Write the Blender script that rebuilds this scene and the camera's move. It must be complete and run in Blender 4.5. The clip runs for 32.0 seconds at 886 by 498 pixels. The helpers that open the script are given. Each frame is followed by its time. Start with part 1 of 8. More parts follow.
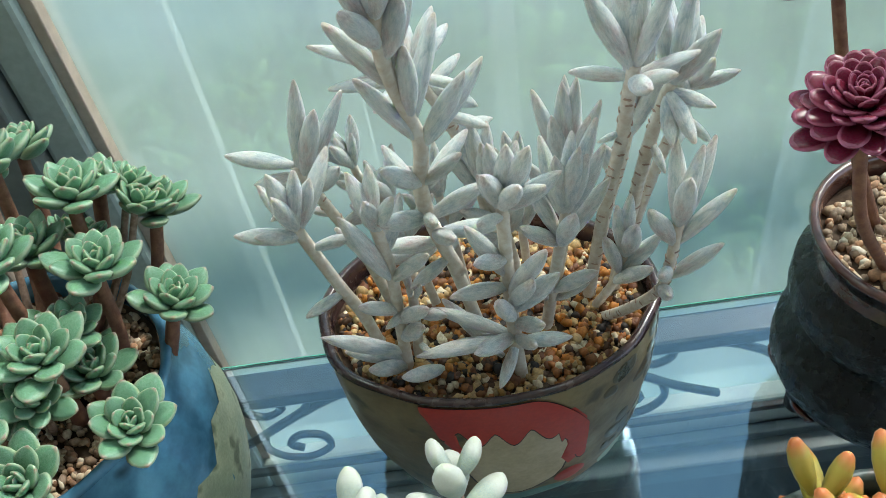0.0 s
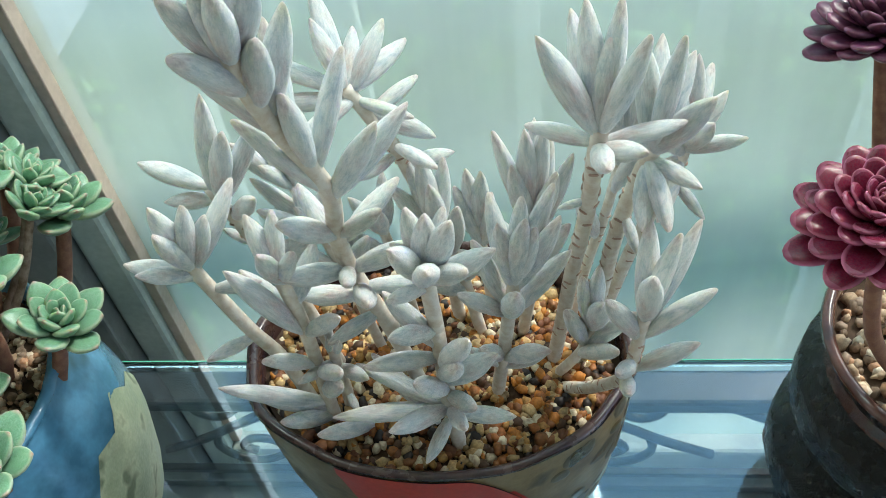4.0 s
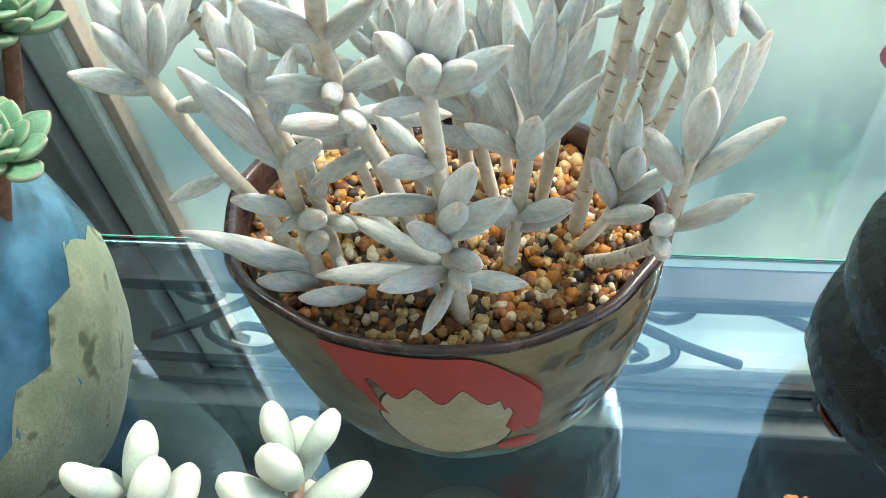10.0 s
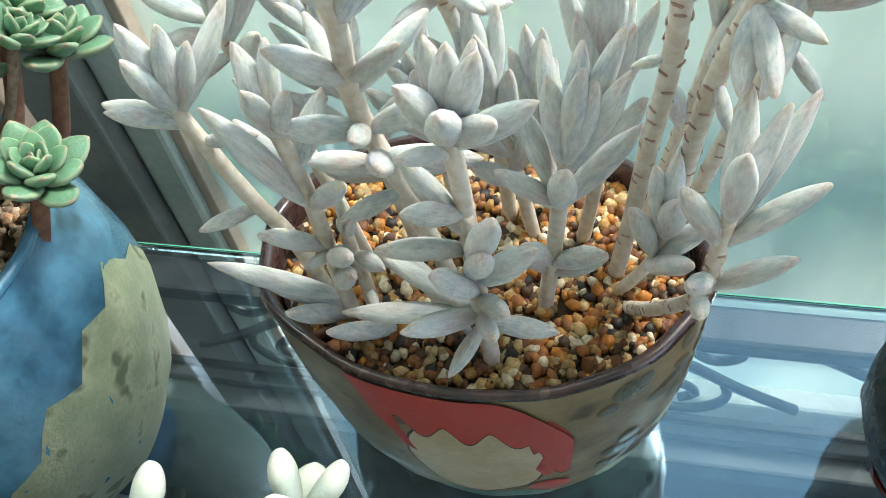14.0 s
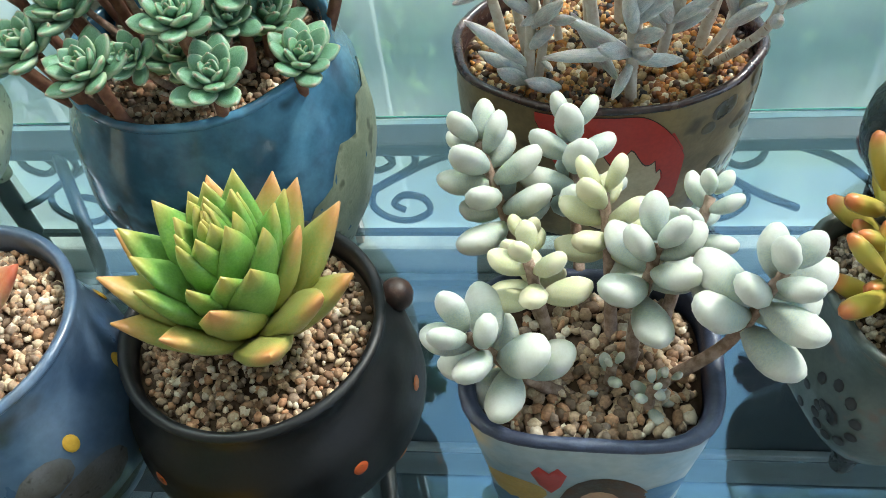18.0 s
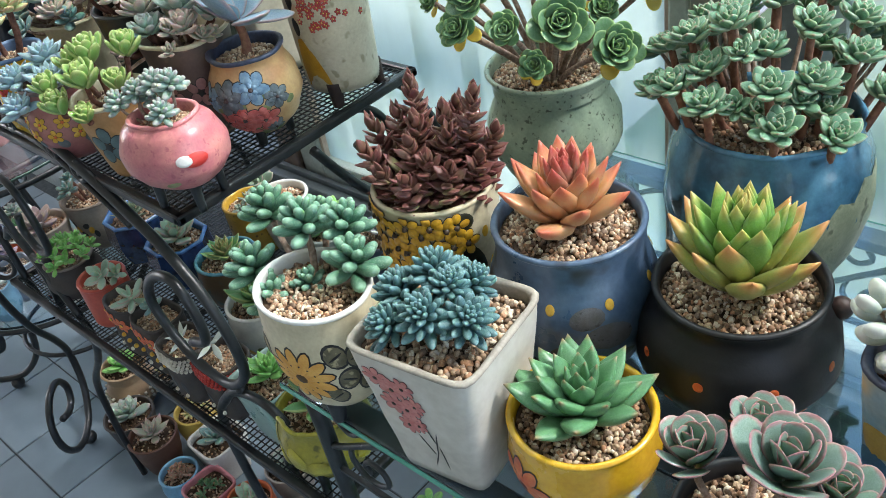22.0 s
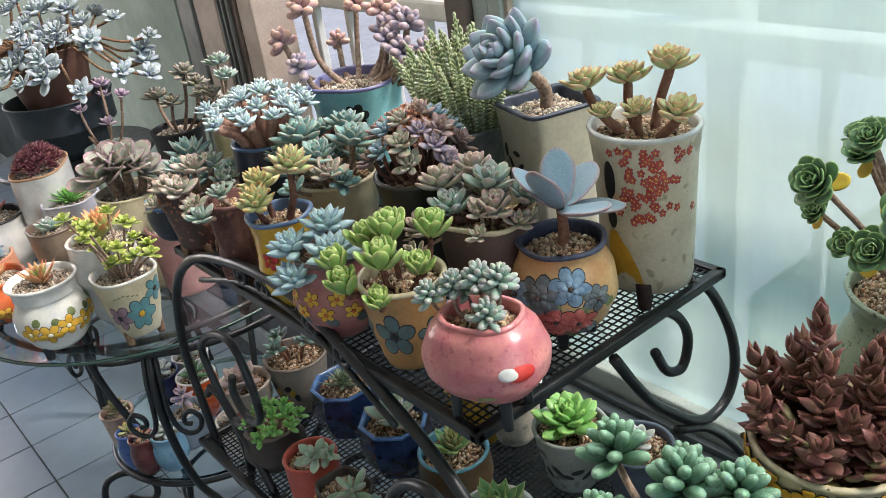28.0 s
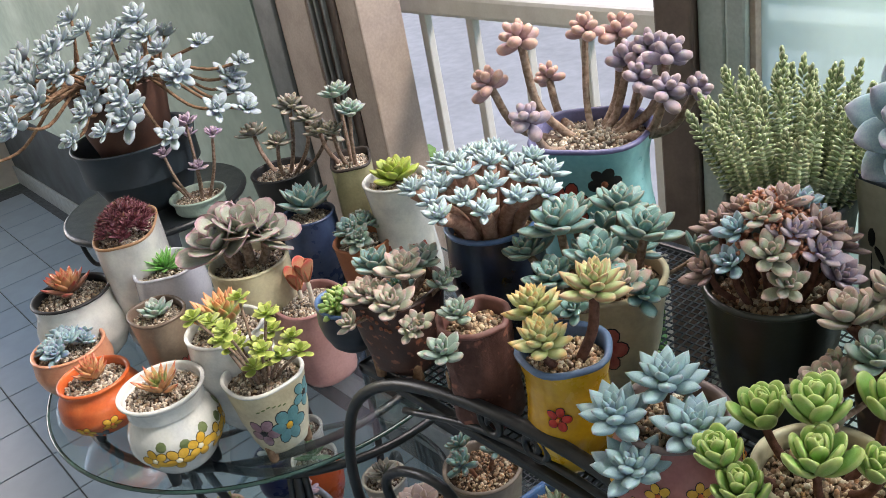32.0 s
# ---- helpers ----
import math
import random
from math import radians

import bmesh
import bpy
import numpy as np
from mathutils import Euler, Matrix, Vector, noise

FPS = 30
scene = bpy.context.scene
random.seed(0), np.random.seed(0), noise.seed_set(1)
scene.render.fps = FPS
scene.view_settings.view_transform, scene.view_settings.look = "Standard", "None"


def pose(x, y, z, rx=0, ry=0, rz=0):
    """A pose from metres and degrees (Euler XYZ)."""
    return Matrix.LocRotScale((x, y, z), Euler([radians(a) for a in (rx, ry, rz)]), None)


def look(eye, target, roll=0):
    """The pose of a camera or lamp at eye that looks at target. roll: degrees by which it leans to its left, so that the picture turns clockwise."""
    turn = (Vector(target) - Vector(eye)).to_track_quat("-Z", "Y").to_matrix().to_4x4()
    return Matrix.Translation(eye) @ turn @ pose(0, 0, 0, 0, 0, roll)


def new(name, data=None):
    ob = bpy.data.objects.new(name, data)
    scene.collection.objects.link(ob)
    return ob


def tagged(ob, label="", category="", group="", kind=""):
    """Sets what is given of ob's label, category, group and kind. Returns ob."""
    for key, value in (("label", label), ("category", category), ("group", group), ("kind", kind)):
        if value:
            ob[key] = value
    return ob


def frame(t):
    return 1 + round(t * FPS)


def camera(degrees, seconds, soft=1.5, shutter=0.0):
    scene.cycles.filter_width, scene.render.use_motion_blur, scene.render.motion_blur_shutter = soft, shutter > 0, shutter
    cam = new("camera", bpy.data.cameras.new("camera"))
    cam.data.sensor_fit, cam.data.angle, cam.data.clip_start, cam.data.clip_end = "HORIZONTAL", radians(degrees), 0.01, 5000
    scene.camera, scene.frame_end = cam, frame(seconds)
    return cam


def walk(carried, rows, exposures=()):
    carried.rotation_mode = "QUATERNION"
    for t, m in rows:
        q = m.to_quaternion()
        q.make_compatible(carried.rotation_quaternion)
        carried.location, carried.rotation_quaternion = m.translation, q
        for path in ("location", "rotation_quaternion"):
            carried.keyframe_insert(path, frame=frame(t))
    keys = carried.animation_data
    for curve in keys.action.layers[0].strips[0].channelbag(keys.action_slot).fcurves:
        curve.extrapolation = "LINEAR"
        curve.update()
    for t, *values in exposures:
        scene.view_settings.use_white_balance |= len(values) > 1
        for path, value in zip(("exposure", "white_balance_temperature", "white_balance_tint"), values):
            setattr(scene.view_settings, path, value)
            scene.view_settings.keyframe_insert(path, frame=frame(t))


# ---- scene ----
cam = camera(53.6, 32.0, soft=0.7)
PATH = [
    (0, (0.005, 0.0, 1.112), (-0.066, 1.377, -0.337), -10.2),
    (0.5, (0.012, -0.007, 1.118), (-0.015, 1.386, -0.318), -10.1),
    (1, (0.017, -0.009, 1.117), (0.027, 1.396, -0.307), -9.5),
    (1.5, (0.018, 0.011, 1.105), (0.038, 1.421, -0.314), -8.5),
    (2, (0.034, 0.045, 1.098), (0.064, 1.438, -0.336), -7.0),
    (2.5, (0.045, 0.063, 1.092), (-0.025, 1.414, -0.382), -8.4),
    (3, (0.046, 0.069, 1.091), (-0.108, 1.405, -0.39), -9.4),
    (3.5, (0.052, 0.072, 1.088), (-0.128, 1.392, -0.404), -8.5),
    (5.5, (0.063, 0.093, 1.109), (-0.246, 1.319, -0.44), -9.3),
    (6, (0.051, 0.102, 1.112), (-0.265, 1.332, -0.433), -10.6),
    (6.5, (0.062, 0.113, 1.11), (-0.232, 1.34, -0.441), -11.5),
    (7, (0.072, 0.112, 1.111), (-0.21, 1.327, -0.452), -11.3),
    (7.5, (0.081, 0.11, 1.111), (-0.19, 1.309, -0.466), -10.8),
    (8, (0.078, 0.095, 1.108), (-0.185, 1.275, -0.485), -9.7),
    (8.5, (0.068, 0.082, 1.087), (-0.19, 1.273, -0.499), -9.2),
    (9, (0.052, 0.082, 1.053), (-0.206, 1.262, -0.54), -8.4),
    (9.5, (0.053, 0.082, 1.029), (-0.203, 1.258, -0.568), -8.0),
    (10, (0.057, 0.084, 1.024), (-0.194, 1.259, -0.575), -7.7),
    (10.5, (0.059, 0.084, 1.02), (-0.195, 1.261, -0.577), -7.7),
    (11, (0.062, 0.088, 1.035), (-0.183, 1.271, -0.559), -7.2),
    (11.5, (0.06, 0.089, 1.073), (-0.195, 1.284, -0.51), -6.7),
    (12, (0.068, 0.087, 1.095), (-0.227, 1.289, -0.476), -7.7),
    (12.5, (0.074, 0.095, 1.095), (-0.251, 1.303, -0.465), -9.2),
    (13, (0.078, 0.096, 1.087), (-0.271, 1.296, -0.475), -9.6),
    (13.5, (0.08, 0.094, 1.069), (-0.297, 1.277, -0.499), -10.1),
    (14, (0.069, 0.103, 1.025), (-0.339, 1.256, -0.558), -10.9),
    (14.5, (0.072, 0.108, 1.011), (-0.354, 1.252, -0.573), -11.8),
    (16.5, (0.037, 0.059, 1.048), (-0.265, 1.219, -0.554), -9.4),
    (17, (0.017, 0.002, 1.072), (-0.244, 1.22, -0.492), -8.0),
    (17.5, (-0.012, -0.078, 1.069), (-0.257, 1.177, -0.469), -8.1),
    (17.6, (-0.01, -0.082, 1.088), (-0.263, 1.105, -0.502), -8.6),
    (18, (-0.028, -0.134, 1.075), (-0.266, 1.127, -0.459), -8.3),
    (18.5, (-0.029, -0.17, 1.094), (-0.252, 1.104, -0.432), -8.0),
    (19, (-0.031, -0.195, 1.104), (-0.259, 1.082, -0.418), -8.0),
    (19.5, (-0.038, -0.221, 1.113), (-0.305, 1.078, -0.384), -7.9),
    (20, (-0.026, -0.262, 1.125), (-0.538, 1.053, -0.293), -8.4),
    (20.2, (-0.017, -0.276, 1.109), (-0.671, 1.024, -0.264), -9.4),
    (20.5, (-0.007, -0.301, 1.132), (-0.767, 0.951, -0.231), -7.9),
    (21, (0.012, -0.338, 1.144), (-0.917, 0.859, -0.161), -9.6),
    (21.5, (0.032, -0.367, 1.166), (-1.049, 0.76, -0.084), -10.9),
    (22, (0.051, -0.394, 1.184), (-1.141, 0.684, -0.006), -11.2),
    (22.5, (0.054, -0.408, 1.197), (-1.213, 0.646, 0.063), -12.0),
    (23, (0.042, -0.417, 1.203), (-1.267, 0.633, 0.114), -11.5),
    (23.5, (0.033, -0.423, 1.206), (-1.277, 0.648, 0.14), -10.9),
    (24, (0.026, -0.427, 1.208), (-1.281, 0.669, 0.164), -10.3),
    (24.5, (0.027, -0.425, 1.21), (-1.278, 0.695, 0.189), -9.9),
    (26.5, (-0.016, -0.408, 1.201), (-1.406, 0.692, 0.274), -8.4),
    (27, (-0.09, -0.415, 1.203), (-1.507, 0.665, 0.296), -8.0),
    (27.5, (-0.174, -0.426, 1.199), (-1.607, 0.647, 0.306), -8.3),
    (28, (-0.219, -0.433, 1.195), (-1.654, 0.639, 0.306), -8.3),
    (28.5, (-0.266, -0.422, 1.205), (-1.704, 0.644, 0.314), -8.5),
    (29, (-0.336, -0.399, 1.214), (-1.791, 0.645, 0.323), -9.2),
    (29.5, (-0.402, -0.382, 1.217), (-1.869, 0.641, 0.322), -10.1),
    (30, (-0.448, -0.38, 1.217), (-1.914, 0.634, 0.31), -11.7),
    (30.5, (-0.49, -0.396, 1.218), (-1.948, 0.625, 0.305), -12.0),
    (31, (-0.524, -0.403, 1.222), (-1.967, 0.625, 0.294), -11.8),
    (31.5, (-0.574, -0.406, 1.229), (-2.016, 0.624, 0.301), -11.5),
    (32, (-0.633, -0.427, 1.22), (-2.066, 0.617, 0.295), -11.2),
]
walk(cam, [(t, look(eye, target, roll)) for t, eye, target, roll in PATH], exposures=[(0, 1.08, 6550, 8), (1.6, 1.06, 6550, 8), (3, 1.25, 6550, 8), (7, 1.15, 6750, 9), (8.5, 1.4, 6800, 10), (10, 1.74, 6900, 10), (11.2, 1.6, 6900, 10), (13, 1.2, 6800, 10), (14.5, 1.68, 6900, 11), (18, 1.44, 6600, 9), (20, 1.5, 6550, 11), (21.3, 1.58, 6500, 14), (23, 1.26, 6450, 16), (27, 1.18, 6950, 18), (32, 1.08, 7000, 19)])

# ---- world, sun, lamps ----
world = bpy.data.worlds.new("sky")
scene.world = world
world.use_nodes = True
wn, wl = world.node_tree.nodes, world.node_tree.links
sky = wn.new("ShaderNodeTexSky")
sky.sky_type = "NISHITA"
sky.sun_disc = False
sky.sun_elevation, sky.sun_rotation = radians(49), radians(49)
sky.air_density, sky.dust_density, sky.ozone_density = 1.0, 0.2, 3.0
wl.new(sky.outputs[0], wn["Background"].inputs[0])
wn["Background"].inputs[1].default_value = 0.15

sun = new("sun", bpy.data.lights.new("sun", "SUN"))
sun.data.energy, sun.data.angle, sun.data.color = 1.5, radians(10), (1.0, 0.97, 0.91)
sun.matrix_world = look((3.4, 3.0, 5.2), (0.0, 0.0, 0.0))


def area_lamp(name, x, z, w, h, power, y=0.435, towards=(0, -1.0, -0.3), color=(0.85, 1.0, 0.97)):
    lamp = new(name, bpy.data.lights.new(name, "AREA"))
    lamp.data.shape, lamp.data.size, lamp.data.size_y = "RECTANGLE", w, h
    lamp.data.energy, lamp.data.color = power, color
    lamp.matrix_world = look((x, y, z), (x + towards[0], y + towards[1], z + towards[2]))
    return lamp


# the sky's light in the window openings along the wall
area_lamp("skylight_east", 0.70, 1.99, 1.9, 0.5, 7.0, color=(0.80, 0.98, 1.0))
area_lamp("skylight_middle", -0.82, 1.99, 0.8, 0.5, 5.5)
area_lamp("skylight_west", -1.62, 1.75, 0.6, 0.9, 7.5, color=(1.0, 0.93, 0.88))
# fill lamps added at the two unseen ends, where openings are only assumed
area_lamp("skylight_far_end", -5.05, 1.3, 1.8, 1.6, 18, -1.0, (1.0, 0.15, -0.1), (1.0, 0.96, 0.92))
area_lamp("skylight_near_end", 2.15, 1.4, 1.8, 1.4, 1.2, -1.0, (-1.0, 0.1, -0.1), (1.0, 0.97, 0.93))

# ---- materials ----
MATS = {}


def rgb(h):
    """A linear colour from a hex code."""
    v = [int(h[i:i + 2], 16) / 255 for i in (0, 2, 4)]
    return tuple((c / 12.92 if c <= 0.04045 else ((c + 0.055) / 1.055) ** 2.4) for c in v) + (1.0,)


class Nodes:
    """A short way to write a node tree."""

    def __init__(self, name):
        self.mat = bpy.data.materials.new(name)
        self.mat.use_nodes = True
        self.n, self.l = self.mat.node_tree.nodes, self.mat.node_tree.links
        self.bsdf = self.n["Principled BSDF"]
        self.out = self.n["Material Output"]
        MATS[name] = self.mat

    def add(self, kind, **sets):
        node = self.n.new(kind)
        for k, v in sets.items():
            setattr(node, k, v)
        return node

    def link(self, a, b):
        self.l.new(a, b)

    def coords(self, scale=1.0, kind="Object"):
        c = self.add("ShaderNodeTexCoord")
        m = self.add("ShaderNodeMapping")
        m.inputs["Scale"].default_value = (scale, scale, scale) if not isinstance(scale, tuple) else scale
        self.link(c.outputs[kind], m.inputs[0])
        return m.outputs[0]

    def noise(self, scale, detail=4.0, rough=0.55, vec=None, distort=0.0):
        t = self.add("ShaderNodeTexNoise")
        t.inputs["Scale"].default_value, t.inputs["Detail"].default_value = scale, detail
        t.inputs["Roughness"].default_value, t.inputs["Distortion"].default_value = rough, distort
        self.link(vec if vec else self.coords(), t.inputs["Vector"])
        return t.outputs[0]

    def voronoi(self, scale, feature="F1", vec=None):
        t = self.add("ShaderNodeTexVoronoi", feature=feature)
        t.inputs["Scale"].default_value = scale
        self.link(vec if vec else self.coords(), t.inputs["Vector"])
        return t

    def ramp(self, fac, stops):
        r = self.add("ShaderNodeValToRGB")
        e = r.color_ramp.elements
        e[0].position, e[0].color = stops[0]
        e[1].position, e[1].color = stops[-1]
        for p, c in stops[1:-1]:
            k = e.new(p)
            k.color = c
        self.link(fac, r.inputs[0])
        return r.outputs[0]

    def mix(self, fac, a, b, mode="MIX"):
        m = self.add("ShaderNodeMix", data_type="RGBA", blend_type=mode)
        for sock, v in ((m.inputs[0], fac), (m.inputs[6], a), (m.inputs[7], b)):
            if isinstance(v, (int, float)):
                sock.default_value = v
            elif isinstance(v, tuple):
                sock.default_value = v
            else:
                self.link(v, sock)
        return m.outputs[2]

    def attr(self, name):
        a = self.add("ShaderNodeAttribute", attribute_name=name)
        return a.outputs["Fac"]

    def bump(self, height, strength, dist=0.002):
        b = self.add("ShaderNodeBump")
        b.inputs["Strength"].default_value, b.inputs["Distance"].default_value = strength, dist
        self.link(height, b.inputs["Height"])
        self.link(b.outputs[0], self.bsdf.inputs["Normal"])

    def done(self, color=None, rough=0.5, metal=0.0, coat=0.0, spec=0.5):
        b = self.bsdf
        if color is not None:
            if isinstance(color, tuple):
                b.inputs["Base Color"].default_value = color
            else:
                self.link(color, b.inputs["Base Color"])
        if isinstance(rough, (int, float)):
            b.inputs["Roughness"].default_value = rough
        else:
            self.link(rough, b.inputs["Roughness"])
        b.inputs["Metallic"].default_value = metal
        b.inputs["Coat Weight"].default_value = coat
        b.inputs["Coat Roughness"].default_value = 0.08
        b.inputs["Specular IOR Level"].default_value = spec
        return self.mat


def plain(name, a, b=None, rough=0.5, scale=40.0, bump=0.15, coat=0.0, metal=0.0, spot=None, spot_scale=90.0):
    """Painted, glazed or fired stuff: two tones in soft patches, fine grain, a little relief and an optional speckle."""
    if name in MATS:
        return MATS[name]
    m = Nodes(name)
    n = m.noise(scale, 5.0)
    fine = m.noise(scale * 9.0, 3.0)
    c = m.mix(m.ramp(n, [(0.38, (0, 0, 0, 1)), (0.64, (1, 1, 1, 1))]), rgb(a), rgb(b or a))
    c = m.mix(0.18, c, m.ramp(fine, [(0.3, (0.25, 0.25, 0.25, 1)), (0.7, (0.75, 0.75, 0.75, 1))]), "OVERLAY")
    if spot:
        s = m.noise(spot_scale, 2.0)
        c = m.mix(m.ramp(s, [(0.60, (0, 0, 0, 1)), (0.68, (1, 1, 1, 1))]), c, rgb(spot))
    m.bump(m.mix(0.4, n, fine), bump, 0.0012)
    r = m.ramp(n, [(0.3, (rough * 0.8,) * 3 + (1,)), (0.7, (min(1, rough * 1.25),) * 3 + (1,))])
    return m.done(c, r, metal, coat)


def leafy(name, base, tip, edge=None, under=None, tip_at=0.75, rough=0.45, bloom=0.35, fuzz=False, dots=False):
    """A succulent leaf: body colour, coloured tip and margin, waxy bloom and slight mottling."""
    if name in MATS:
        return MATS[name]
    m = Nodes(name)
    n = m.noise(55.0, 4.0)
    oi = m.add("ShaderNodeObjectInfo")
    geo = m.add("ShaderNodeNewGeometry")
    body = m.mix(m.ramp(n, [(0.3, (0, 0, 0, 1)), (0.7, (1, 1, 1, 1))]), rgb(base), rgb(under or base))
    rnd = m.add("ShaderNodeMath", operation="ADD")
    m.link(oi.outputs["Random"], rnd.inputs[0])
    m.link(geo.outputs["Random Per Island"], rnd.inputs[1])
    hv = m.add("ShaderNodeHueSaturation")
    mr = m.add("ShaderNodeMapRange")
    mr.inputs["From Max"].default_value = 2.0
    mr.inputs["To Min"].default_value, mr.inputs["To Max"].default_value = 0.82, 1.18
    m.link(rnd.outputs[0], mr.inputs[0])
    m.link(mr.outputs[0], hv.inputs["Value"])
    m.link(body, hv.inputs["Color"])
    body = hv.outputs[0]
    t = m.ramp(m.attr("tip"), [(tip_at, (0, 0, 0, 1)), (min(0.999, tip_at + 0.2), (1, 1, 1, 1))])
    c = m.mix(t, body, rgb(tip))
    if edge:
        e = m.ramp(m.attr("rim"), [(0.72, (0, 0, 0, 1)), (0.97, (1, 1, 1, 1))])
        c = m.mix(e, c, rgb(edge))
    wax = m.noise(24.0, 6.0, 0.7)
    bloom *= 0.5
    c = m.mix(m.ramp(wax, [(0.35, (0, 0, 0, 1)), (0.75, (bloom,) * 3 + (1,))]), c, (0.66, 0.74, 0.74, 1))
    if dots:
        v = m.voronoi(420.0)
        c = m.mix(m.ramp(v.outputs["Distance"], [(0.16, (1, 1, 1, 1)), (0.26, (0, 0, 0, 1))]), c, (0.62, 0.75, 0.62, 1))
    if fuzz:
        # felt: long soft streaks, pinkish patches, blue-grey shading put into the colour, fine lint
        f = m.noise(95.0, 4.0, 0.8)
        g = m.noise(30.0, 4.0, 0.7, m.coords((1.0, 0.20, 1.0)))
        patch = m.noise(5.0, 3.0, 0.6, m.coords((1.0, 0.6, 1.0)))
        c = m.mix(m.ramp(patch, [(0.50, (0, 0, 0, 1)), (0.72, (0.75, 0.75, 0.75, 1))]), c, rgb("b39a98"))
        c = m.mix(m.ramp(patch, [(0.30, (0.7, 0.7, 0.7, 1)), (0.48, (0, 0, 0, 1))]), c, rgb("8fa2ac"))
        c = m.mix(0.80, c, m.ramp(m.mix(0.5, f, g), [(0.36, (0.28, 0.33, 0.36, 1)), (0.60, (0.76, 0.75, 0.74, 1))]), "OVERLAY")
        m.bump(m.mix(0.5, f, g), 0.6, 0.0018)
        m.bsdf.inputs["Sheen Weight"].default_value = 0.6
        m.bsdf.inputs["Sheen Roughness"].default_value = 0.5
    else:
        m.bump(m.noise(160.0, 3.0), 0.12, 0.0006)
    m.bsdf.inputs["Subsurface Weight"].default_value = 0.18
    m.bsdf.inputs["Subsurface Radius"].default_value = (0.6, 0.8, 0.3)
    m.bsdf.inputs["Subsurface Scale"].default_value = 0.006
    return m.done(c, rough, 0.0, 0.0, 0.4)


def stones(name, tones, rough=0.75):
    """Loose grit, each grain with its own tone."""
    m = Nodes(name)
    geo = m.add("ShaderNodeNewGeometry")
    k = len(tones)
    c = m.ramp(geo.outputs["Random Per Island"], [(i / k, rgb(t)) for i, t in enumerate(tones)])
    m.n[-1].color_ramp.interpolation = "CONSTANT"
    f = m.noise(700.0, 3.0)
    c = m.mix(0.45, c, m.ramp(f, [(0.3, (0.2, 0.2, 0.2, 1)), (0.7, (0.8, 0.8, 0.8, 1))]), "OVERLAY")
    m.bump(f, 0.4, 0.0006)
    return m.done(c, rough)


GRIT_WARM = stones("grit_warm", ["a07840", "7a4e2a", "b89a6a", "4a3220", "b0702a", "c8baa0", "6a4026", "261f1c", "945c2e", "9c845c"], 0.6)
GRIT_PALE = stones("grit_pale", ["b89e82", "9c7c62", "c8b498", "866850", "b48a6a", "d2c6b2", "74604e", "ac947a", "968270"])
GRIT_GREY = stones("grit_grey", ["a89e90", "8a7f74", "c2b8a8", "6c645c", "b09c84", "947e6a", "cdc4b6", "7c7268"])

IRON = plain("black_iron", "14181b", "1f2529", 0.38, 60, 0.25, 0.1)
WOODTAN = plain("tan_stem", "8f7358", "6d503d", 0.75, 160, 0.6)
STEM_BROWN = plain("brown_stem", "6f4738", "54342b", 0.75, 200, 0.7)
STEM_RED = plain("reddish_stem", "744838", "8c6650", 0.7, 220, 0.6)
STEM_PALE = plain("felted_stem", "d6d0c6", "c8baaa", 0.9, 250, 0.5)
STEM_GREY = plain("grey_stem", "a08a7c", "77604f", 0.8, 220, 0.6)
WHITE_GLAZE = plain("white_glaze", "dcdcd6", "c6c8c6", 0.22, 30, 0.12, 0.4)
CREAM = plain("cream_glaze", "cfc6a8", "b8ae92", 0.38, 25, 0.2, 0.2)
INK = plain("ink_line", "1b1c1e", "26282a", 0.5)


def glass_mat():
    m = Nodes("sky_tinted_glass")
    b = m.bsdf
    # clear glass; blue tint and high IOR put a bright sky's reflection into it
    b.inputs["Base Color"].default_value = (0.80, 0.92, 0.98, 1)
    b.inputs["Specular Tint"].default_value = (0.50, 0.76, 1.0, 1)
    b.inputs["Transmission Weight"].default_value = 1.0
    b.inputs["Roughness"].default_value = 0.0
    b.inputs["IOR"].default_value = 2.2
    return m.mat


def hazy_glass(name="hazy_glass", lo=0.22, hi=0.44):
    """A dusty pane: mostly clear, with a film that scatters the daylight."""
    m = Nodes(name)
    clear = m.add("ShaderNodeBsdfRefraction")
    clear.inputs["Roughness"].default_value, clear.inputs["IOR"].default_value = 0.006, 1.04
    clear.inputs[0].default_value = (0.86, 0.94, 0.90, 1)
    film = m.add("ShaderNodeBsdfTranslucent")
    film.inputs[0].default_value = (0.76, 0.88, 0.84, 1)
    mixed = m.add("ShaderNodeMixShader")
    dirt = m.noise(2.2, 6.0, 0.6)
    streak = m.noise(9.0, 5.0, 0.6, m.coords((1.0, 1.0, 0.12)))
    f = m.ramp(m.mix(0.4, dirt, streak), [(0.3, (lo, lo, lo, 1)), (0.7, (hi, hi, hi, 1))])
    m.link(f, mixed.inputs[0])
    m.link(clear.outputs[0], mixed.inputs[1])
    m.link(film.outputs[0], mixed.inputs[2])
    gloss = m.add("ShaderNodeBsdfGlossy")
    gloss.inputs["Roughness"].default_value = 0.05
    last = m.add("ShaderNodeMixShader")
    last.inputs[0].default_value = 0.04
    m.link(mixed.outputs[0], last.inputs[1])
    m.link(gloss.outputs[0], last.inputs[2])
    m.link(last.outputs[0], m.out.inputs[0])
    return m.mat


GLASS = glass_mat()
HAZE = hazy_glass()
# same dusty pane with a denser film, which paints in the sun's glare
HAZE_SUNLIT = hazy_glass("dusty_sun_whitened_glass", 0.34, 0.54)
GLASS_EDGE = plain("glass_edge", "5fae98", "4c9a86", 0.15, 20, 0.05, 0.5)


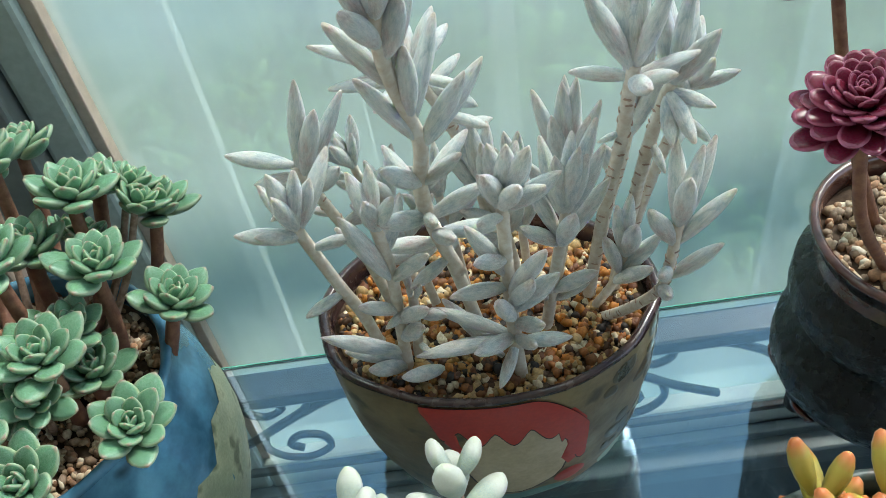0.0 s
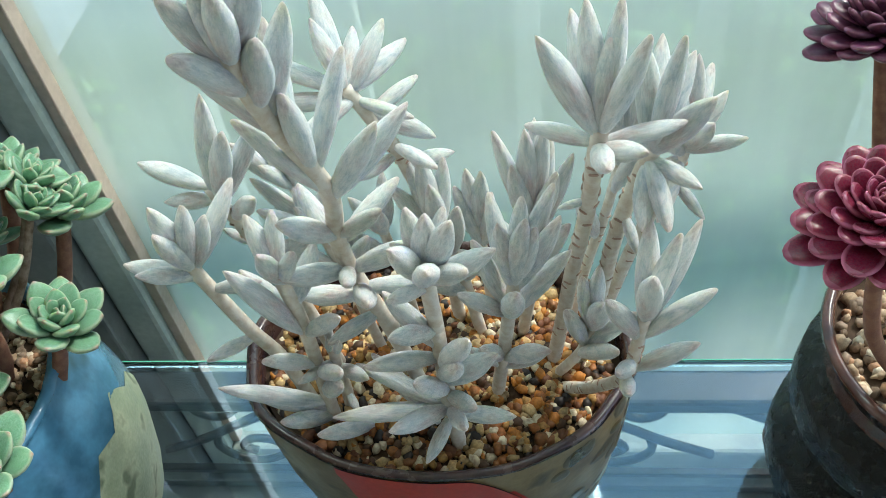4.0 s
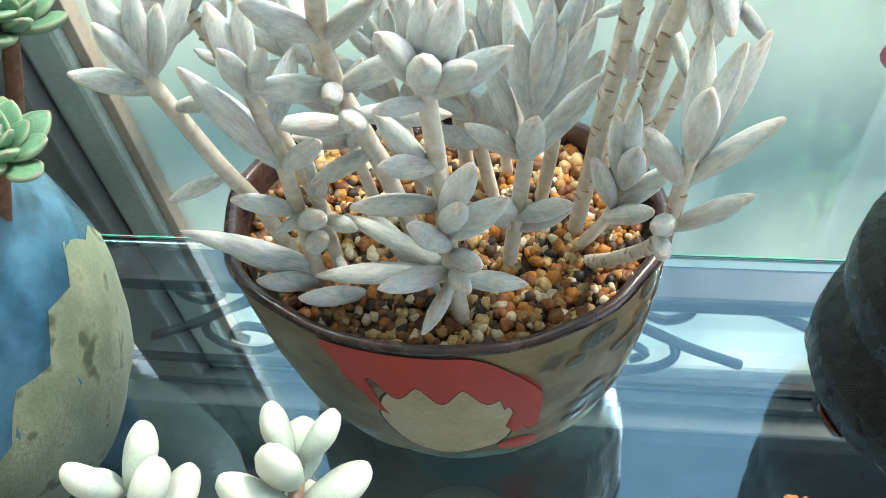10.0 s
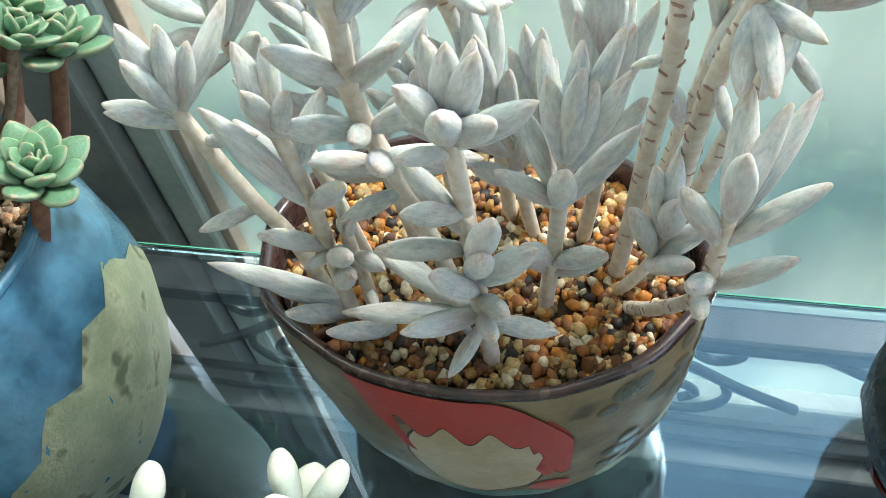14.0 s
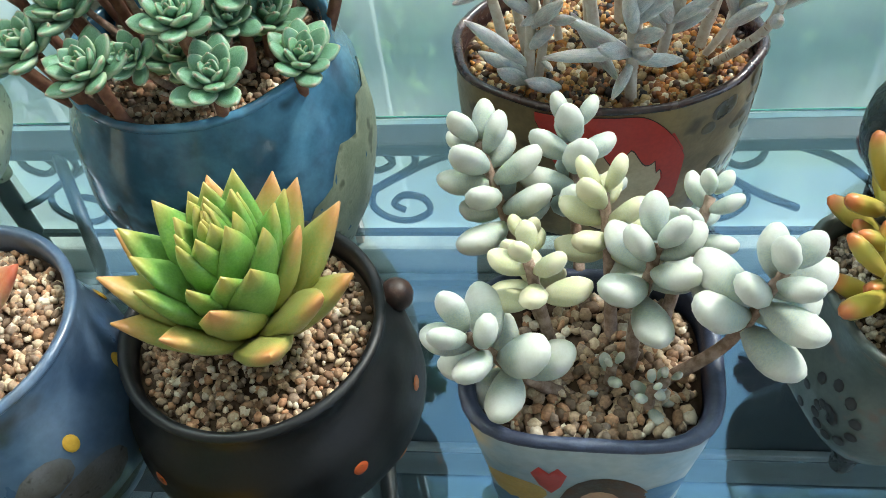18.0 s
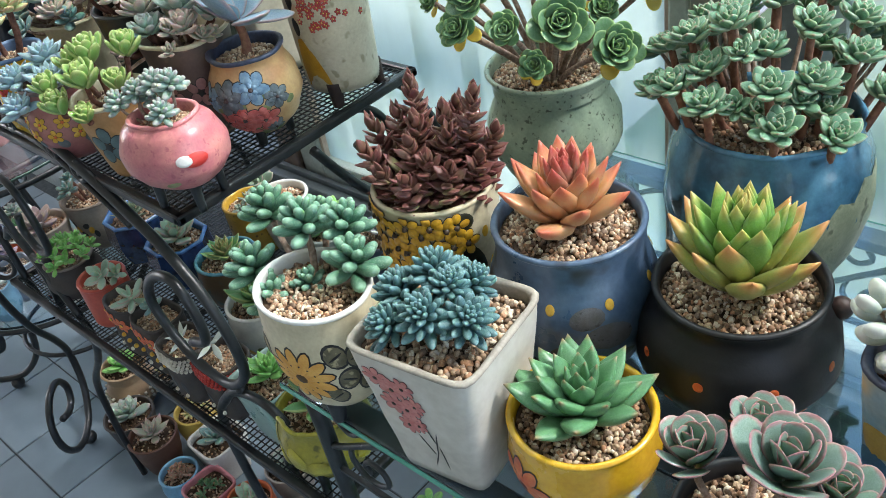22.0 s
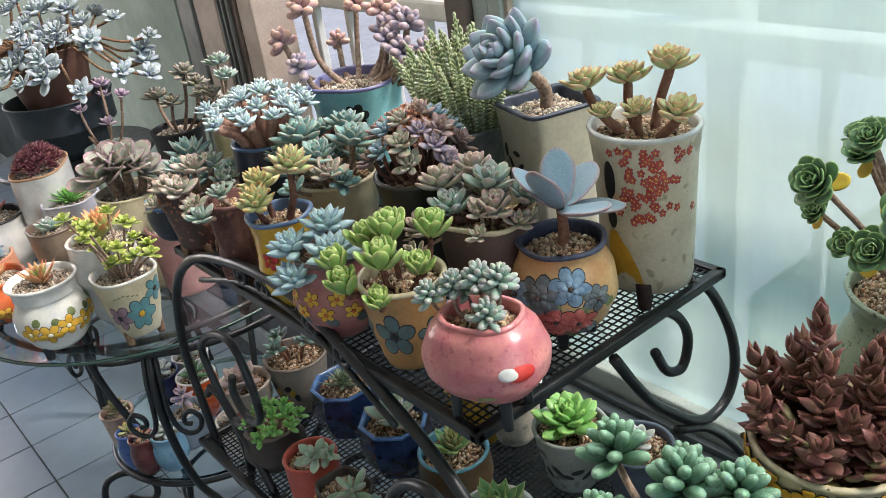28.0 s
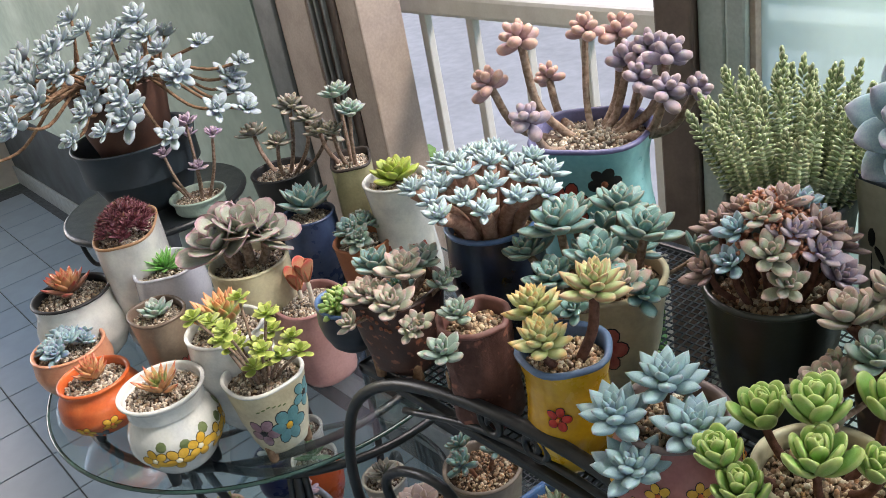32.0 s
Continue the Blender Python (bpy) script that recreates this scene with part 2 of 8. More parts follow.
def tile_mat():
    m = Nodes("floor_tile_glaze")
    oi = m.add("ShaderNodeObjectInfo")
    a = m.mix(oi.outputs["Random"], rgb("6c7e8a"), rgb("788a96"))
    n = m.noise(14.0, 5.0)
    c = m.mix(0.2, a, m.ramp(n, [(0.3, (0.3, 0.3, 0.3, 1)), (0.7, (0.7, 0.7, 0.7, 1))]), "OVERLAY")
    m.bump(n, 0.05, 0.001)
    return m.done(c, 0.3)


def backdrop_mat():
    """Far trees and hazy sky, out of focus; their daylight and haze are put in as emission."""
    m = Nodes("glowing_far_trees")
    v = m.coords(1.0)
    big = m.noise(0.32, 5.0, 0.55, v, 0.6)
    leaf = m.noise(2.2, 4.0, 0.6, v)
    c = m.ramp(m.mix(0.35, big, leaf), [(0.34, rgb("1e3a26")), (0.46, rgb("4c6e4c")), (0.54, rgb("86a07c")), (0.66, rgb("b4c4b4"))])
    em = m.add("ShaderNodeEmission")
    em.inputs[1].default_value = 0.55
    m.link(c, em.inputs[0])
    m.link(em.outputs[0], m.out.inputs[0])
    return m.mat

# ---- mesh tools ----
def part(name, bm, mat, parent=None, label="", smooth=True, kind=""):
    """Links a bmesh (or a finished mesh) as one object under a thing or a part."""
    if isinstance(bm, bmesh.types.BMesh):
        me = bpy.data.meshes.new(name)
        bm.to_mesh(me)
        bm.free()
        if smooth:
            me.shade_smooth()
    else:
        me = bm
    if mat and not me.materials:
        me.materials.append(mat)
    ob = new(name, me)
    if parent:
        ob.parent = parent
    return tagged(ob, label, "", "", kind)


def thing(name, m, label, category, group="", kind=""):
    ob = new(name)
    ob.empty_display_size = 0.02
    ob.matrix_world = m
    return tagged(ob, label, category, group, kind)


def box_bm(sx, sy, sz, centre=(0, 0, 0), bevel=0.0, seg=2):
    bm = bmesh.new()
    bmesh.ops.create_cube(bm, size=1.0)
    bmesh.ops.scale(bm, vec=(sx, sy, sz), verts=bm.verts)
    if bevel:
        bmesh.ops.bevel(bm, geom=bm.edges[:], offset=bevel, segments=seg, affect="EDGES", profile=0.5)
    bmesh.ops.translate(bm, vec=centre, verts=bm.verts)
    return bm


def block(name, lo, hi, mat, label="", category="", bevel=0.003, kind="structure", parent=None):
    c = [(a + b) / 2 for a, b in zip(lo, hi)]
    ob = part(name, box_bm(hi[0] - lo[0], hi[1] - lo[1], hi[2] - lo[2], (0, 0, 0), bevel), mat, parent, smooth=False)
    ob.location = c
    return tagged(ob, label, category, "", kind)


def pydata(name, verts, faces, smooth=True, attrs=None):
    me = bpy.data.meshes.new(name)
    me.from_pydata(verts, [], faces)
    if attrs:
        for k, vals in attrs.items():
            me.attributes.new(k, "FLOAT", "POINT").data.foreach_set("value", vals)
    if smooth:
        me.shade_smooth()
    me.update()
    return me


def tube(points, radius, sides=8, closed=False, taper=None):
    """Vertices and faces of a round bar along points."""
    pts = [Vector(p) for p in points]
    n = len(pts)
    verts, faces = [], []
    up = Vector((0.13, 0.21, 0.97))
    prev = None
    for i, p in enumerate(pts):
        a = pts[i - 1] if (i or closed) else p
        b = pts[(i + 1) % n] if (i < n - 1 or closed) else p
        d = (b - a).normalized() if (b - a).length > 1e-9 else Vector((0, 0, 1))
        s = d.cross(prev if prev else up)
        if s.length < 1e-4:
            s = d.cross(Vector((1, 0, 0)))
        s.normalize()
        u = s.cross(d).normalized()
        prev = u
        r = radius if taper is None else radius * (1 + (taper - 1) * i / max(1, n - 1))
        for k in range(sides):
            w = 2 * math.pi * k / sides
            verts.append(p + (s * math.cos(w) + u * math.sin(w)) * r)
    for i in range(n if closed else n - 1):
        j = (i + 1) % n
        for k in range(sides):
            q = (k + 1) % sides
            faces.append((i * sides + k, i * sides + q, j * sides + q, j * sides + k))
    if not closed:
        faces.append(tuple(range(sides))[::-1])
        faces.append(tuple((n - 1) * sides + k for k in range(sides)))
    return verts, faces


def spline(points, per=6, closed=False):
    """A Catmull-Rom curve through points."""
    p = [Vector(q) for q in points]
    n = len(p)
    out = []
    for i in range(n if closed else n - 1):
        a = p[(i - 1) % n] if (closed or i) else p[i] * 2 - p[i + 1]
        b, c = p[i], p[(i + 1) % n]
        d = p[(i + 2) % n] if (closed or i + 2 < n) else c * 2 - b
        for k in range(per):
            t = k / per
            out.append(0.5 * ((2 * b) + (c - a) * t + (2 * a - 5 * b + 4 * c - d) * t * t + (3 * b - a - 3 * c + d) * t ** 3))
    if not closed:
        out.append(p[-1])
    return out


def bar(name, points, radius, mat, parent, per=6, sides=8, closed=False, taper=None, label=""):
    v, fc = tube(spline(points, per, closed), radius, sides, closed, taper)
    return part(name, pydata(name, v, fc), mat, parent, label)


def sup(theta, sq):
    """The outline factor of a rounded square (sq above 2) or circle (2)."""
    c, s = abs(math.cos(theta)), abs(math.sin(theta))
    return 1.0 / max(1e-6, (c ** sq + s ** sq) ** (1.0 / sq))


def prof_r(prof, z):
    """The radius of a pot's outside at a height from 0 to 1."""
    for (r0, z0), (r1, z1) in zip(prof, prof[1:]):
        if z <= z1:
            k = (z - z0) / max(1e-6, z1 - z0)
            k = k * k * (3 - 2 * k) * 0.5 + k * 0.5
            return r0 + (r1 - r0) * k
    return prof[-1][0]


PROFILES = {
    "bowl": [(0.55, 0), (0.80, 0.12), (1.0, 0.4), (1.06, 0.62), (1.02, 0.86), (1.0, 1)],
    "jar": [(0.62, 0), (0.92, 0.15), (1.16, 0.42), (1.14, 0.62), (0.98, 0.86), (1.0, 1)],
    "round": [(0.55, 0), (0.98, 0.18), (1.22, 0.45), (1.16, 0.7), (0.94, 0.92), (1.0, 1)],
    "cup": [(0.62, 0), (0.72, 0.15), (0.86, 0.5), (0.95, 0.85), (1.0, 1)],
    "cyl": [(0.90, 0), (0.97, 0.06), (0.99, 0.5), (1.0, 0.92), (1.0, 1)],
    "box": [(0.72, 0), (0.75, 0.1), (0.86, 0.5), (0.98, 0.93), (1.0, 1)],
    "vase": [(0.55, 0), (0.80, 0.1), (1.10, 0.38), (1.08, 0.55), (0.82, 0.82), (0.84, 0.9), (1.0, 1)],
    "urn": [(0.50, 0), (0.86, 0.14), (1.08, 0.38), (1.08, 0.56), (0.90, 0.80), (0.88, 0.88), (1.0, 1)],
    "pillow": [(0.75, 0), (1.18, 0.10), (1.50, 0.34), (1.54, 0.56), (1.34, 0.84), (1.14, 0.97), (1.0, 1)],
    "tall": [(0.80, 0), (0.84, 0.06), (0.88, 0.4), (0.93, 0.8), (1.0, 1)],
    "bell": [(0.60, 0), (0.88, 0.12), (1.0, 0.32), (0.90, 0.62), (0.90, 0.82), (1.0, 1)],
    "oval": [(0.74, 0), (0.84, 0.07), (0.93, 0.30), (0.985, 0.6), (1.0, 0.85), (1.0, 1)],
    "belly": [(0.70, 0), (0.90, 0.12), (1.10, 0.34), (1.19, 0.58), (1.14, 0.80), (1.01, 0.96), (1.0, 1)],
    "egg": [(0.45, 0), (0.80, 0.12), (1.05, 0.42), (1.08, 0.6), (0.99, 0.88), (1.0, 1)],
    "ring": [(0.50, 0), (0.92, 0.08), (1.10, 0.24), (1.10, 0.36), (0.90, 0.50), (1.06, 0.62), (1.06, 0.74), (0.86, 0.86), (1.0, 1)],
}


class Pot:
    """A pot: a turned or squared vessel with wall thickness, rim, soil and feet."""

    def __init__(self, R, H, prof="bowl", mat=None, rim=None, ab=1.0, sq=2.0, wall=0.005, feet=0, foot_h=0.012, foot_mat=None,
                 sides=40, wob=0.0, depth=0.010, lip=1.0, dents=0.0, seed=1):
        self.R, self.H, self.prof, self.mat, self.rim, self.ab, self.sq = R, H, PROFILES[prof], mat, rim or mat, ab, sq
        self.wall, self.feet, self.foot_h, self.foot_mat, self.sides, self.wob = wall, feet, foot_h, foot_mat or mat, sides, wob
        self.depth, self.lip, self.dents, self.seed = depth, lip, dents, seed

    def at(self, theta, k, out=0.0):
        """A point of the outside: angle, height from 0 to 1, metres off the surface."""
        r = self.R * prof_r(self.prof, k) * sup(theta, self.sq) * (1 + self.wob * math.sin(5 * theta + 1.3) * k) + out
        if self.dents:
            r += self.dents * (noise.noise((math.cos(theta) * 3 + self.seed, math.sin(theta) * 3, k * 3)))
        return Vector((r * math.cos(theta), r * math.sin(theta) * self.ab, self.foot_h * (self.feet > 0) + k * self.H))

    def build(self, parent, grit, rows=16, gsize=0.0035, gcount=220, mound=0.004):
        n, base = self.sides, self.foot_h * (self.feet > 0)
        verts, faces = [], []
        for i in range(rows + 1):
            for j in range(n):
                verts.append(self.at(2 * math.pi * j / n, i / rows))
        verts.append(Vector((0, 0, base + 0.004)))
        for i in range(rows):
            for j in range(n):
                q = (j + 1) % n
                faces.append((i * n + j, i * n + q, (i + 1) * n + q, (i + 1) * n + j))
        for j in range(n):
            faces.append(((rows + 1) * n, (j + 1) % n, j))
        body = part("pot", pydata("pot", verts, faces), self.mat, parent)
        # rim: a rounded lip that turns inward and runs down inside
        verts, faces = [], []
        w = self.wall
        steps = [(0.0, -0.0006), (0.0012 * self.lip, 0.0012), (0.0006 * self.lip, 0.0032), (-0.35 * w, 0.0042), (-0.75 * w, 0.0034), (-w, 0.0010), (-1.08 * w, -self.depth - 0.012)]
        for off, dz in steps:
            for j in range(n):
                p = self.at(2 * math.pi * j / n, 1.0, off)
                verts.append(p + Vector((0, 0, dz)))
        for i in range(len(steps) - 1):
            for j in range(n):
                q = (j + 1) % n
                faces.append((i * n + j, i * n + q, (i + 1) * n + q, (i + 1) * n + j))
        part("rim", pydata("rim", verts, faces), self.rim, parent)
        # soil surface and grit
        self.soil = base + self.H - self.depth
        rng = random.Random(self.seed * 77 + 5)
        gv, gf = [], []
        m = 0
        rin = self.R - w * 1.05
        rings = 7
        for i in range(rings + 1):
            for j in range(n):
                a = 2 * math.pi * j / n
                r = rin * sup(a, self.sq) * i / rings
                gv.append(Vector((r * math.cos(a), r * math.sin(a) * self.ab, self.soil + mound * (1 - (i / rings) ** 2) - 0.001)))
        for i in range(rings):
            for j in range(n):
                q = (j + 1) % n
                gf.append((i * n + j, i * n + q, (i + 1) * n + q, (i + 1) * n + j))
        part("soil", pydata("soil", gv, gf), SOIL, parent)
        gv, gf = [], []
        for _ in range(gcount):
            a = rng.uniform(0, 2 * math.pi)
            k = math.sqrt(rng.random()) * 0.97
            r = (rin - gsize * 0.5) * sup(a, self.sq) * k
            s = gsize * rng.uniform(0.55, 1.35)
            p = Vector((r * math.cos(a), r * math.sin(a) * self.ab, self.soil + mound * (1 - k * k) + s * rng.uniform(0.0, 0.5)))
            rot = Euler((rng.uniform(0, 6), rng.uniform(0, 6), rng.uniform(0, 6))).to_matrix()
            sc = Vector((s * rng.uniform(0.7, 1.25), s * rng.uniform(0.7, 1.1), s * rng.uniform(0.5, 0.9)))
            for v in ICO_V:
                gv.append(p + rot @ Vector((v[0] * sc.x, v[1] * sc.y, v[2] * sc.z)) * rng.uniform(0.82, 1.12))
            gf.extend(tuple(m + q for q in fc) for fc in ICO_F)
            m += 12
        part("gravel", pydata("gravel", gv, gf, True), grit, parent, kind="stuff")
        for i in range(self.feet):
            a = 2 * math.pi * (i + 0.5) / self.feet
            p = self.at(a, 0.06, -0.006)
            pts = [Vector((p.x, p.y, base + 0.012)), Vector((p.x * 1.03, p.y * 1.03, base * 0.5 + 0.003)), Vector((p.x * 1.06, p.y * 1.06, 0.0))]
            v, fc = tube(spline(pts, 3), self.R * 0.17, 10, False, 0.7)
            part("foot", pydata("foot", v, fc), self.foot_mat, parent)
        return body

    def patch(self, name, outline, mat, parent, out=0.0006, turn=0.0, kz=1.0, label=""):
        """A painted or applied flat shape on the outside. outline: points (degrees round the pot, height from 0 to 1)."""
        cx = sum(p[0] for p in outline) / len(outline)
        cz = sum(p[1] for p in outline) / len(outline)
        rings = 4
        n = len(outline)
        verts = [self.at(radians(cx + turn), cz, out)]
        faces = []
        for i in range(1, rings + 1):
            for x, z in outline:
                k = i / rings
                verts.append(self.at(radians(cx + (x - cx) * k + turn), min(0.995, cz + (z - cz) * k), out if i < rings else out * 0.4))
        for j in range(n):
            q = (j + 1) % n
            faces.append((0, 1 + j, 1 + q))
            for i in range(rings - 1):
                a, b = 1 + i * n, 1 + (i + 1) * n
                faces.append((a + j, b + j, b + q, a + q))
        ob = part(name, pydata(name, verts, faces), mat, parent, label)
        return ob

    def skirt(self, name, top, mat, parent, out=0.0009, n=72, rows=8):
        """A second glaze from the foot up to the height that top(degrees) gives."""
        V, Fc = [], []
        for i in range(rows + 1):
            for j in range(n):
                a = -180 + 360 * j / n
                V.append(self.at(radians(a), 0.01 + (top(a) - 0.01) * i / rows, out if i < rows else 0.0002))
        for i in range(rows):
            for j in range(n):
                q = (j + 1) % n
                Fc.append((i * n + j, i * n + q, (i + 1) * n + q, (i + 1) * n + j))
        return part(name, pydata(name, V, Fc), mat, parent)

    def oval(self, cx, cz, rx, rz, n=14, rot=0.0):
        """An oval outline for patch(); rx in degrees, rz as a share of the height."""
        asp = self.H / (radians(1) * self.R * 1.05)
        out = []
        for i in range(n):
            a = 2 * math.pi * i / n
            x, z = rx * math.cos(a), rz * asp * math.sin(a)
            c, s = math.cos(radians(rot)), math.sin(radians(rot))
            out.append((cx + x * c - z * s, cz + (x * s + z * c) / asp))
        return out

    def flower(self, cx, cz, size, mat, centre, parent, petals=5, out=0.0008, rot=0.0):
        """A painted blossom in one piece: inked outline, petals in one or two whorls, eye. size: metres across."""
        deg = math.degrees(size / 2 / (self.R * 1.05))
        hz = size / 2 / self.H
        V, Fc, slots = [], [], []

        def blob(x, z, rx, rz, turn, off, slot, n=10):
            pts = self.oval(x, z, rx, rz, n, turn)
            b = len(V)
            V.append(self.at(radians(x), min(0.995, max(0.0, z)), off))
            for k in (0.55, 1.0):
                for px, pz in pts:
                    V.append(self.at(radians(x + (px - x) * k), min(0.995, max(0.0, z + (pz - z) * k)), off if k < 1 else off * 0.6))
            for j in range(n):
                q = (j + 1) % n
                Fc.append((b, b + 1 + j, b + 1 + q))
                Fc.append((b + 1 + j, b + 1 + n + j, b + 1 + n + q, b + 1 + q))
                slots.extend((slot, slot))
        whorls = [(0.62, 0.42, 1.0)] if petals < 7 else [(0.66, 0.38, 1.0), (0.34, 0.28, 1.5)]
        slim = min(1.0, 6.5 / petals)
        for dist, wide, lift in whorls:
            for i in range(petals):
                a = 2 * math.pi * i / petals + rot + lift
                x, z = cx + deg * dist * math.cos(a), cz + hz * dist * math.sin(a)
                blob(x, z, deg * (wide + 0.06), hz * (wide * 0.8 * slim + 0.05), math.degrees(a), out * lift * 0.75, 1)
                blob(x, z, deg * wide, hz * wide * 0.8 * slim, math.degrees(a), out * lift * 1.15, 0)
        blob(cx, cz, deg * 0.22, hz * 0.22, 0, out * 2.1, 2, 8)
        me = pydata("painted_flower", V, Fc)
        for m in (mat, INK, centre):
            me.materials.append(m)
        me.polygons.foreach_set("material_index", slots)
        return part("painted_flower", me, None, parent)


T_ = (1 + 5 ** 0.5) / 2
ICO_V = [Vector(v).normalized() for v in ((-1, T_, 0), (1, T_, 0), (-1, -T_, 0), (1, -T_, 0), (0, -1, T_), (0, 1, T_), (0, -1, -T_), (0, 1, -T_), (T_, 0, -1), (T_, 0, 1), (-T_, 0, -1), (-T_, 0, 1))]
ICO_F = [(0, 11, 5), (0, 5, 1), (0, 1, 7), (0, 7, 10), (0, 10, 11), (1, 5, 9), (5, 11, 4), (11, 10, 2), (10, 7, 6), (7, 1, 8),
         (3, 9, 4), (3, 4, 2), (3, 2, 6), (3, 6, 8), (3, 8, 9), (4, 9, 5), (2, 4, 11), (6, 2, 10), (8, 6, 7), (9, 8, 1)]
SOIL = plain("soil", "54402e", "3c2c20", 0.9, 120, 0.6)

# ---- leaves and rosettes ----
LEAVES = {}
# name: width, thickness, widest point, tip sharpness, curl up, hollow on top
LEAF_KIND = {
    "spindle": (0.31, 0.25, 0.52, 0.72, 0.05, 0.0),
    "spoon": (0.54, 0.25, 0.60, 0.70, 0.17, 0.20),
    "agave": (0.42, 0.21, 0.48, 1.0, 0.14, 0.25),
    "narrow": (0.27, 0.14, 0.42, 1.1, 0.12, 0.3),
    "egg": (0.52, 0.42, 0.62, 0.42, 0.02, 0.0),
    "bean": (0.36, 0.32, 0.58, 0.45, 0.06, 0.0),
    "paddle": (0.62, 0.07, 0.66, 0.42, 0.10, 0.2),
    "frill": (0.72, 0.07, 0.68, 0.45, 0.22, 0.2),
    "disc": (0.72, 0.15, 0.60, 0.46, 0.20, 0.30),
    "scale": (0.66, 0.24, 0.40, 0.95, 0.10, 0.15),
    "fat": (0.46, 0.27, 0.52, 0.95, 0.12, 0.10),
    "cup": (0.56, 0.26, 0.66, 0.45, 0.24, 0.25),
    "blade": (0.60, 0.12, 0.60, 0.58, 0.16, 0.25),
    "plump": (0.50, 0.36, 0.58, 0.50, 0.10, 0.0),
}


def leaf_points(kind, nu=8, nv=8):
    w, th, wide, sharp, curl, hollow = LEAF_KIND[kind]
    verts, tips, rims, faces = [], [], [], []
    for i in range(nu + 1):
        u = i / nu if sharp > 0.8 else math.sin(0.5 * math.pi * i / nu)
        if u < wide:
            s = math.sin(0.5 * math.pi * u / wide) ** 0.8
            s = 0.28 + 0.72 * s
        else:
            k = (u - wide) / (1 - wide)
            s = max(0.0, math.cos(0.5 * math.pi * k)) ** sharp
        s = max(s, 0.012)
        for j in range(nv):
            a = 2 * math.pi * j / nv
            x = w * 0.5 * s * math.cos(a)
            zc = math.sin(a)
            t = th * 0.5 * (0.4 + 0.6 * s) * s ** 0.3
            z = zc * t * (1.0 if zc < 0 else 1.0 - hollow)
            z += curl * u * u + hollow * 0.35 * (x / (w * 0.5 + 1e-6)) ** 2 * w * s
            if kind == "frill":
                z += 0.03 * math.sin(a * 3 + u * 9) * u * abs(math.cos(a))
            verts.append(Vector((x, u, z)))
            tips.append(u)
            rims.append(abs(math.cos(a)) if u < 0.9 else max(abs(math.cos(a)), 0.8))
    for i in range(nu):
        for j in range(nv):
            q = (j + 1) % nv
            faces.append((i * nv + j, i * nv + q, (i + 1) * nv + q, (i + 1) * nv + j))
    faces.append(tuple(range(nv))[::-1])
    faces.append(tuple(nu * nv + k for k in range(nv)))
    return verts, faces, tips, rims


def leaf_mesh(kind, mat, nu=9, nv=10):
    """A leaf one unit long along +y, its upper side towards +z."""
    key = (kind, mat.name, nu)
    if key not in LEAVES:
        v, fc, t, r = leaf_points(kind, nu, nv)
        me = pydata("leaf", v, fc, True, {"tip": t, "rim": r})
        me.materials.append(mat)
        LEAVES[key] = me
    return LEAVES[key]


def leaf_pose(az, rise, off, up, length, roll=0.0, fat=1.0):
    """A leaf that leaves the axis at azimuth az, rising by rise (radians), from off metres out and up metres high."""
    m = Matrix.Rotation(az, 4, "Z") @ Matrix.Translation((0, off, up)) @ Matrix.Rotation(rise, 4, "X") @ Matrix.Rotation(roll, 4, "Y")
    return m @ Matrix.Diagonal((length * fat, length, length * fat, 1))


def rosette_poses(rng, n, R, inner=80, outer=12, height=0.35, grow=0.35, fat=1.0, power=0.8):
    """The leaves of a rosette of radius R, from the heart outwards."""
    out = []
    a0 = rng.uniform(0, 6.28)
    for i in range(n):
        k = (i + 0.5) / n
        rise = radians(inner + (outer - inner) * k ** power + rng.uniform(-5, 5))
        L = R * (grow + (1 - grow) * k ** 0.75) * rng.uniform(0.93, 1.07)
        out.append(leaf_pose(a0 + i * 2.39996, rise, R * 0.05 * k, R * height * (1 - k), L, rng.uniform(-0.12, 0.12), fat))
    return out


def axis_pose(p, d, spin=0.0):
    """A pose at p whose z axis points along d."""
    q = Vector(d).to_track_quat("Z", "Y").to_matrix().to_4x4()
    return Matrix.Translation(p) @ q @ Matrix.Rotation(spin, 4, "Z")


ROSETTES = {}


def rosette_mesh(key, kind, mat, seed, n, inner, outer, height, grow, fat, power, nu=6, nv=7):
    if key not in ROSETTES:
        rng = random.Random(seed)
        lv, lf, lt, lr = leaf_points(kind, nu, nv)
        V, Fc, Tp, Rm = [], [], [], []
        for m in rosette_poses(rng, n, 1.0, inner, outer, height, grow, fat, power):
            b = len(V)
            V.extend(m @ v for v in lv)
            Fc.extend(tuple(b + q for q in fc) for fc in lf)
            Tp.extend(lt)
            Rm.extend(lr)
        me = pydata("rosette", V, Fc, True, {"tip": Tp, "rim": Rm})
        me.materials.append(mat)
        ROSETTES[key] = me
    return ROSETTES[key]


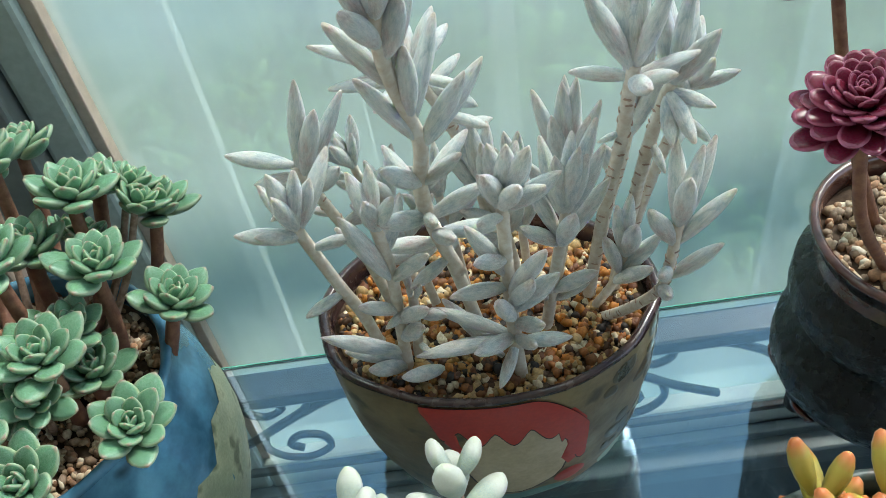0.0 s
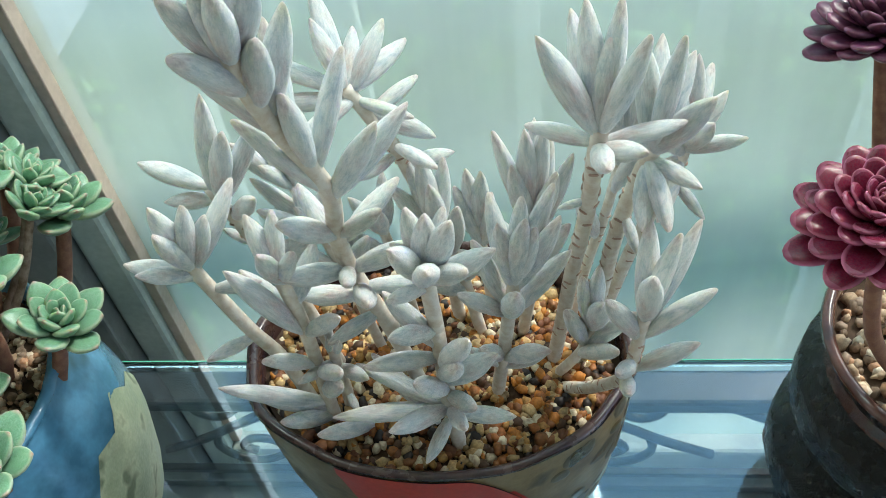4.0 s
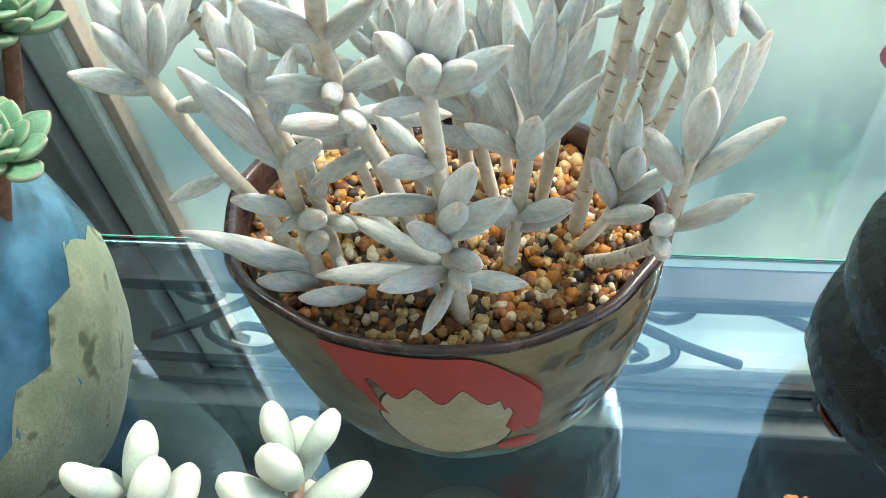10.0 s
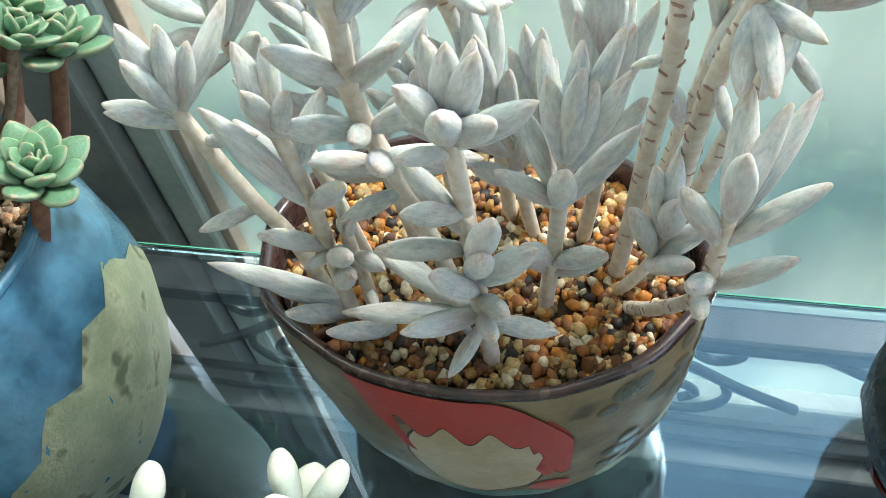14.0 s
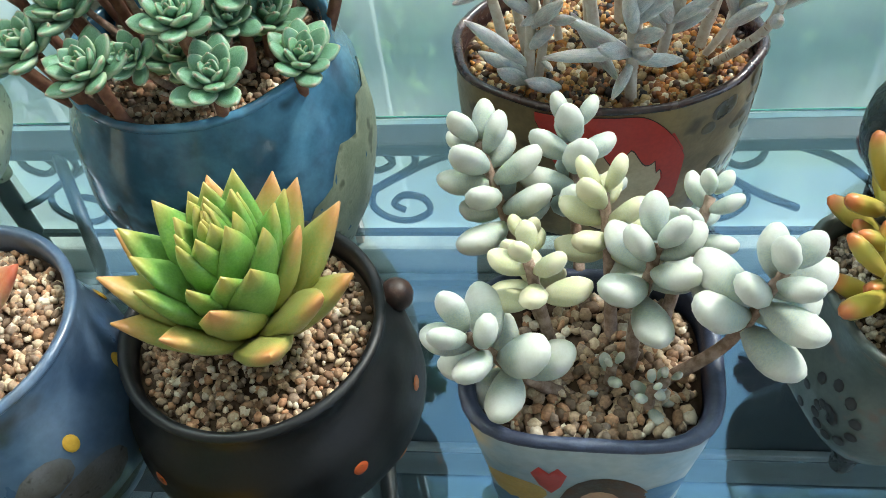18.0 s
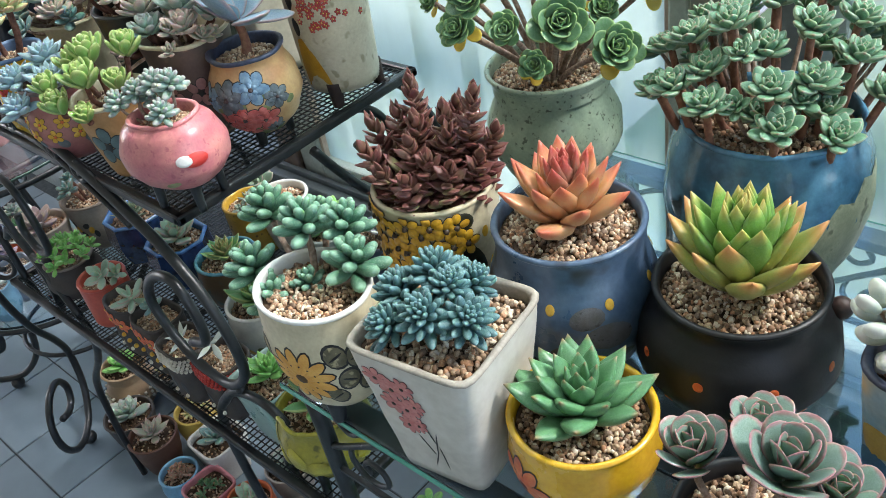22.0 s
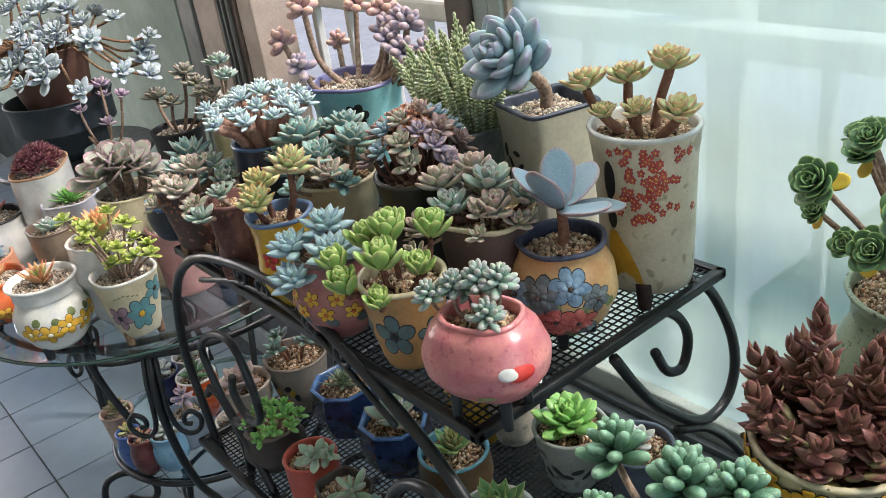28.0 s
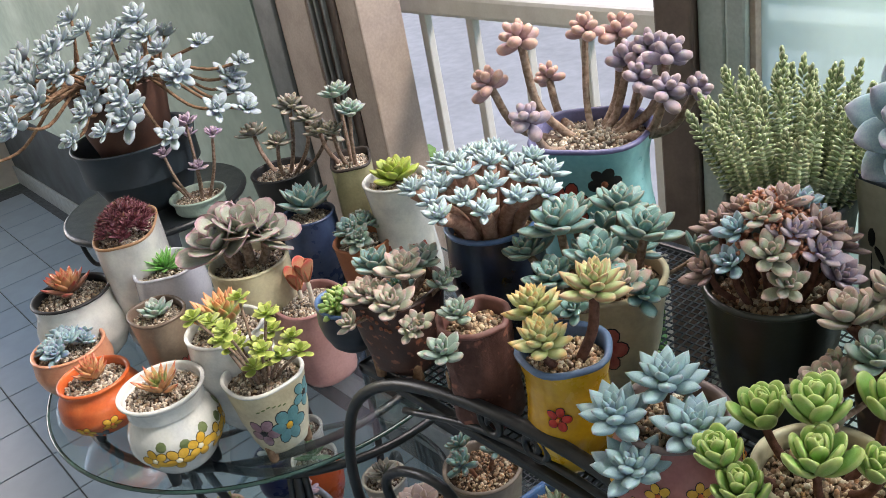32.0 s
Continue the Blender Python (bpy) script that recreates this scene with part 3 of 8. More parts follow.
def rosette(parent, p, d, R, kind, mat, seed=1, n=24, inner=80, outer=12, height=0.3, grow=0.35, fat=1.0, power=0.8, split=False):
    """One head. split: each leaf an object of its own under the head."""
    rng = random.Random(seed)
    if split:
        head = new("rosette")
        head.empty_display_size = 0.005
        head.parent = parent
        head.matrix_local = axis_pose(p, d, rng.uniform(0, 6.28))
        for m in rosette_poses(rng, n, R, inner, outer, height, grow, fat, power):
            leaf = new("leaf", leaf_mesh(kind, mat))
            leaf.parent = head
            leaf.matrix_local = m
        return head
    key = (kind, mat.name, seed % 3, n, inner, outer, height, grow, fat, power)
    ob = tagged(new("rosette", rosette_mesh(key, kind, mat, seed % 3, n, inner, outer, height, grow, fat, power)), "", "", "", "stuff")
    ob.parent = parent
    ob.matrix_local = axis_pose(p, d, rng.uniform(0, 6.28)) @ Matrix.Diagonal((R, R, R, 1))
    return ob


def stem(parent, pts, r, mat, taper=0.8, name="stem"):
    v, fc = tube(spline(pts, 5), r, 8, False, taper)
    return part(name, pydata(name, v, fc), mat, parent)

# ---- the place: a glazed balcony ----
TAB, TOP, MID, RT, FLOOR = 0.597, 0.718, 0.362, 0.490, -0.145
WALL = plain("pale_green_wall", "9fb0a4", "94a599", 0.75, 3.0, 0.08)
WALL_IN = plain("white_wall", "c4beb4", "b8b2a8", 0.8, 3.0, 0.08)
ALU = plain("aluminium_frame", "a9b3ad", "9aa49f", 0.4, 20.0, 0.05)
ALU_DARK = plain("grey_frame", "6d716f", "5f6362", 0.45, 20.0, 0.05)
SILL = plain("slate_aluminium", "4c565a", "424b4f", 0.45, 20.0, 0.05)
ALU_POST = plain("olive_grey_frame", "8c8d80", "7e8074", 0.45, 20.0, 0.05)
BROWN_FRAME = plain("taupe_frame", "6b5b52", "5a4b44", 0.5, 20.0, 0.05)
PALE_FRAME = plain("pale_frame", "b3a294", "a89789", 0.5, 20.0, 0.05)
RAILING = plain("painted_railing", "e6e3dc", "dcd8d0", 0.5, 25.0, 0.1)
GROUT = plain("grout", "3d464a", "343c40", 0.9, 60.0, 0.3)
TILE = tile_mat()

block("floor", (-5.2, -2.4, -0.25), (2.2, 0.60, FLOOR - 0.002), GROUT, "dark grout bed under pale blue-grey floor tiles", "floor", 0)
block("wall_window", (-5.2, 0.44, FLOOR), (2.2, 0.56, 0.270), plain("slate_tiled_parapet", "3c464a", "32393c", 0.5, 6.0, 0.1), "slate grey parapet wall under the windows", "wall", 0)
block("wall_window_left", (-5.2, 0.44, 0.272), (-2.32, 0.56, 2.30), WALL, "pale green plastered wall beside the window", "wall", 0)
block("wall_back", (-5.2, -2.5, FLOOR), (2.2, -2.402, 2.45), WALL_IN, "white plastered wall", "wall", 0)
# unseen end walls, left open in the middle for the added fill lamps
block("wall_left_low", (-5.3, -2.5, FLOOR), (-5.202, 0.56, 0.4), WALL_IN, "unseen white plastered end wall under an assumed opening", "wall", 0)
block("wall_left_high", (-5.3, -2.5, 2.15), (-5.202, 0.56, 2.45), WALL_IN, "unseen white plastered end wall over an assumed opening", "wall", 0)
block("wall_right_low", (2.202, -2.5, FLOOR), (2.3, 0.56, 0.6), WALL_IN, "unseen white plastered end wall under an assumed opening", "wall", 0)
block("wall_right_high", (2.202, -2.5, 2.15), (2.3, 0.56, 2.45), WALL_IN, "unseen white plastered end wall over an assumed opening", "wall", 0)
block("lintel", (-5.2, 0.44, 2.302), (2.2, 0.56, 2.45), WALL_IN, "white beam over the windows", "beam", 0)
block("ceiling", (-5.3, -2.5, 2.452), (2.3, 0.60, 2.55), WALL_IN, "white painted ceiling", "ceiling", 0)
block("baseboard", (-5.2, 0.428, FLOOR), (2.2, 0.4385, FLOOR + 0.09), plain("tile_skirting", "8f9a9c", "858f91", 0.35), "grey tiled skirting along the wall", "baseboard", 0.002)


def window(name, x0, x1, label, pane=True):
    """A framed pane between two stiles."""
    w = thing(name, Matrix.Translation((0, 0, 0)), label, "window", "", "structure")
    s = 0.028
    for n, lo, hi in (("stile", (x0, 0.462, 0.30), (x0 + s, 0.505, 2.30)), ("stile", (x1 - s, 0.462, 0.30), (x1, 0.505, 2.30)),
                      ("bottom_rail", (x0 + s, 0.462, 0.30), (x1 - s, 0.505, 0.345)), ("top_rail", (x0 + s, 0.462, 2.24), (x1 - s, 0.505, 2.30))):
        block(n, lo, hi, ALU, kind="", bevel=0.004, parent=w)
    # a fine bead inside the frame
    for lo, hi in (((x0 + s, 0.470, 0.3452), (x0 + s + 0.008, 0.497, 2.2398)), ((x1 - s - 0.008, 0.470, 0.3452), (x1 - s, 0.497, 2.2398))):
        block("bead", lo, hi, PALE_FRAME, kind="", bevel=0.001, parent=w)
    if pane:
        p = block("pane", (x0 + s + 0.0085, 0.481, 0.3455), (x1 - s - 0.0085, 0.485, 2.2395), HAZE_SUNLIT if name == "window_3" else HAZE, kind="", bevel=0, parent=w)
        p.visible_shadow = False
    return w


block("sill", (-2.318, 0.425, 0.271), (2.198, 0.565, 0.299), SILL, "grey aluminium window sill with a sliding track", "window sill", 0.003)
block("sill_track", (-2.316, 0.445, 0.2995), (2.196, 0.456, 0.312), SILL, "raised aluminium sliding track on the sill", "track", 0.002)
window("window_1", -0.264, 0.72, "dusty glazed window pane in a pale aluminium frame")
window("window_2", 0.722, 1.80, "dusty glazed window pane in a pale aluminium frame")
window("window_3", -1.22, -0.413, "dusty glazed sliding window in a pale aluminium frame")
block("post_middle", (-0.408, 0.452, 0.30), (-0.370, 0.476, 2.30), ALU_POST, "olive grey window post", "post", 0.003)
block("post_inner", (-0.369, 0.456, 0.30), (-0.337, 0.480, 2.30), PALE_FRAME, "pale beige window post", "post", 0.003)
block("post_right", (-0.311, 0.446, 0.30), (-0.265, 0.476, 2.30), ALU_DARK, "dark grey window post", "post", 0.003)
block("post_left", (-1.318, 0.458, 0.30), (-1.262, 0.545, 2.30), BROWN_FRAME, "taupe window post at the open window", "post", 0.004)
block("post_left_alu", (-1.260, 0.466, 0.30), (-1.2215, 0.535, 2.30), ALU, "ribbed aluminium sash edge at the open window", "post", 0.004)
block("jamb_pale", (-2.02, 0.452, 0.30), (-1.955, 0.55, 2.30), PALE_FRAME, "pale beige jamb of the open window", "jamb", 0.004)
block("jamb_taupe", (-2.115, 0.448, 0.30), (-2.022, 0.55, 2.30), BROWN_FRAME, "taupe jamb with sash grooves", "jamb", 0.004)
block("jamb_inner", (-2.235, 0.449, 0.30), (-2.117, 0.55, 2.30), PALE_FRAME, "pale pinkish jamb of the open window", "jamb", 0.004)
block("jamb_grey", (-2.318, 0.443, 0.30), (-2.237, 0.55, 2.30), ALU_DARK, "grey metal edge of the window opening", "jamb", 0.004)
for i, gx in enumerate((-2.095, -2.075, -2.05)):
    block("jamb_groove", (gx, 0.440, 0.301), (gx + 0.008, 0.4478, 2.299), ALU_DARK, "dark rib of the sash groove", "rib", 0.002)

# railing outside
rail = thing("balcony_railing", Matrix.Translation((0, 0, 0)), "taupe painted metal balcony railing outside the windows", "railing", "", "structure")
block("handrail", (-3.2, 0.610, 0.838), (1.9, 0.665, 0.880), RAILING, kind="", bevel=0.008, parent=rail)
block("bottom_rail", (-3.2, 0.620, 0.06), (1.9, 0.655, 0.095), RAILING, kind="", bevel=0.005, parent=rail)
for i in range(37):
    bx = -3.1065 + i * 0.137
    block("baluster", (bx, 0.627, 0.0955), (bx + 0.019, 0.646, 0.8375), RAILING, kind="", bevel=0.003, parent=rail)
for px in (-0.98, 0.86):
    block("railing_post", (px, 0.668, -0.1), (px + 0.055, 0.72, 1.6), RAILING, kind="", bevel=0.004, parent=rail)

# the street far below and the trees
GROUND = plain("far_ground", "34502e", "6c7e5a", 0.9, 0.5, 0.0, spot="9aa08c", spot_scale=0.35)
block("ground", (-400, -400, -7.2), (400, 700, -7.0), GROUND, "grass and paving far below the balcony", "ground", 0)
ROADM = plain("far_asphalt", "b4b2ae", "a6a4a0", 0.9, 0.3, 0.0)
block("road", (-60, 8.0, -6.99), (-7.5, 26.0, -6.95), ROADM, "pale grey sunlit street far below", "road", 0)
BUSH = plain("bush_leaves", "3f6a34", "86a45c", 0.8, 1.2, 0.4, spot="a8b87c", spot_scale=2.2)


def clump(name, at, r, n, label, seed):
    """A bush or tree crown of many small leaf clumps."""
    rng = random.Random(seed)
    t = thing(name, Matrix.Translation(at), label, "bush")
    v, fc = tube([(0, 0, -r * 0.9), (0.05 * r, 0, -r * 0.3), (0, 0, r * 0.3)], r * 0.06, 7, False, 0.6)
    part("trunk", pydata("trunk", v, fc), STEM_BROWN, t)
    V, Fc = [], []
    for _ in range(n):
        d = Vector((rng.gauss(0, 1), rng.gauss(0, 1), rng.gauss(0, 0.7))).normalized() * r * rng.uniform(0.45, 1.0)
        s = r * rng.uniform(0.06, 0.16)
        rot = Euler((rng.uniform(0, 6), rng.uniform(0, 6), rng.uniform(0, 6))).to_matrix()
        b = len(V)
        V.extend(d + rot @ Vector((a * s, c * s * 0.6, e * s * 0.35)) for a, c, e in ICO_V)
        Fc.extend(tuple(b + q for q in f3) for f3 in ICO_F)
    part("crown", pydata("crown", V, Fc, False), BUSH, t, kind="stuff")
    return t


for i, (cx, cy, r) in enumerate(((-7.5, 5.5, 1.5), (-5.6, 6.0, 1.3), (-9.8, 6.5, 1.6), (-4.2, 4.6, 1.1), (-12.5, 7.0, 1.8), (-6.4, 8.2, 1.2), (-2.6, 8.6, 1.5), (0.6, 9.8, 1.8), (3.4, 8.4, 1.4), (5.2, 11.0, 1.9), (-1.2, 12.4, 1.7), (2.2, 6.3, 1.0), (-0.4, 6.0, 0.8))):
    clump("bush", (cx, cy, -7.0 + r * 0.9), r, 420, "rounded green bush on the verge below", 31 + i)
# self-lit plane: the trees' daylight is emission, not received light
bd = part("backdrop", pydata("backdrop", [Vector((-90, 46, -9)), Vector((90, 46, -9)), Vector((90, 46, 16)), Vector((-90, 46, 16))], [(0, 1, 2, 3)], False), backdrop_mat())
tagged(bd, "hazy green trees in the distance on a self-lit plane", "backdrop", "", "structure")

# floor tiles
tile_me = bpy.data.meshes.new("tile")
tb = box_bm(0.1965, 0.1965, 0.006, (0, 0, -0.0025), 0.0012, 1)
tb.to_mesh(tile_me)
tb.free()
tile_me.materials.append(TILE)
fl = bpy.data.objects["floor"]
fi = fl.matrix_basis.inverted()
far_v, far_f = [], []
for i in range(36):
    for j in range(-3, 11):
        tx, ty = -4.925 + 0.2 * i, -1.71 + 0.2 * j
        if 0 <= j and i < 26:
            tl = new("tile", tile_me)
            tl.parent = fl
            tl.matrix_parent_inverse = Matrix.Translation(fl.location).inverted()
            tl.location = (tx, ty, FLOOR)
        else:
            b = len(far_v)
            far_v.extend(v.co + Vector((tx, ty, FLOOR)) for v in tile_me.vertices)
            far_f.extend(tuple(b + q for q in p.vertices) for p in tile_me.polygons)
far = part("tile_field", pydata("tile_field", far_v, far_f, False), TILE, fl, kind="stuff")
far.matrix_parent_inverse = Matrix.Translation(fl.location).inverted()

# ---- glass table ----
tab = thing("glass_table", Matrix.Translation((0.04, 0.147, FLOOR)), "rectangular wrought-iron plant table with a clear glass top", "table")
tz = TAB - FLOOR
gp = part("glass_top", box_bm(1.16, 0.506, 0.008, (0, 0, tz - 0.004), 0.0015), GLASS, tab, "clear glass top with polished edge", False)
gp.visible_shadow = False
for y0 in (-0.2525, 0.2525):
    part("glass_rim", box_bm(1.156, 0.0012, 0.006, (0, y0 + (0.0008 if y0 > 0 else -0.0008), tz - 0.004)), GLASS_EDGE, tab, "green polished glass edge", False)
FX, FY = 0.56, 0.235
for y0 in (-FY, FY):
    part("long_rail", box_bm(2 * FX, 0.026, 0.014, (0, y0, tz - 0.0155), 0.003), IRON, tab, "", False)
for x0 in (-FX, FX):
    part("cross_rail", box_bm(0.014, 2 * FY - 0.02, 0.012, (x0, 0, tz - 0.0155), 0.003), IRON, tab, "", False)
for a, b in (((-0.48, 0.223), (-0.42, 0.12)), ((-0.43, 0.225), (-0.36, 0.11)), ((-0.20, 0.1), (-0.14, -0.2)), ((0.26, 0.22), (0.30, -0.1))):
    bar("cross_brace", [(a[0], a[1], tz - 0.018), ((a[0] + b[0]) / 2 + 0.004, (a[1] + b[1]) / 2, tz - 0.022), (b[0], b[1], tz - 0.07)], 0.0055, IRON, tab, per=4)
for x0 in (-FX, FX):
    for y0 in (-FY, FY):
        bar("leg", [(x0, y0, tz - 0.02), (x0 * 0.99, y0 * 0.98, tz * 0.6), (x0 * 0.97, y0 * 0.95, tz * 0.3), (x0 * 1.02, y0 * 1.03, 0.0)], 0.009, IRON, tab)


def spiral(cx, cz, r, turns, start, y, sign=1, n=26):
    return [(cx + r * (1 - 0.78 * k / n) * math.cos(start + sign * turns * 6.283 * k / n), y, cz + r * (1 - 0.78 * k / n) * math.sin(start + sign * turns * 6.283 * k / n)) for k in range(n + 1)]


for y0 in (-FY, FY):
    # pairs of scrolls on a slanting bar, mirrored about the middle of the table
    for shift, sg in ((0.0, 1), (0.0, -1), (-0.30, 1), (0.30, -1)):
        def apron(pts, r):
            bar("scroll", [(sg * (q + 0.022) - 0.062 + shift, y0, z - FLOOR) for q, z in pts], r, IRON, tab, per=3, sides=6)
        apron([(-0.225, 0.496), (-0.19, 0.515), (-0.16, 0.536), (-0.12, 0.560), (-0.085, 0.572)], 0.0036)
        apron([(-0.160, 0.536), (-0.138, 0.555), (-0.144, 0.576), (-0.164, 0.585), (-0.184, 0.575), (-0.185, 0.556), (-0.171, 0.547), (-0.157, 0.556), (-0.162, 0.567)], 0.0033)
        apron([(-0.178, 0.524), (-0.182, 0.503), (-0.170, 0.487), (-0.150, 0.483), (-0.132, 0.495), (-0.136, 0.512), (-0.153, 0.516), (-0.163, 0.505), (-0.154, 0.497)], 0.0033)
    for sg in (1, -1):
        bar("apron_curve", [(sg * q - 0.062, y0, z - FLOOR) for q, z in ((0.118, 0.574), (0.175, 0.573), (0.232, 0.547), (0.275, 0.500), (0.290, 0.474))], 0.0036, IRON, tab, per=3, sides=6)
    part("apron_rail", box_bm(2 * FX - 0.02, 0.006, 0.006, (0, y0, tz - 0.13), 0.001), IRON, tab, "", False)
    part("apron_rail", box_bm(2 * FX - 0.02, 0.006, 0.006, (0, y0, tz - 0.026), 0.001), IRON, tab, "", False)
part("lower_shelf", box_bm(1.06, 0.42, 0.006, (0, 0, 0.22), 0.001), GLASS, tab, "lower clear glass shelf", False).visible_shadow = False

# ---- tiered iron stand with mesh shelves ----
stand = thing("tiered_plant_stand", Matrix.Translation((-0.97, 0.10, FLOOR)), "black wrought-iron plant stand with perforated mesh shelves", "plant stand")


def mesh_shelf(x0, x1, y0, y1, z):
    """A shelf of woven wire in a round-bar frame."""
    z -= 0.003
    V, Fc = [], []
    step, w, h = 0.0085, 0.0016, 0.0012

    def strip(a, b, c, d):
        n = len(V)
        for q in ((a, c, z - h), (b, c, z - h), (b, d, z - h), (a, d, z - h), (a, c, z), (b, c, z), (b, d, z), (a, d, z)):
            V.append(Vector(q))
        Fc.extend(tuple(n + k for k in f4) for f4 in ((4, 5, 6, 7), (3, 2, 1, 0), (0, 1, 5, 4), (1, 2, 6, 5), (2, 3, 7, 6), (3, 0, 4, 7)))
    i = x0
    while i < x1:
        strip(i, i + w, y0, y1)
        i += step
    i = y0
    while i < y1:
        strip(x0, x1, i, i + w)
        i += step
    part("mesh", pydata("mesh", V, Fc, False), IRON, stand, kind="stuff").matrix_parent_inverse = stand.matrix_world.inverted()
    for a, b in (((x0, y0), (x1, y0)), ((x1, y0), (x1, y1)), ((x1, y1), (x0, y1)), ((x0, y1), (x0, y0))):
        o = part("shelf_edge", box_bm(abs(b[0] - a[0]) + 0.012, abs(b[1] - a[1]) + 0.012, 0.012, ((a[0] + b[0]) / 2, (a[1] + b[1]) / 2, z - 0.003), 0.003), IRON, stand, "", False)
        o.matrix_parent_inverse = stand.matrix_world.inverted()


mesh_shelf(-1.30, -0.700, -0.066, 0.290, TOP)
mesh_shelf(-1.38, -0.560, -0.090, 0.290, MID)


def sbar(pts, r=0.0056):
    o = bar("scroll_bar", pts, r, IRON, stand, per=5)
    o.matrix_parent_inverse = stand.matrix_world.inverted()
    return o


FYS = -0.072


def front(pts, r=0.0058):
    return sbar([(x, FYS, z) for x, z in pts], r)


# the arched front bar, which runs down into a long spiral at its low end and a hook at the other
front([(-1.345, 0.455), (-1.31, 0.482), (-1.27, 0.452), (-1.251, 0.40), (-1.262, 0.34), (-1.302, 0.302), (-1.362, 0.329), (-1.380, 0.42), (-1.390, 0.50), (-1.372, 0.580), (-1.325, 0.660), (-1.235, 0.722), (-1.11, 0.754), (-0.985, 0.758), (-0.90, 0.728), (-0.82, 0.692), (-0.755, 0.655),
       (-0.705, 0.605), (-0.681, 0.54), (-0.688, 0.492), (-0.737, 0.452), (-0.802, 0.457), (-0.848, 0.497), (-0.861, 0.540), (-0.825, 0.586), (-0.773, 0.602), (-0.748, 0.560), (-0.752, 0.518), (-0.790, 0.497)], 0.0066)
# a second, thinner bar under the arch, with small scrolls between
front([(-1.235, 0.690), (-1.11, 0.728), (-0.985, 0.732), (-0.90, 0.702), (-0.82, 0.664)], 0.0036)
for cx, cz, sg in ((-1.10, 0.742, 1), (-1.05, 0.744, -1), (-0.95, 0.730, 1), (-0.90, 0.716, -1)):
    front([(x, z) for x, _, z in spiral(cx, cz, 0.017, 1.4, 1.2, FYS, sg, 14)], 0.0034)
front([(-1.20, 0.460), (-1.265, 0.447), (-1.300, 0.500), (-1.312, 0.551), (-1.262, 0.594), (-1.195, 0.609), (-1.166, 0.558), (-1.164, 0.500), (-1.205, 0.478), (-1.235, 0.505), (-1.225, 0.540)])
front([(-1.262, 0.447), (-1.204, 0.377), (-1.177, 0.317), (-1.211, 0.247), (-1.298, 0.143), (-1.325, 0.05), (-1.33, -0.04), (-1.32, FLOOR + 0.008)], 0.0066)
front([(-0.705, 0.462), (-0.745, 0.432), (-0.792, 0.375), (-0.808, 0.318), (-0.795, 0.20), (-0.765, 0.05), (-0.775, -0.06), (-0.77, FLOOR + 0.008)], 0.0066)
front([(-0.792, 0.375), (-0.736, 0.438), (-0.672, 0.460), (-0.626, 0.441), (-0.592, 0.385), (-0.600, 0.325), (-0.645, 0.318), (-0.662, 0.360), (-0.635, 0.385)])
# the curled ends towards the window
for sx in (-0.705, -1.33):
    sbar([(sx, 0.25, 0.716), (sx, 0.275, 0.70), (sx, 0.302, 0.66), (sx, 0.325, 0.61), (sx, 0.332, 0.565), (sx, 0.318, 0.53), (sx, 0.285, 0.52), (sx, 0.25, 0.535), (sx, 0.215, 0.565), (sx, 0.18, 0.60), (sx, 0.148, 0.645), (sx, 0.12, 0.69)], 0.0062)
    sbar([(sx, 0.16, 0.713), (sx, 0.20, 0.705), (sx, 0.228, 0.682), (sx, 0.241, 0.650), (sx, 0.230, 0.620), (sx, 0.203, 0.630), (sx, 0.184, 0.664)], 0.0056)
    sbar([(sx, 0.22, 0.540), (sx, 0.28, 0.505), (sx, 0.345, 0.43), (sx, 0.385, 0.34), (sx, 0.37, 0.1), (sx, 0.36, FLOOR + 0.008)])

# ---- round glass table at the far end ----
rt = thing("round_glass_table", Matrix.Translation((-1.80, 0.05, FLOOR)), "two-tier round wrought-iron table with clear glass tops", "table")
rz = RT - FLOOR


def disc(r, z, t=0.006, n=56):
    bm = bmesh.new()
    bmesh.ops.create_cone(bm, cap_ends=True, segments=n, radius1=r, radius2=r, depth=t)
    bmesh.ops.translate(bm, vec=(0, 0, z - t / 2), verts=bm.verts)
    return bm


def ringpts(r, z, n=40):
    return [(r * math.cos(6.28319 * i / n), r * math.sin(6.28319 * i / n), z) for i in range(n)]


g1 = part("glass_top", disc(0.350, rz), GLASS, rt, "clear round glass top", False)
g1.visible_shadow = False
bar("glass_edge", ringpts(0.3515, rz - 0.003), 0.0028, plain("dark_glass_edge", "3c5a54", "2f4a46", 0.15, 20, 0.05, 0.5), rt, per=2, closed=True, label="dark green polished glass edge")
bar("ring", ringpts(0.300, rz - 0.014), 0.006, IRON, rt, per=2, closed=True)
g2 = part("lower_glass", disc(0.215, 0.24), GLASS, rt, "clear round lower glass", False)
g2.location = (-0.02, 0.035, 0)
g2.visible_shadow = False
bar("lower_ring", [(x - 0.02, y + 0.035, z) for x, y, z in ringpts(0.217, 0.227)], 0.006, IRON, rt, per=2, closed=True)
BX, BY = 0.132, 0.012
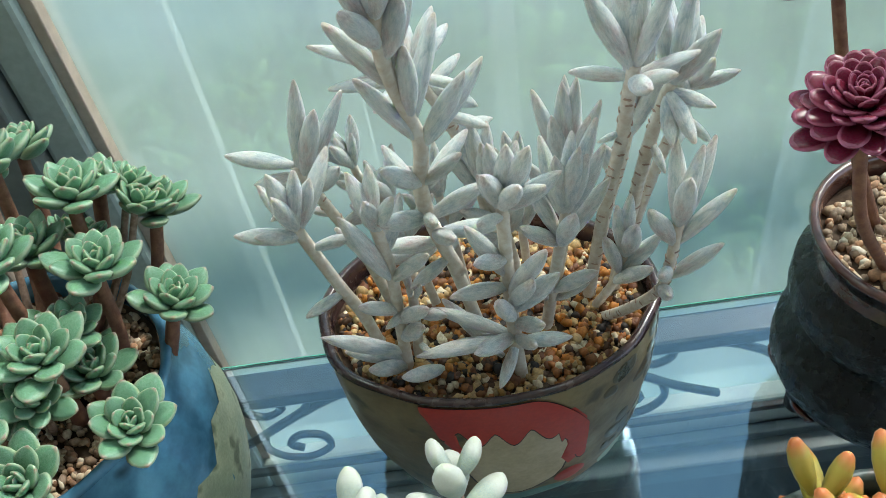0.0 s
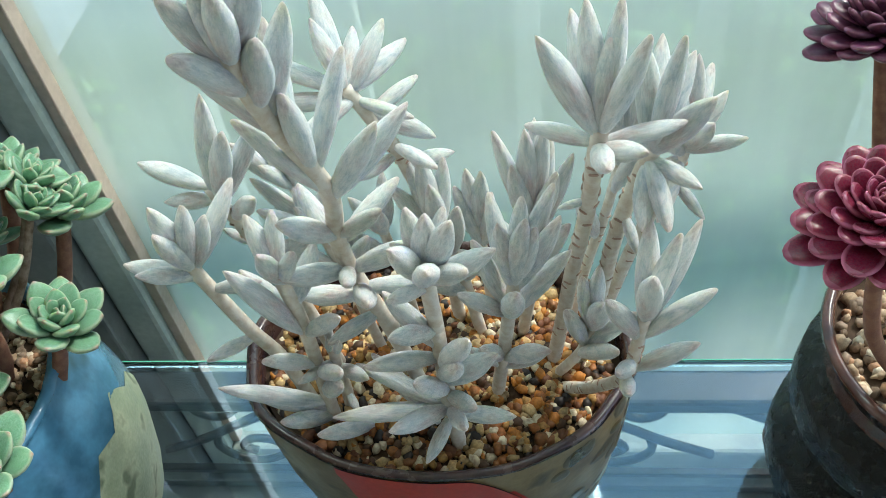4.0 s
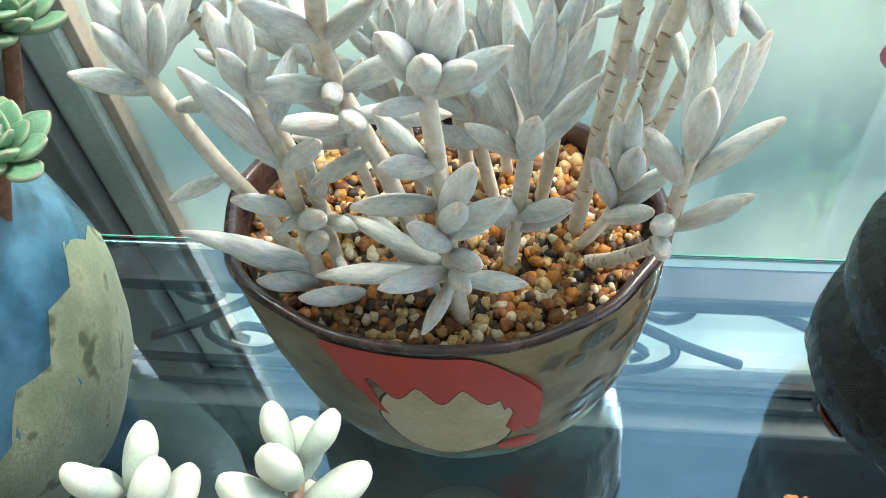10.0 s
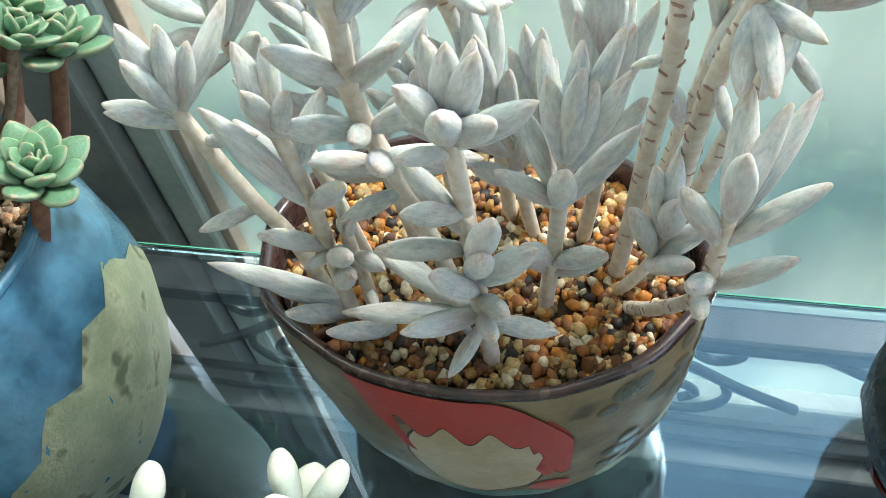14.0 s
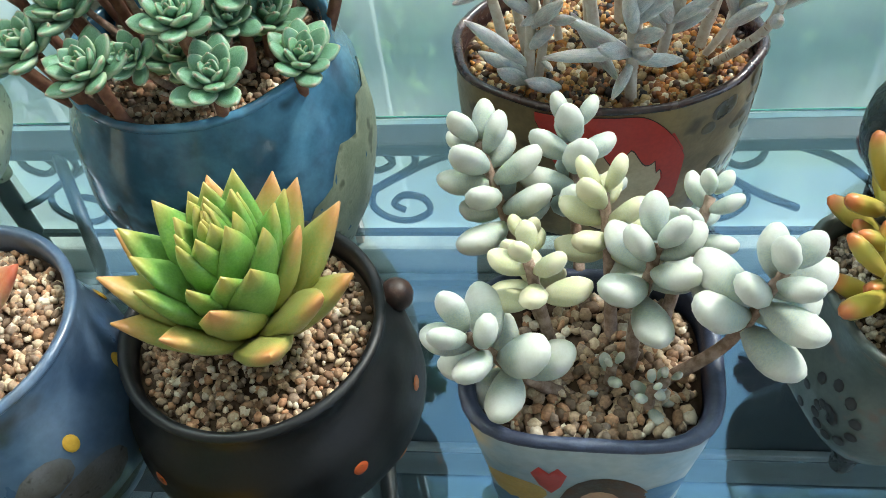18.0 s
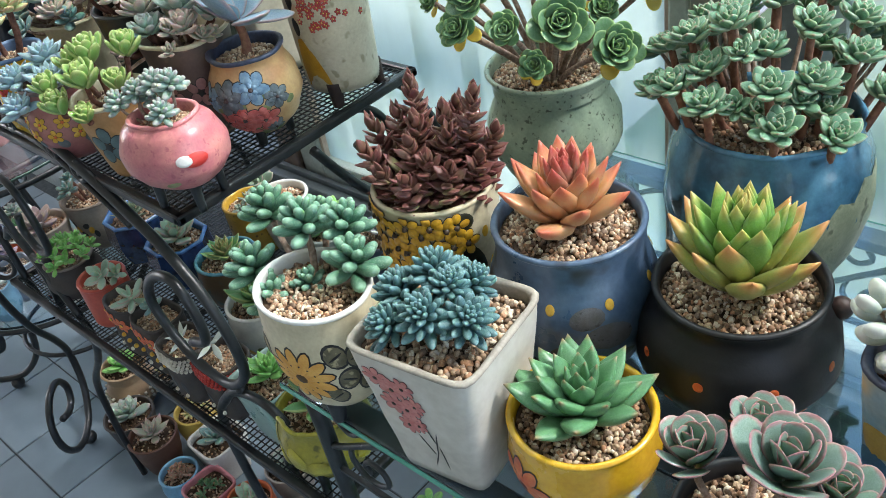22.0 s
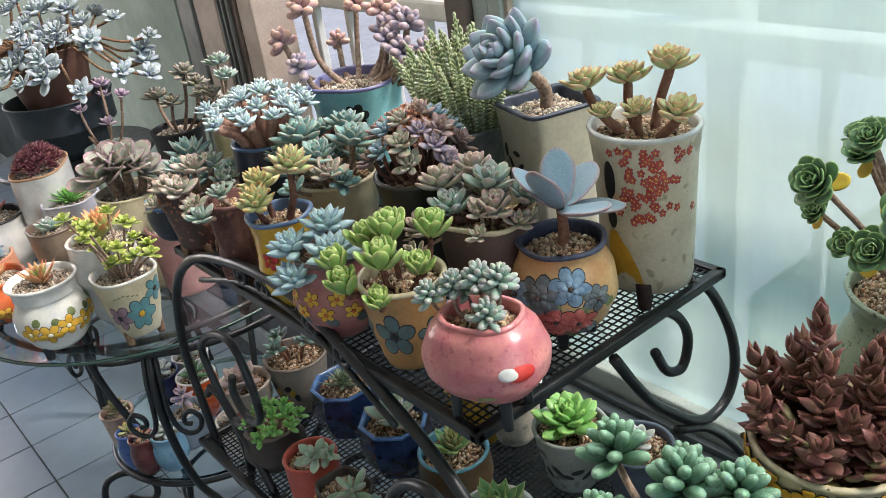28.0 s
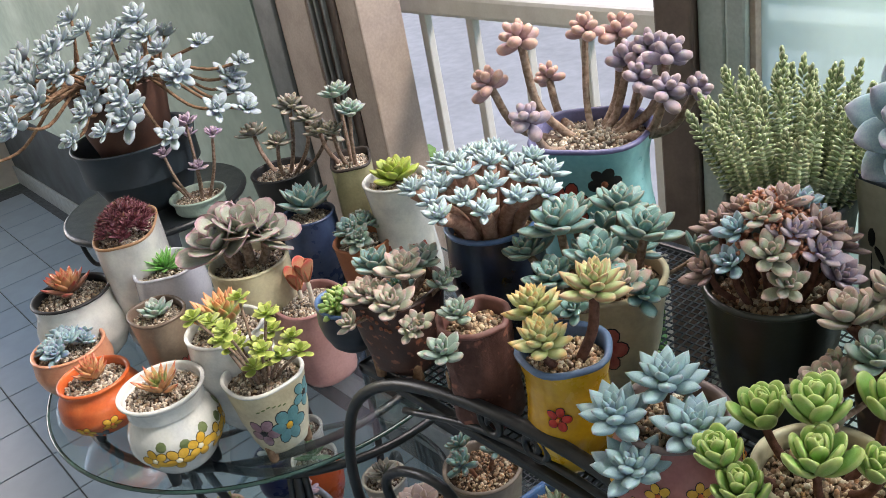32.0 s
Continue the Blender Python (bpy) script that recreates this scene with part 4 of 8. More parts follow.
for i in range(4):
    a = math.radians(-43 + 90 * i)
    c, s = math.cos(a), math.sin(a)

    def leg(name, pts, r=0.0075):
        """A bar in the leg's own plane: out from the axis, sideways, up."""
        bar(name, [(BX + q * c - w * s, BY + q * s + w * c, z + 0.145) for q, w, z in pts], r, IRON, rt, per=5, sides=7)
    # the main bar runs in to a waist and out again to a foot that curls up into a large scroll
    leg("leg", [(0.232, 0, 0.472), (0.246, 0, 0.43), (0.252, 0, 0.375), (0.238, 0, 0.275), (0.202, 0, 0.172), (0.150, 0, 0.088), (0.130, 0, 0.035), (0.138, 0, -0.035), (0.165, 0, -0.082), (0.205, 0, -0.110), (0.262, 0, -0.110), (0.305, 0, -0.075), (0.322, 0, -0.025), (0.308, 0, 0.020), (0.270, 0, 0.045), (0.225, 0, 0.040), (0.202, 0, 0.008), (0.212, 0, -0.024), (0.242, 0, -0.030), (0.270, 0, -0.020)])
    for sg in (1, -1):
        # a thinner bar on each side that ends in a small spiral
        leg("side_scroll", [(0.235, 0.010 * sg, 0.470), (0.246, 0.012 * sg, 0.43), (0.252, 0.012 * sg, 0.385), (0.252, 0.018 * sg, 0.345), (0.250, 0.034 * sg, 0.326), (0.250, 0.054 * sg, 0.332), (0.250, 0.062 * sg, 0.354), (0.250, 0.050 * sg, 0.370), (0.250, 0.035 * sg, 0.362), (0.250, 0.034 * sg, 0.347), (0.250, 0.045 * sg, 0.344)], 0.0045)
    bm = bmesh.new()
    bmesh.ops.create_icosphere(bm, subdivisions=2, radius=0.0155)
    o = part("foot_ball", bm, IRON, rt)
    o.location = (BX + 0.222 * c, BY + 0.222 * s, 0.0155)
bar("leg_ring", [(BX + x, BY + y, z) for x, y, z in ringpts(0.236, rz - 0.014)], 0.006, IRON, rt, per=2, closed=True)
bar("stretcher", [(BX + x, BY + y, z) for x, y, z in ringpts(0.130, 0.175, 20)], 0.005, IRON, rt, per=2, closed=True)

# ---- potted plants ----
def potted(label, rim_at, R, z0, prof, mat, grit, turn=0.0, rim=None, name="potted_succulent", group="potted succulents", gsize=0.0034, gcount=None, mound=0.004, **kw):
    """An empty thing with its pot built in. rim_at: the centre of the rim in the world."""
    x, y, z = rim_at
    feet = kw.get("feet", 0)
    fh = kw.get("foot_h", 0.012) if feet else 0.0
    t = thing(name, pose(x, y, z0 + 0.0006, 0, 0, turn), label, "potted plant", group)
    p = Pot(R, z - z0 - fh, prof, mat, rim, **kw)
    area = math.pi * R * R * p.ab * (1.25 if p.sq > 2.5 else 1.0)
    gsize *= 0.74
    p.build(t, grit, gsize=gsize, gcount=gcount or int(min(1500 if z0 == TAB else 800, area / (gsize * gsize) * 0.62)), mound=mound)
    p.world = Matrix.Translation((x, y, z0 + 0.0006)) @ Matrix.Rotation(radians(turn), 4, "Z")
    p.inv = p.world.inverted()
    p.t = t
    return t, p


def local(p, w):
    """A world point in the pot's own frame."""
    return p.inv @ Vector(w)


def pups(p, heads, kind, mat, k=0.55, seed=1, **kw):
    """Small offsets round each head that fill the clump."""
    rng = random.Random(seed)
    for h in heads:
        q = local(p, h[0])
        for _ in range(2):
            a = rng.uniform(0, 6.28)
            o = q + Vector((math.cos(a), math.sin(a), -0.55)) * h[1] * 0.95
            stem(p.t, [Vector((o.x * 0.5, o.y * 0.5, p.soil)), o * 0.5 + Vector((o.x * 0.3, o.y * 0.3, p.soil * 0.5)), o], 0.0022, STEM_GREY, 0.8)
            rosette(p.t, o, (o.x * 8, o.y * 8, 0.8), h[1] * k * rng.uniform(0.8, 1.2), kind, h[2] if len(h) > 2 and h[2] else mat, rng.randrange(999), **kw)


def grow(p, heads, kind, mat, stem_mat=None, stem_r=0.003, split=False, seed=1, base=None, sag=0.0, spread=0.35, **kw):
    """Heads on stems: each head is (world point, radius[, material]). Stems rise from the soil near the middle and arch to the head."""
    rng = random.Random(seed)
    for i, h in enumerate(heads):
        q = local(p, h[0])
        b = Vector(base) if base else Vector((q.x * spread, q.y * spread, 0))
        b.z = p.soil - 0.002
        out = Vector((q.x - b.x, q.y - b.y, 0))
        d = (Vector((0, 0, 1.0)) + out * (6.0 if len(h) < 4 else h[3])).normalized()
        if stem_mat:
            mid = b.lerp(q, 0.5) + out * 0.18 + Vector((rng.uniform(-1, 1), rng.uniform(-1, 1), 0)) * 0.004 - Vector((0, 0, sag))
            stem(p.t, [b, mid, q - d * h[1] * 0.12, q], stem_r * rng.uniform(0.85, 1.1), stem_mat, 0.85)
        rosette(p.t, q, d, h[1], kind, h[2] if len(h) > 2 and h[2] else mat, seed * 31 + i, split=(split if isinstance(split, bool) else i < split), **kw)


def solo(p, R, kind, mat, seed=1, n=36, up=0.0, mat_out=None, share=0.55, off=(0, 0), **kw):
    """One big rosette in the middle of the pot, each leaf its own part; the outer leaves may be of another colour."""
    rng = random.Random(seed)
    m0 = Matrix.Translation((off[0], off[1], p.soil + up)) @ Matrix.Rotation(rng.uniform(0, 6.28), 4, "Z")
    for i, m in enumerate(rosette_poses(rng, n, R, **kw)):
        leaf = new("leaf", leaf_mesh(kind, mat_out if (mat_out and i > n * share) else mat))
        leaf.parent = p.t
        leaf.matrix_local = m0 @ m


def cluster(p, count, D, R, kind, mat, seed=1, up=0.02, dome=0.03, split=False, stem_mat=None, mats=(), **kw):
    """Many small heads packed over a dome of radius D."""
    rng = random.Random(seed)
    for i in range(count):
        k = math.sqrt((i + 0.4) / count)
        a = i * 2.39996 + rng.uniform(-0.2, 0.2)
        q = Vector((D * k * math.cos(a), D * k * math.sin(a) * p.ab, p.soil + up + dome * (1 - k * k) + rng.uniform(-0.004, 0.004)))
        d = Vector((math.cos(a) * k * 0.8, math.sin(a) * k * 0.8, 1.0)).normalized()
        if stem_mat:
            stem(p.t, [Vector((q.x * 0.5, q.y * 0.5, p.soil - 0.003)), q * 0.5 + Vector((q.x * 0.38, q.y * 0.38, (p.soil) * 0.5)), q], R * 0.13, stem_mat)
        rosette(p.t, q, d, R * rng.uniform(0.8, 1.15), kind, mats[i % len(mats)] if mats else mat, seed * 17 + i, split=split, **kw)


def spike(p, base, d, L, R, kind, mat, seed=1, n=36, lean=35, taper=0.6, name="branch", step=2.39996):
    """A column of leaves along a shoot, built as one part."""
    rng = random.Random(seed)
    lv, lf, lt, lr = leaf_points(kind, 5, 6)
    V, Fc, Tp, Rm = [], [], [], []
    for i in range(n):
        k = i / (n - 1)
        s = R * (1 - (1 - taper) * k) * rng.uniform(0.85, 1.1)
        m = leaf_pose(i * step, radians(lean + (82 - lean) * max(0.0, k - 0.75) * 4 + rng.uniform(-6, 6)), s * 0.06, L * k, s)
        b = len(V)
        V.extend(m @ v for v in lv)
        Fc.extend(tuple(b + q for q in fc) for fc in lf)
        Tp.extend(lt)
        Rm.extend(lr)
    me = pydata(name, V, Fc, True, {"tip": Tp, "rim": Rm})
    me.materials.append(mat)
    ob = tagged(new(name, me), "", "", "", "stuff")
    ob.parent = p.t
    ob.matrix_local = axis_pose(base, d, rng.uniform(0, 6))
    return ob


def near(p, heads, k=0.75, kz=0.75, grow_r=1.0):
    """Heads drawn in towards the rim."""
    c = p.world @ Vector((0, 0, p.soil + p.depth))
    return [((c.x + (h[0] - c.x) * k, c.y + (h[1] - c.y) * k, c.z + (h[2] - c.z) * kz), r * grow_r, *m) for h, r, *m in heads]


# leaf colours
L_WHITE = leafy("felted_white", "c1c9c9", "cbb6b0", None, "d0cdc8", 0.80, 0.9, 0.3, True)
L_ECHE = leafy("mint_echeveria", "446f48", "a0505a", "98a68a", "669678", 0.93, 0.32, 0.3)
L_GREEN = leafy("green_agavoid", "5a8a38", "b09a4c", None, "729c46", 0.82, 0.35, 0.15)
L_ORANGE = leafy("amber_agavoid", "a8a054", "c48a50", None, "8c9c50", 0.74, 0.35, 0.15)
L_RED = leafy("rust_agavoid", "9c5a4a", "a8443a", None, "8a6a54", 0.7, 0.35, 0.15)
L_RUST = leafy("orange_agavoid", "c4875c", "b85c40", None, "b89468", 0.7, 0.35, 0.15)
L_JADE = leafy("deep_green_agavoid", "42724a", "8a6c44", None, "5a8c5e", 0.90, 0.3, 0.2)
# moonstone: bluish shading and a cream highlight are painted into base and tip
L_MOON = leafy("powdery_moonstone", "8c9ea0", "b8bab0", None, "a8ac94", 0.5, 0.55, 0.5)
L_MOON_Y = leafy("cream_moonstone", "bcb88c", "c8c2a0", None, "a8ac8c", 0.6, 0.55, 0.4)
L_AEO = leafy("aeonium_green", "406c44", "5c8648", "708c4c", "507c50", 0.86, 0.38, 0.35)
L_AEO_Y = leafy("aeonium_yellow", "c9a62c", "d8bd4c", None, "b8a040", 0.8, 0.4, 0.1)
L_BURG = leafy("burgundy_pagoda", "682c30", "6a3a36", None, "6c5440", 0.6, 0.45, 0.1)
L_BURG_G = leafy("olive_pagoda", "8f8a5e", "7c4a44", None, "a39a70", 0.55, 0.45, 0.2)
L_PEB = leafy("pearly_pebble", "2f6248", "6c987e", None, "44785c", 0.75, 0.45, 0.25, dots=True)
L_BLUE = leafy("teal_rosette", "2e5c60", "628a8c", None, "3a6a6c", 0.85, 0.5, 0.35)
L_CRIM = leafy("crimson_aeonium", "720e2a", "560e28", "a85c78", "541430", 0.88, 0.26, 0.06)
L_PLUM = leafy("plum_aeonium", "4e1030", "4c1632", "7c4862", "3a1432", 0.86, 0.28, 0.10)
L_PINKED = leafy("pink_edged", "5c7c6e", "8c5058", "98646a", "7c9488", 0.9, 0.35, 0.25)
L_TAN = leafy("bronze_graptopetalum", "a0704e", "a4543c", None, "98806a", 0.8, 0.5, 0.4)
L_GOLD = leafy("amber_jellybean", "a39c3c", "c4703c", None, "b8a050", 0.74, 0.35, 0.15)
L_FROST = leafy("frosted_pink", "7a9a8c", "949490", None, "94aca0", 0.7, 0.5, 0.45)
L_PROP = leafy("blue_paddle", "6a869a", "a06058", "947c80", "7c98a8", 0.95, 0.45, 0.4)
L_PEACH = leafy("peach_rosette", "a8b87c", "c89c74", "c09874", "b8c08c", 0.75, 0.45, 0.3)
L_LILAC = leafy("lilac_blue", "748fa4", "9892a8", None, "84a4a8", 0.8, 0.5, 0.45)
L_MAUVE = leafy("mauve_graptoveria", "a0988c", "b8948c", "b09a90", "94a488", 0.7, 0.5, 0.45)
L_LIME = leafy("lime_cluster", "72a048", "98a85c", "a8b470", "84aa58", 0.8, 0.35, 0.2)
L_SKY = leafy("sky_blue_rosette", "86a2ae", "9c9ca8", None, "94b0b4", 0.9, 0.45, 0.4)
L_BUTTER = leafy("butter_rosette", "a8b47c", "cca468", None, "bcb884", 0.7, 0.45, 0.3)
L_GREY = leafy("grey_green", "7c9488", "a4908c", None, "90a094", 0.8, 0.5, 0.4)
L_BROWN = leafy("brown_crest", "8a6a60", "9a7a74", None, "7c7070", 0.6, 0.5, 0.3)
L_CRASS = leafy("silver_crassula", "64784c", "b0b48c", "a8b08c", "76885c", 0.66, 0.6, 0.45)
L_PACHY = leafy("pink_pebble", "b78a84", "c79a8c", None, "a88a92", 0.6, 0.55, 0.45)
L_PACHY_V = leafy("violet_pebble", "8f84a0", "a88f98", None, "9a8c9c", 0.6, 0.55, 0.45)
L_AQUA = leafy("aqua_crest", "9cb2ba", "c0ccd0", None, "aec0c6", 0.8, 0.5, 0.45)
L_TEAL = leafy("teal_cluster", "54806e", "987c7a", "8c9084", "7098a0", 0.9, 0.4, 0.35)
L_CHART = leafy("chartreuse_leaf", "92a244", "b4bc64", None, "84984a", 0.7, 0.4, 0.1)
L_FRILL = leafy("frilled_pink", "94988a", "b0808a", "b48c98", "a4a898", 0.85, 0.45, 0.35)
L_WINE = leafy("wine_dome", "51202c", "6a3440", None, "6a2c38", 0.7, 0.45, 0.1)
L_HEART = leafy("red_paddle", "c25a4c", "c84a44", "d0705c", "a8a070", 0.75, 0.4, 0.2)
L_GHOST = leafy("ghost_plant", "93a4ae", "9c98a0", None, "a6b2b6", 0.9, 0.5, 0.5)
L_MIX = leafy("amber_green", "a3a362", "c98a5a", None, "8fa460", 0.6, 0.4, 0.25)
L_FRESH = leafy("fresh_green", "6fae5a", "9cc46a", None, "84bc6a", 0.85, 0.35, 0.2)
L_STAR = leafy("silver_star", "a8b4ae", "c4c8c4", None, "b8c0bc", 0.8, 0.6, 0.4)

# ================= glass table =================
# white felted plant in the brown oval pot
M_BROWN = plain("brown_crackle_glaze", "8f7a52", "6d5a3c", 0.42, 28, 0.5, 0.15, spot="4e4028", spot_scale=38)
M_DARKRIM = plain("dark_brown_rim", "33262a", "4a3430", 0.25, 80, 0.15, 0.5)
M_RED = plain("red_paint", "b8332a", "c23e30", 0.45, 40, 0.1)
M_SKIN = plain("cream_paint", "c9b596", "bba887", 0.45, 40, 0.15)
M_CELADON = plain("celadon_patch", "9fb49a", "8fa58c", 0.35, 30, 0.2, 0.2)
t1, p1 = potted("white felted senecio in a brown glazed oval pot with red paint", (0.008, 0.319, 0.728), 0.0955, TAB, "oval", M_BROWN, GRIT_WARM, 0, M_DARKRIM, ab=0.725, gsize=0.0043, gcount=2600, depth=0.010, wob=0.006, seed=3, dents=0.002, sides=72, lip=1.6)
M_LINE = plain("dark_outline_paint", "2a1a16", "3a241c", 0.45)
p1.patch("painted_face", p1.oval(-87, 0.50, 19, 0.34, 24), M_SKIN, t1, 0.0006)
p1.patch("painted_face_line", p1.oval(-87, 0.50, 19.8, 0.352, 24), M_LINE, t1, 0.0003)
# the fringe: a band under the rim with pointed locks along its lower edge
for name, mt, off, swell in (("fringe_outline", M_LINE, 0.0008, 0.012), ("painted_fringe", M_RED, 0.0011, 0.0)):
    V, Fc = [], []
    for i in range(49):
        k = i / 48
        a = -117 + 56 * k
        dip = 0.10 * abs(math.sin(k * 15.0)) ** 1.5 + 0.07 * math.sin(k * math.pi)
        up = 0.985 if 0.04 < k < 0.62 else 0.985 - (0.30 * ((k - 0.62) / 0.38) ** 2 if k > 0.5 else 0.0)
        bottom = up - 0.02 - (0.11 + dip) * min(1.0, k * 9 + 0.25) * (1.0 if k < 0.8 else 1.6) - swell
        for j in range(5):
            V.append(p1.at(radians(a), bottom + (min(0.99, up + swell * 0.4) - bottom) * j / 4, off))
    for i in range(48):
        for j in range(4):
            Fc.append((i * 5 + j, i * 5 + 5 + j, i * 5 + 6 + j, i * 5 + 1 + j))
    part(name, pydata(name, V, Fc), mt, t1)
p1.patch("painted_lock", [(-74, 0.84), (-67, 0.86), (-62, 0.74), (-61, 0.56), (-64, 0.40), (-68, 0.36), (-71, 0.44), (-69, 0.56), (-71, 0.70)], M_RED, t1, 0.0010)
p1.patch("painted_lock", [(-114, 0.90), (-107, 0.88), (-106, 0.70), (-103, 0.54), (-106, 0.56), (-109, 0.66), (-111, 0.70)], M_RED, t1, 0.0010)
p1.patch("painted_lock", p1.oval(-66, 0.22, 7, 0.09, 14), M_RED, t1, 0.0010)
p1.patch("painted_scarf", p1.oval(-84, 0.07, 20, 0.07), plain("teal_paint", "6c8f88", "5c7f7a", 0.45), t1, 0.0009)
p1.skirt("celadon_foot", lambda a: 0.03 + 0.36 * math.exp(-((a + 18) / 22) ** 2) + 0.02 * math.sin(a * 0.4), M_CELADON, t1, 0.0005)
rg = random.Random(44)
M_DIMPLE = plain("dimple_glaze", "4e452c", "5c5034", 0.3, 40, 0.3, 0.3)
for i in range(44):
    a, k = rg.uniform(-52, 28), rg.uniform(0.24, 0.95)
    p1.patch("dimple", p1.oval(a, k, rg.uniform(2.6, 5.4), rg.uniform(0.030, 0.062), 12, rg.uniform(-30, 30)), M_DIMPLE, t1, 0.0008)


def felt_leaf(parent, base, tip, fat=1.0):
    """A felted spindle leaf between two points of the pot's frame."""
    d = Vector(tip) - Vector(base)
    wide = min(d.length * 0.29 * (0.6 + 0.4 * fat), 0.0094 * (0.5 + 0.5 * fat)) / 0.31
    leaf = new("leaf", leaf_mesh("spindle", L_WHITE, 9, 10))
    leaf.parent = parent
    q = d.to_track_quat("Y", "Z").to_matrix().to_4x4()
    leaf.matrix_local = Matrix.Translation(base) @ q @ Matrix.Rotation(random.uniform(0, 6.28), 4, "Y") @ Matrix.Diagonal((wide, d.length, wide, 1))


def felt_stem(p, pts, r, leaves, bud=0, bud_len=0.026, scars=(0.0, 0.0), taper=0.8):
    """A felted shoot. leaves: (place along the stem from 0 to 1, tip in the world[, fatness]). bud: small leaves closed round the top."""
    w = spline([local(p, q) for q in pts], 6)
    n = len(w) - 1
    v, fc = tube(w, r, 9, False, taper)
    part("stem", pydata("stem", v, fc), STEM_PALE, p.t)
    rng = random.Random(int(pts[0][0] * 9000 + pts[0][1] * 7000))
    for k in range(max(1, int(n * scars[0])), min(n - 1, int(n * scars[1]))):
        d = (w[k + 1] - w[k - 1]).normalized()
        a = rng.uniform(0, 6)
        for _ in range(2):
            a += rng.uniform(1.5, 3.5)
            scar = new("leaf_scar", SCAR)
            scar.parent = p.t
            scar.matrix_local = axis_pose(w[k], d) @ Matrix.Translation((r * 0.86 * math.cos(a), r * 0.86 * math.sin(a), rng.uniform(-0.002, 0.002))) @ Matrix.Rotation(a, 4, "Z") @ Matrix.Diagonal((r * 0.18, r * 0.62, r * 0.16, 1))
    for k, tip, *fat in leaves:
        base = w[min(n, max(0, round(k * n)))]
        felt_leaf(p.t, base, local(p, tip), fat[0] if fat else 1.0)
    if bud:
        d = (w[-1] - w[-3]).normalized()
        m = axis_pose(w[-1], d, rng.uniform(0, 6))
        for i in range(bud):
            k = i / max(1, bud - 1)
            q = m @ leaf_pose(i * 2.39996, radians(86 - 26 * k + rng.uniform(-5, 5)), r * 0.5, -0.002, bud_len * (0.75 + 0.3 * k) * rng.uniform(0.9, 1.08))
            felt_leaf(p.t, q @ Vector((0, 0, 0)), q @ Vector((0, 1, 0)), 1.0)


bm = bmesh.new()
bmesh.ops.create_icosphere(bm, subdivisions=1, radius=1.0)
SCAR = bpy.data.meshes.new("leaf_scar")
bm.to_mesh(SCAR)
bm.free()
SCAR.materials.append(plain("tan_scar", "a58c7c", "94766a", 0.8, 300, 0.3))
S0 = p1.soil + TAB
# the tall shoot that leans into the room
felt_stem(p1, [(0.004, 0.300, S0), (-0.006, 0.293, 0.79), (-0.015, 0.287, 0.842), (-0.011, 0.279, 0.880), (-0.013, 0.274, 0.900), (-0.017, 0.262, 0.930), (-0.017, 0.252, 0.953), (-0.016, 0.247, 0.966)], 0.0036,
          [(0.43, (0.011, 0.272, 0.918)), (0.43, (0.019, 0.286, 0.914)), (0.54, (0.001, 0.284, 0.939), 1.05), (0.57, (-0.008, 0.256, 0.945), 1.1), (0.45, (-0.029, 0.267, 0.928), 1.05), (0.71, (-0.004, 0.260, 0.971)), (0.64, (-0.014, 0.275, 0.956)),
           (0.76, (-0.006, 0.244, 0.972), 1.1), (0.80, (-0.025, 0.236, 0.974), 1.1), (0.66, (-0.034, 0.258, 0.958))])
felt_stem(p1, [(-0.017, 0.252, 0.953), (-0.017, 0.249, 0.960), (-0.016, 0.247, 0.966)], 0.0032,
          [(0.1, (-0.020, 0.247, 0.993)), (0.3, (-0.010, 0.247, 0.994)), (0.5, (-0.010, 0.237, 0.989)), (0.7, (-0.017, 0.240, 0.992)), (0.2, (-0.026, 0.243, 0.986)), (0.5, (-0.004, 0.248, 0.986))])
felt_stem(p1, [(-0.004, 0.294, 0.785), (-0.013, 0.289, 0.825), (-0.014, 0.283, 0.862)], 0.0036,
          [(0.9, (-0.029, 0.266, 0.881), 1.15), (0.95, (0.006, 0.279, 0.873), 1.2), (0.55, (-0.012, 0.268, 0.846), 1.2), (0.40, (-0.004, 0.265, 0.836), 1.2), (0.6, (-0.034, 0.268, 0.850)), (0.62, (0.014, 0.284, 0.850)), (0.35, (-0.040, 0.288, 0.815)),
           (0.4, (0.022, 0.290, 0.818)), (0.2, (-0.028, 0.276, 0.798)), (0.75, (-0.030, 0.298, 0.868)), (0.8, (0.008, 0.298, 0.872))])
# the shoot behind it, with a withered tip
felt_stem(p1, [(0.018, 0.345, S0), (0.014, 0.345, 0.78), (0.003, 0.342, 0.836), (-0.006, 0.339, 0.862), (-0.014, 0.338, 0.880)], 0.0034,
          [(1.0, (-0.026, 0.367, 0.908)), (0.98, (-0.012, 0.365, 0.888)), (0.97, (0.002, 0.358, 0.896)), (0.95, (0.007, 0.367, 0.882)), (0.90, (0.011, 0.334, 0.866)), (0.82, (0.016, 0.352, 0.842)), (0.80, (0.012, 0.358, 0.868)), (0.97, (-0.058, 0.350, 0.892)),
           (0.92, (-0.052, 0.338, 0.872)), (0.90, (-0.032, 0.316, 0.874)), (0.6, (0.020, 0.325, 0.850)), (0.55, (-0.014, 0.328, 0.840)), (0.5, (0.024, 0.352, 0.832)), (0.98, (-0.026, 0.352, 0.902))], 0, scars=(0.5, 0.72))
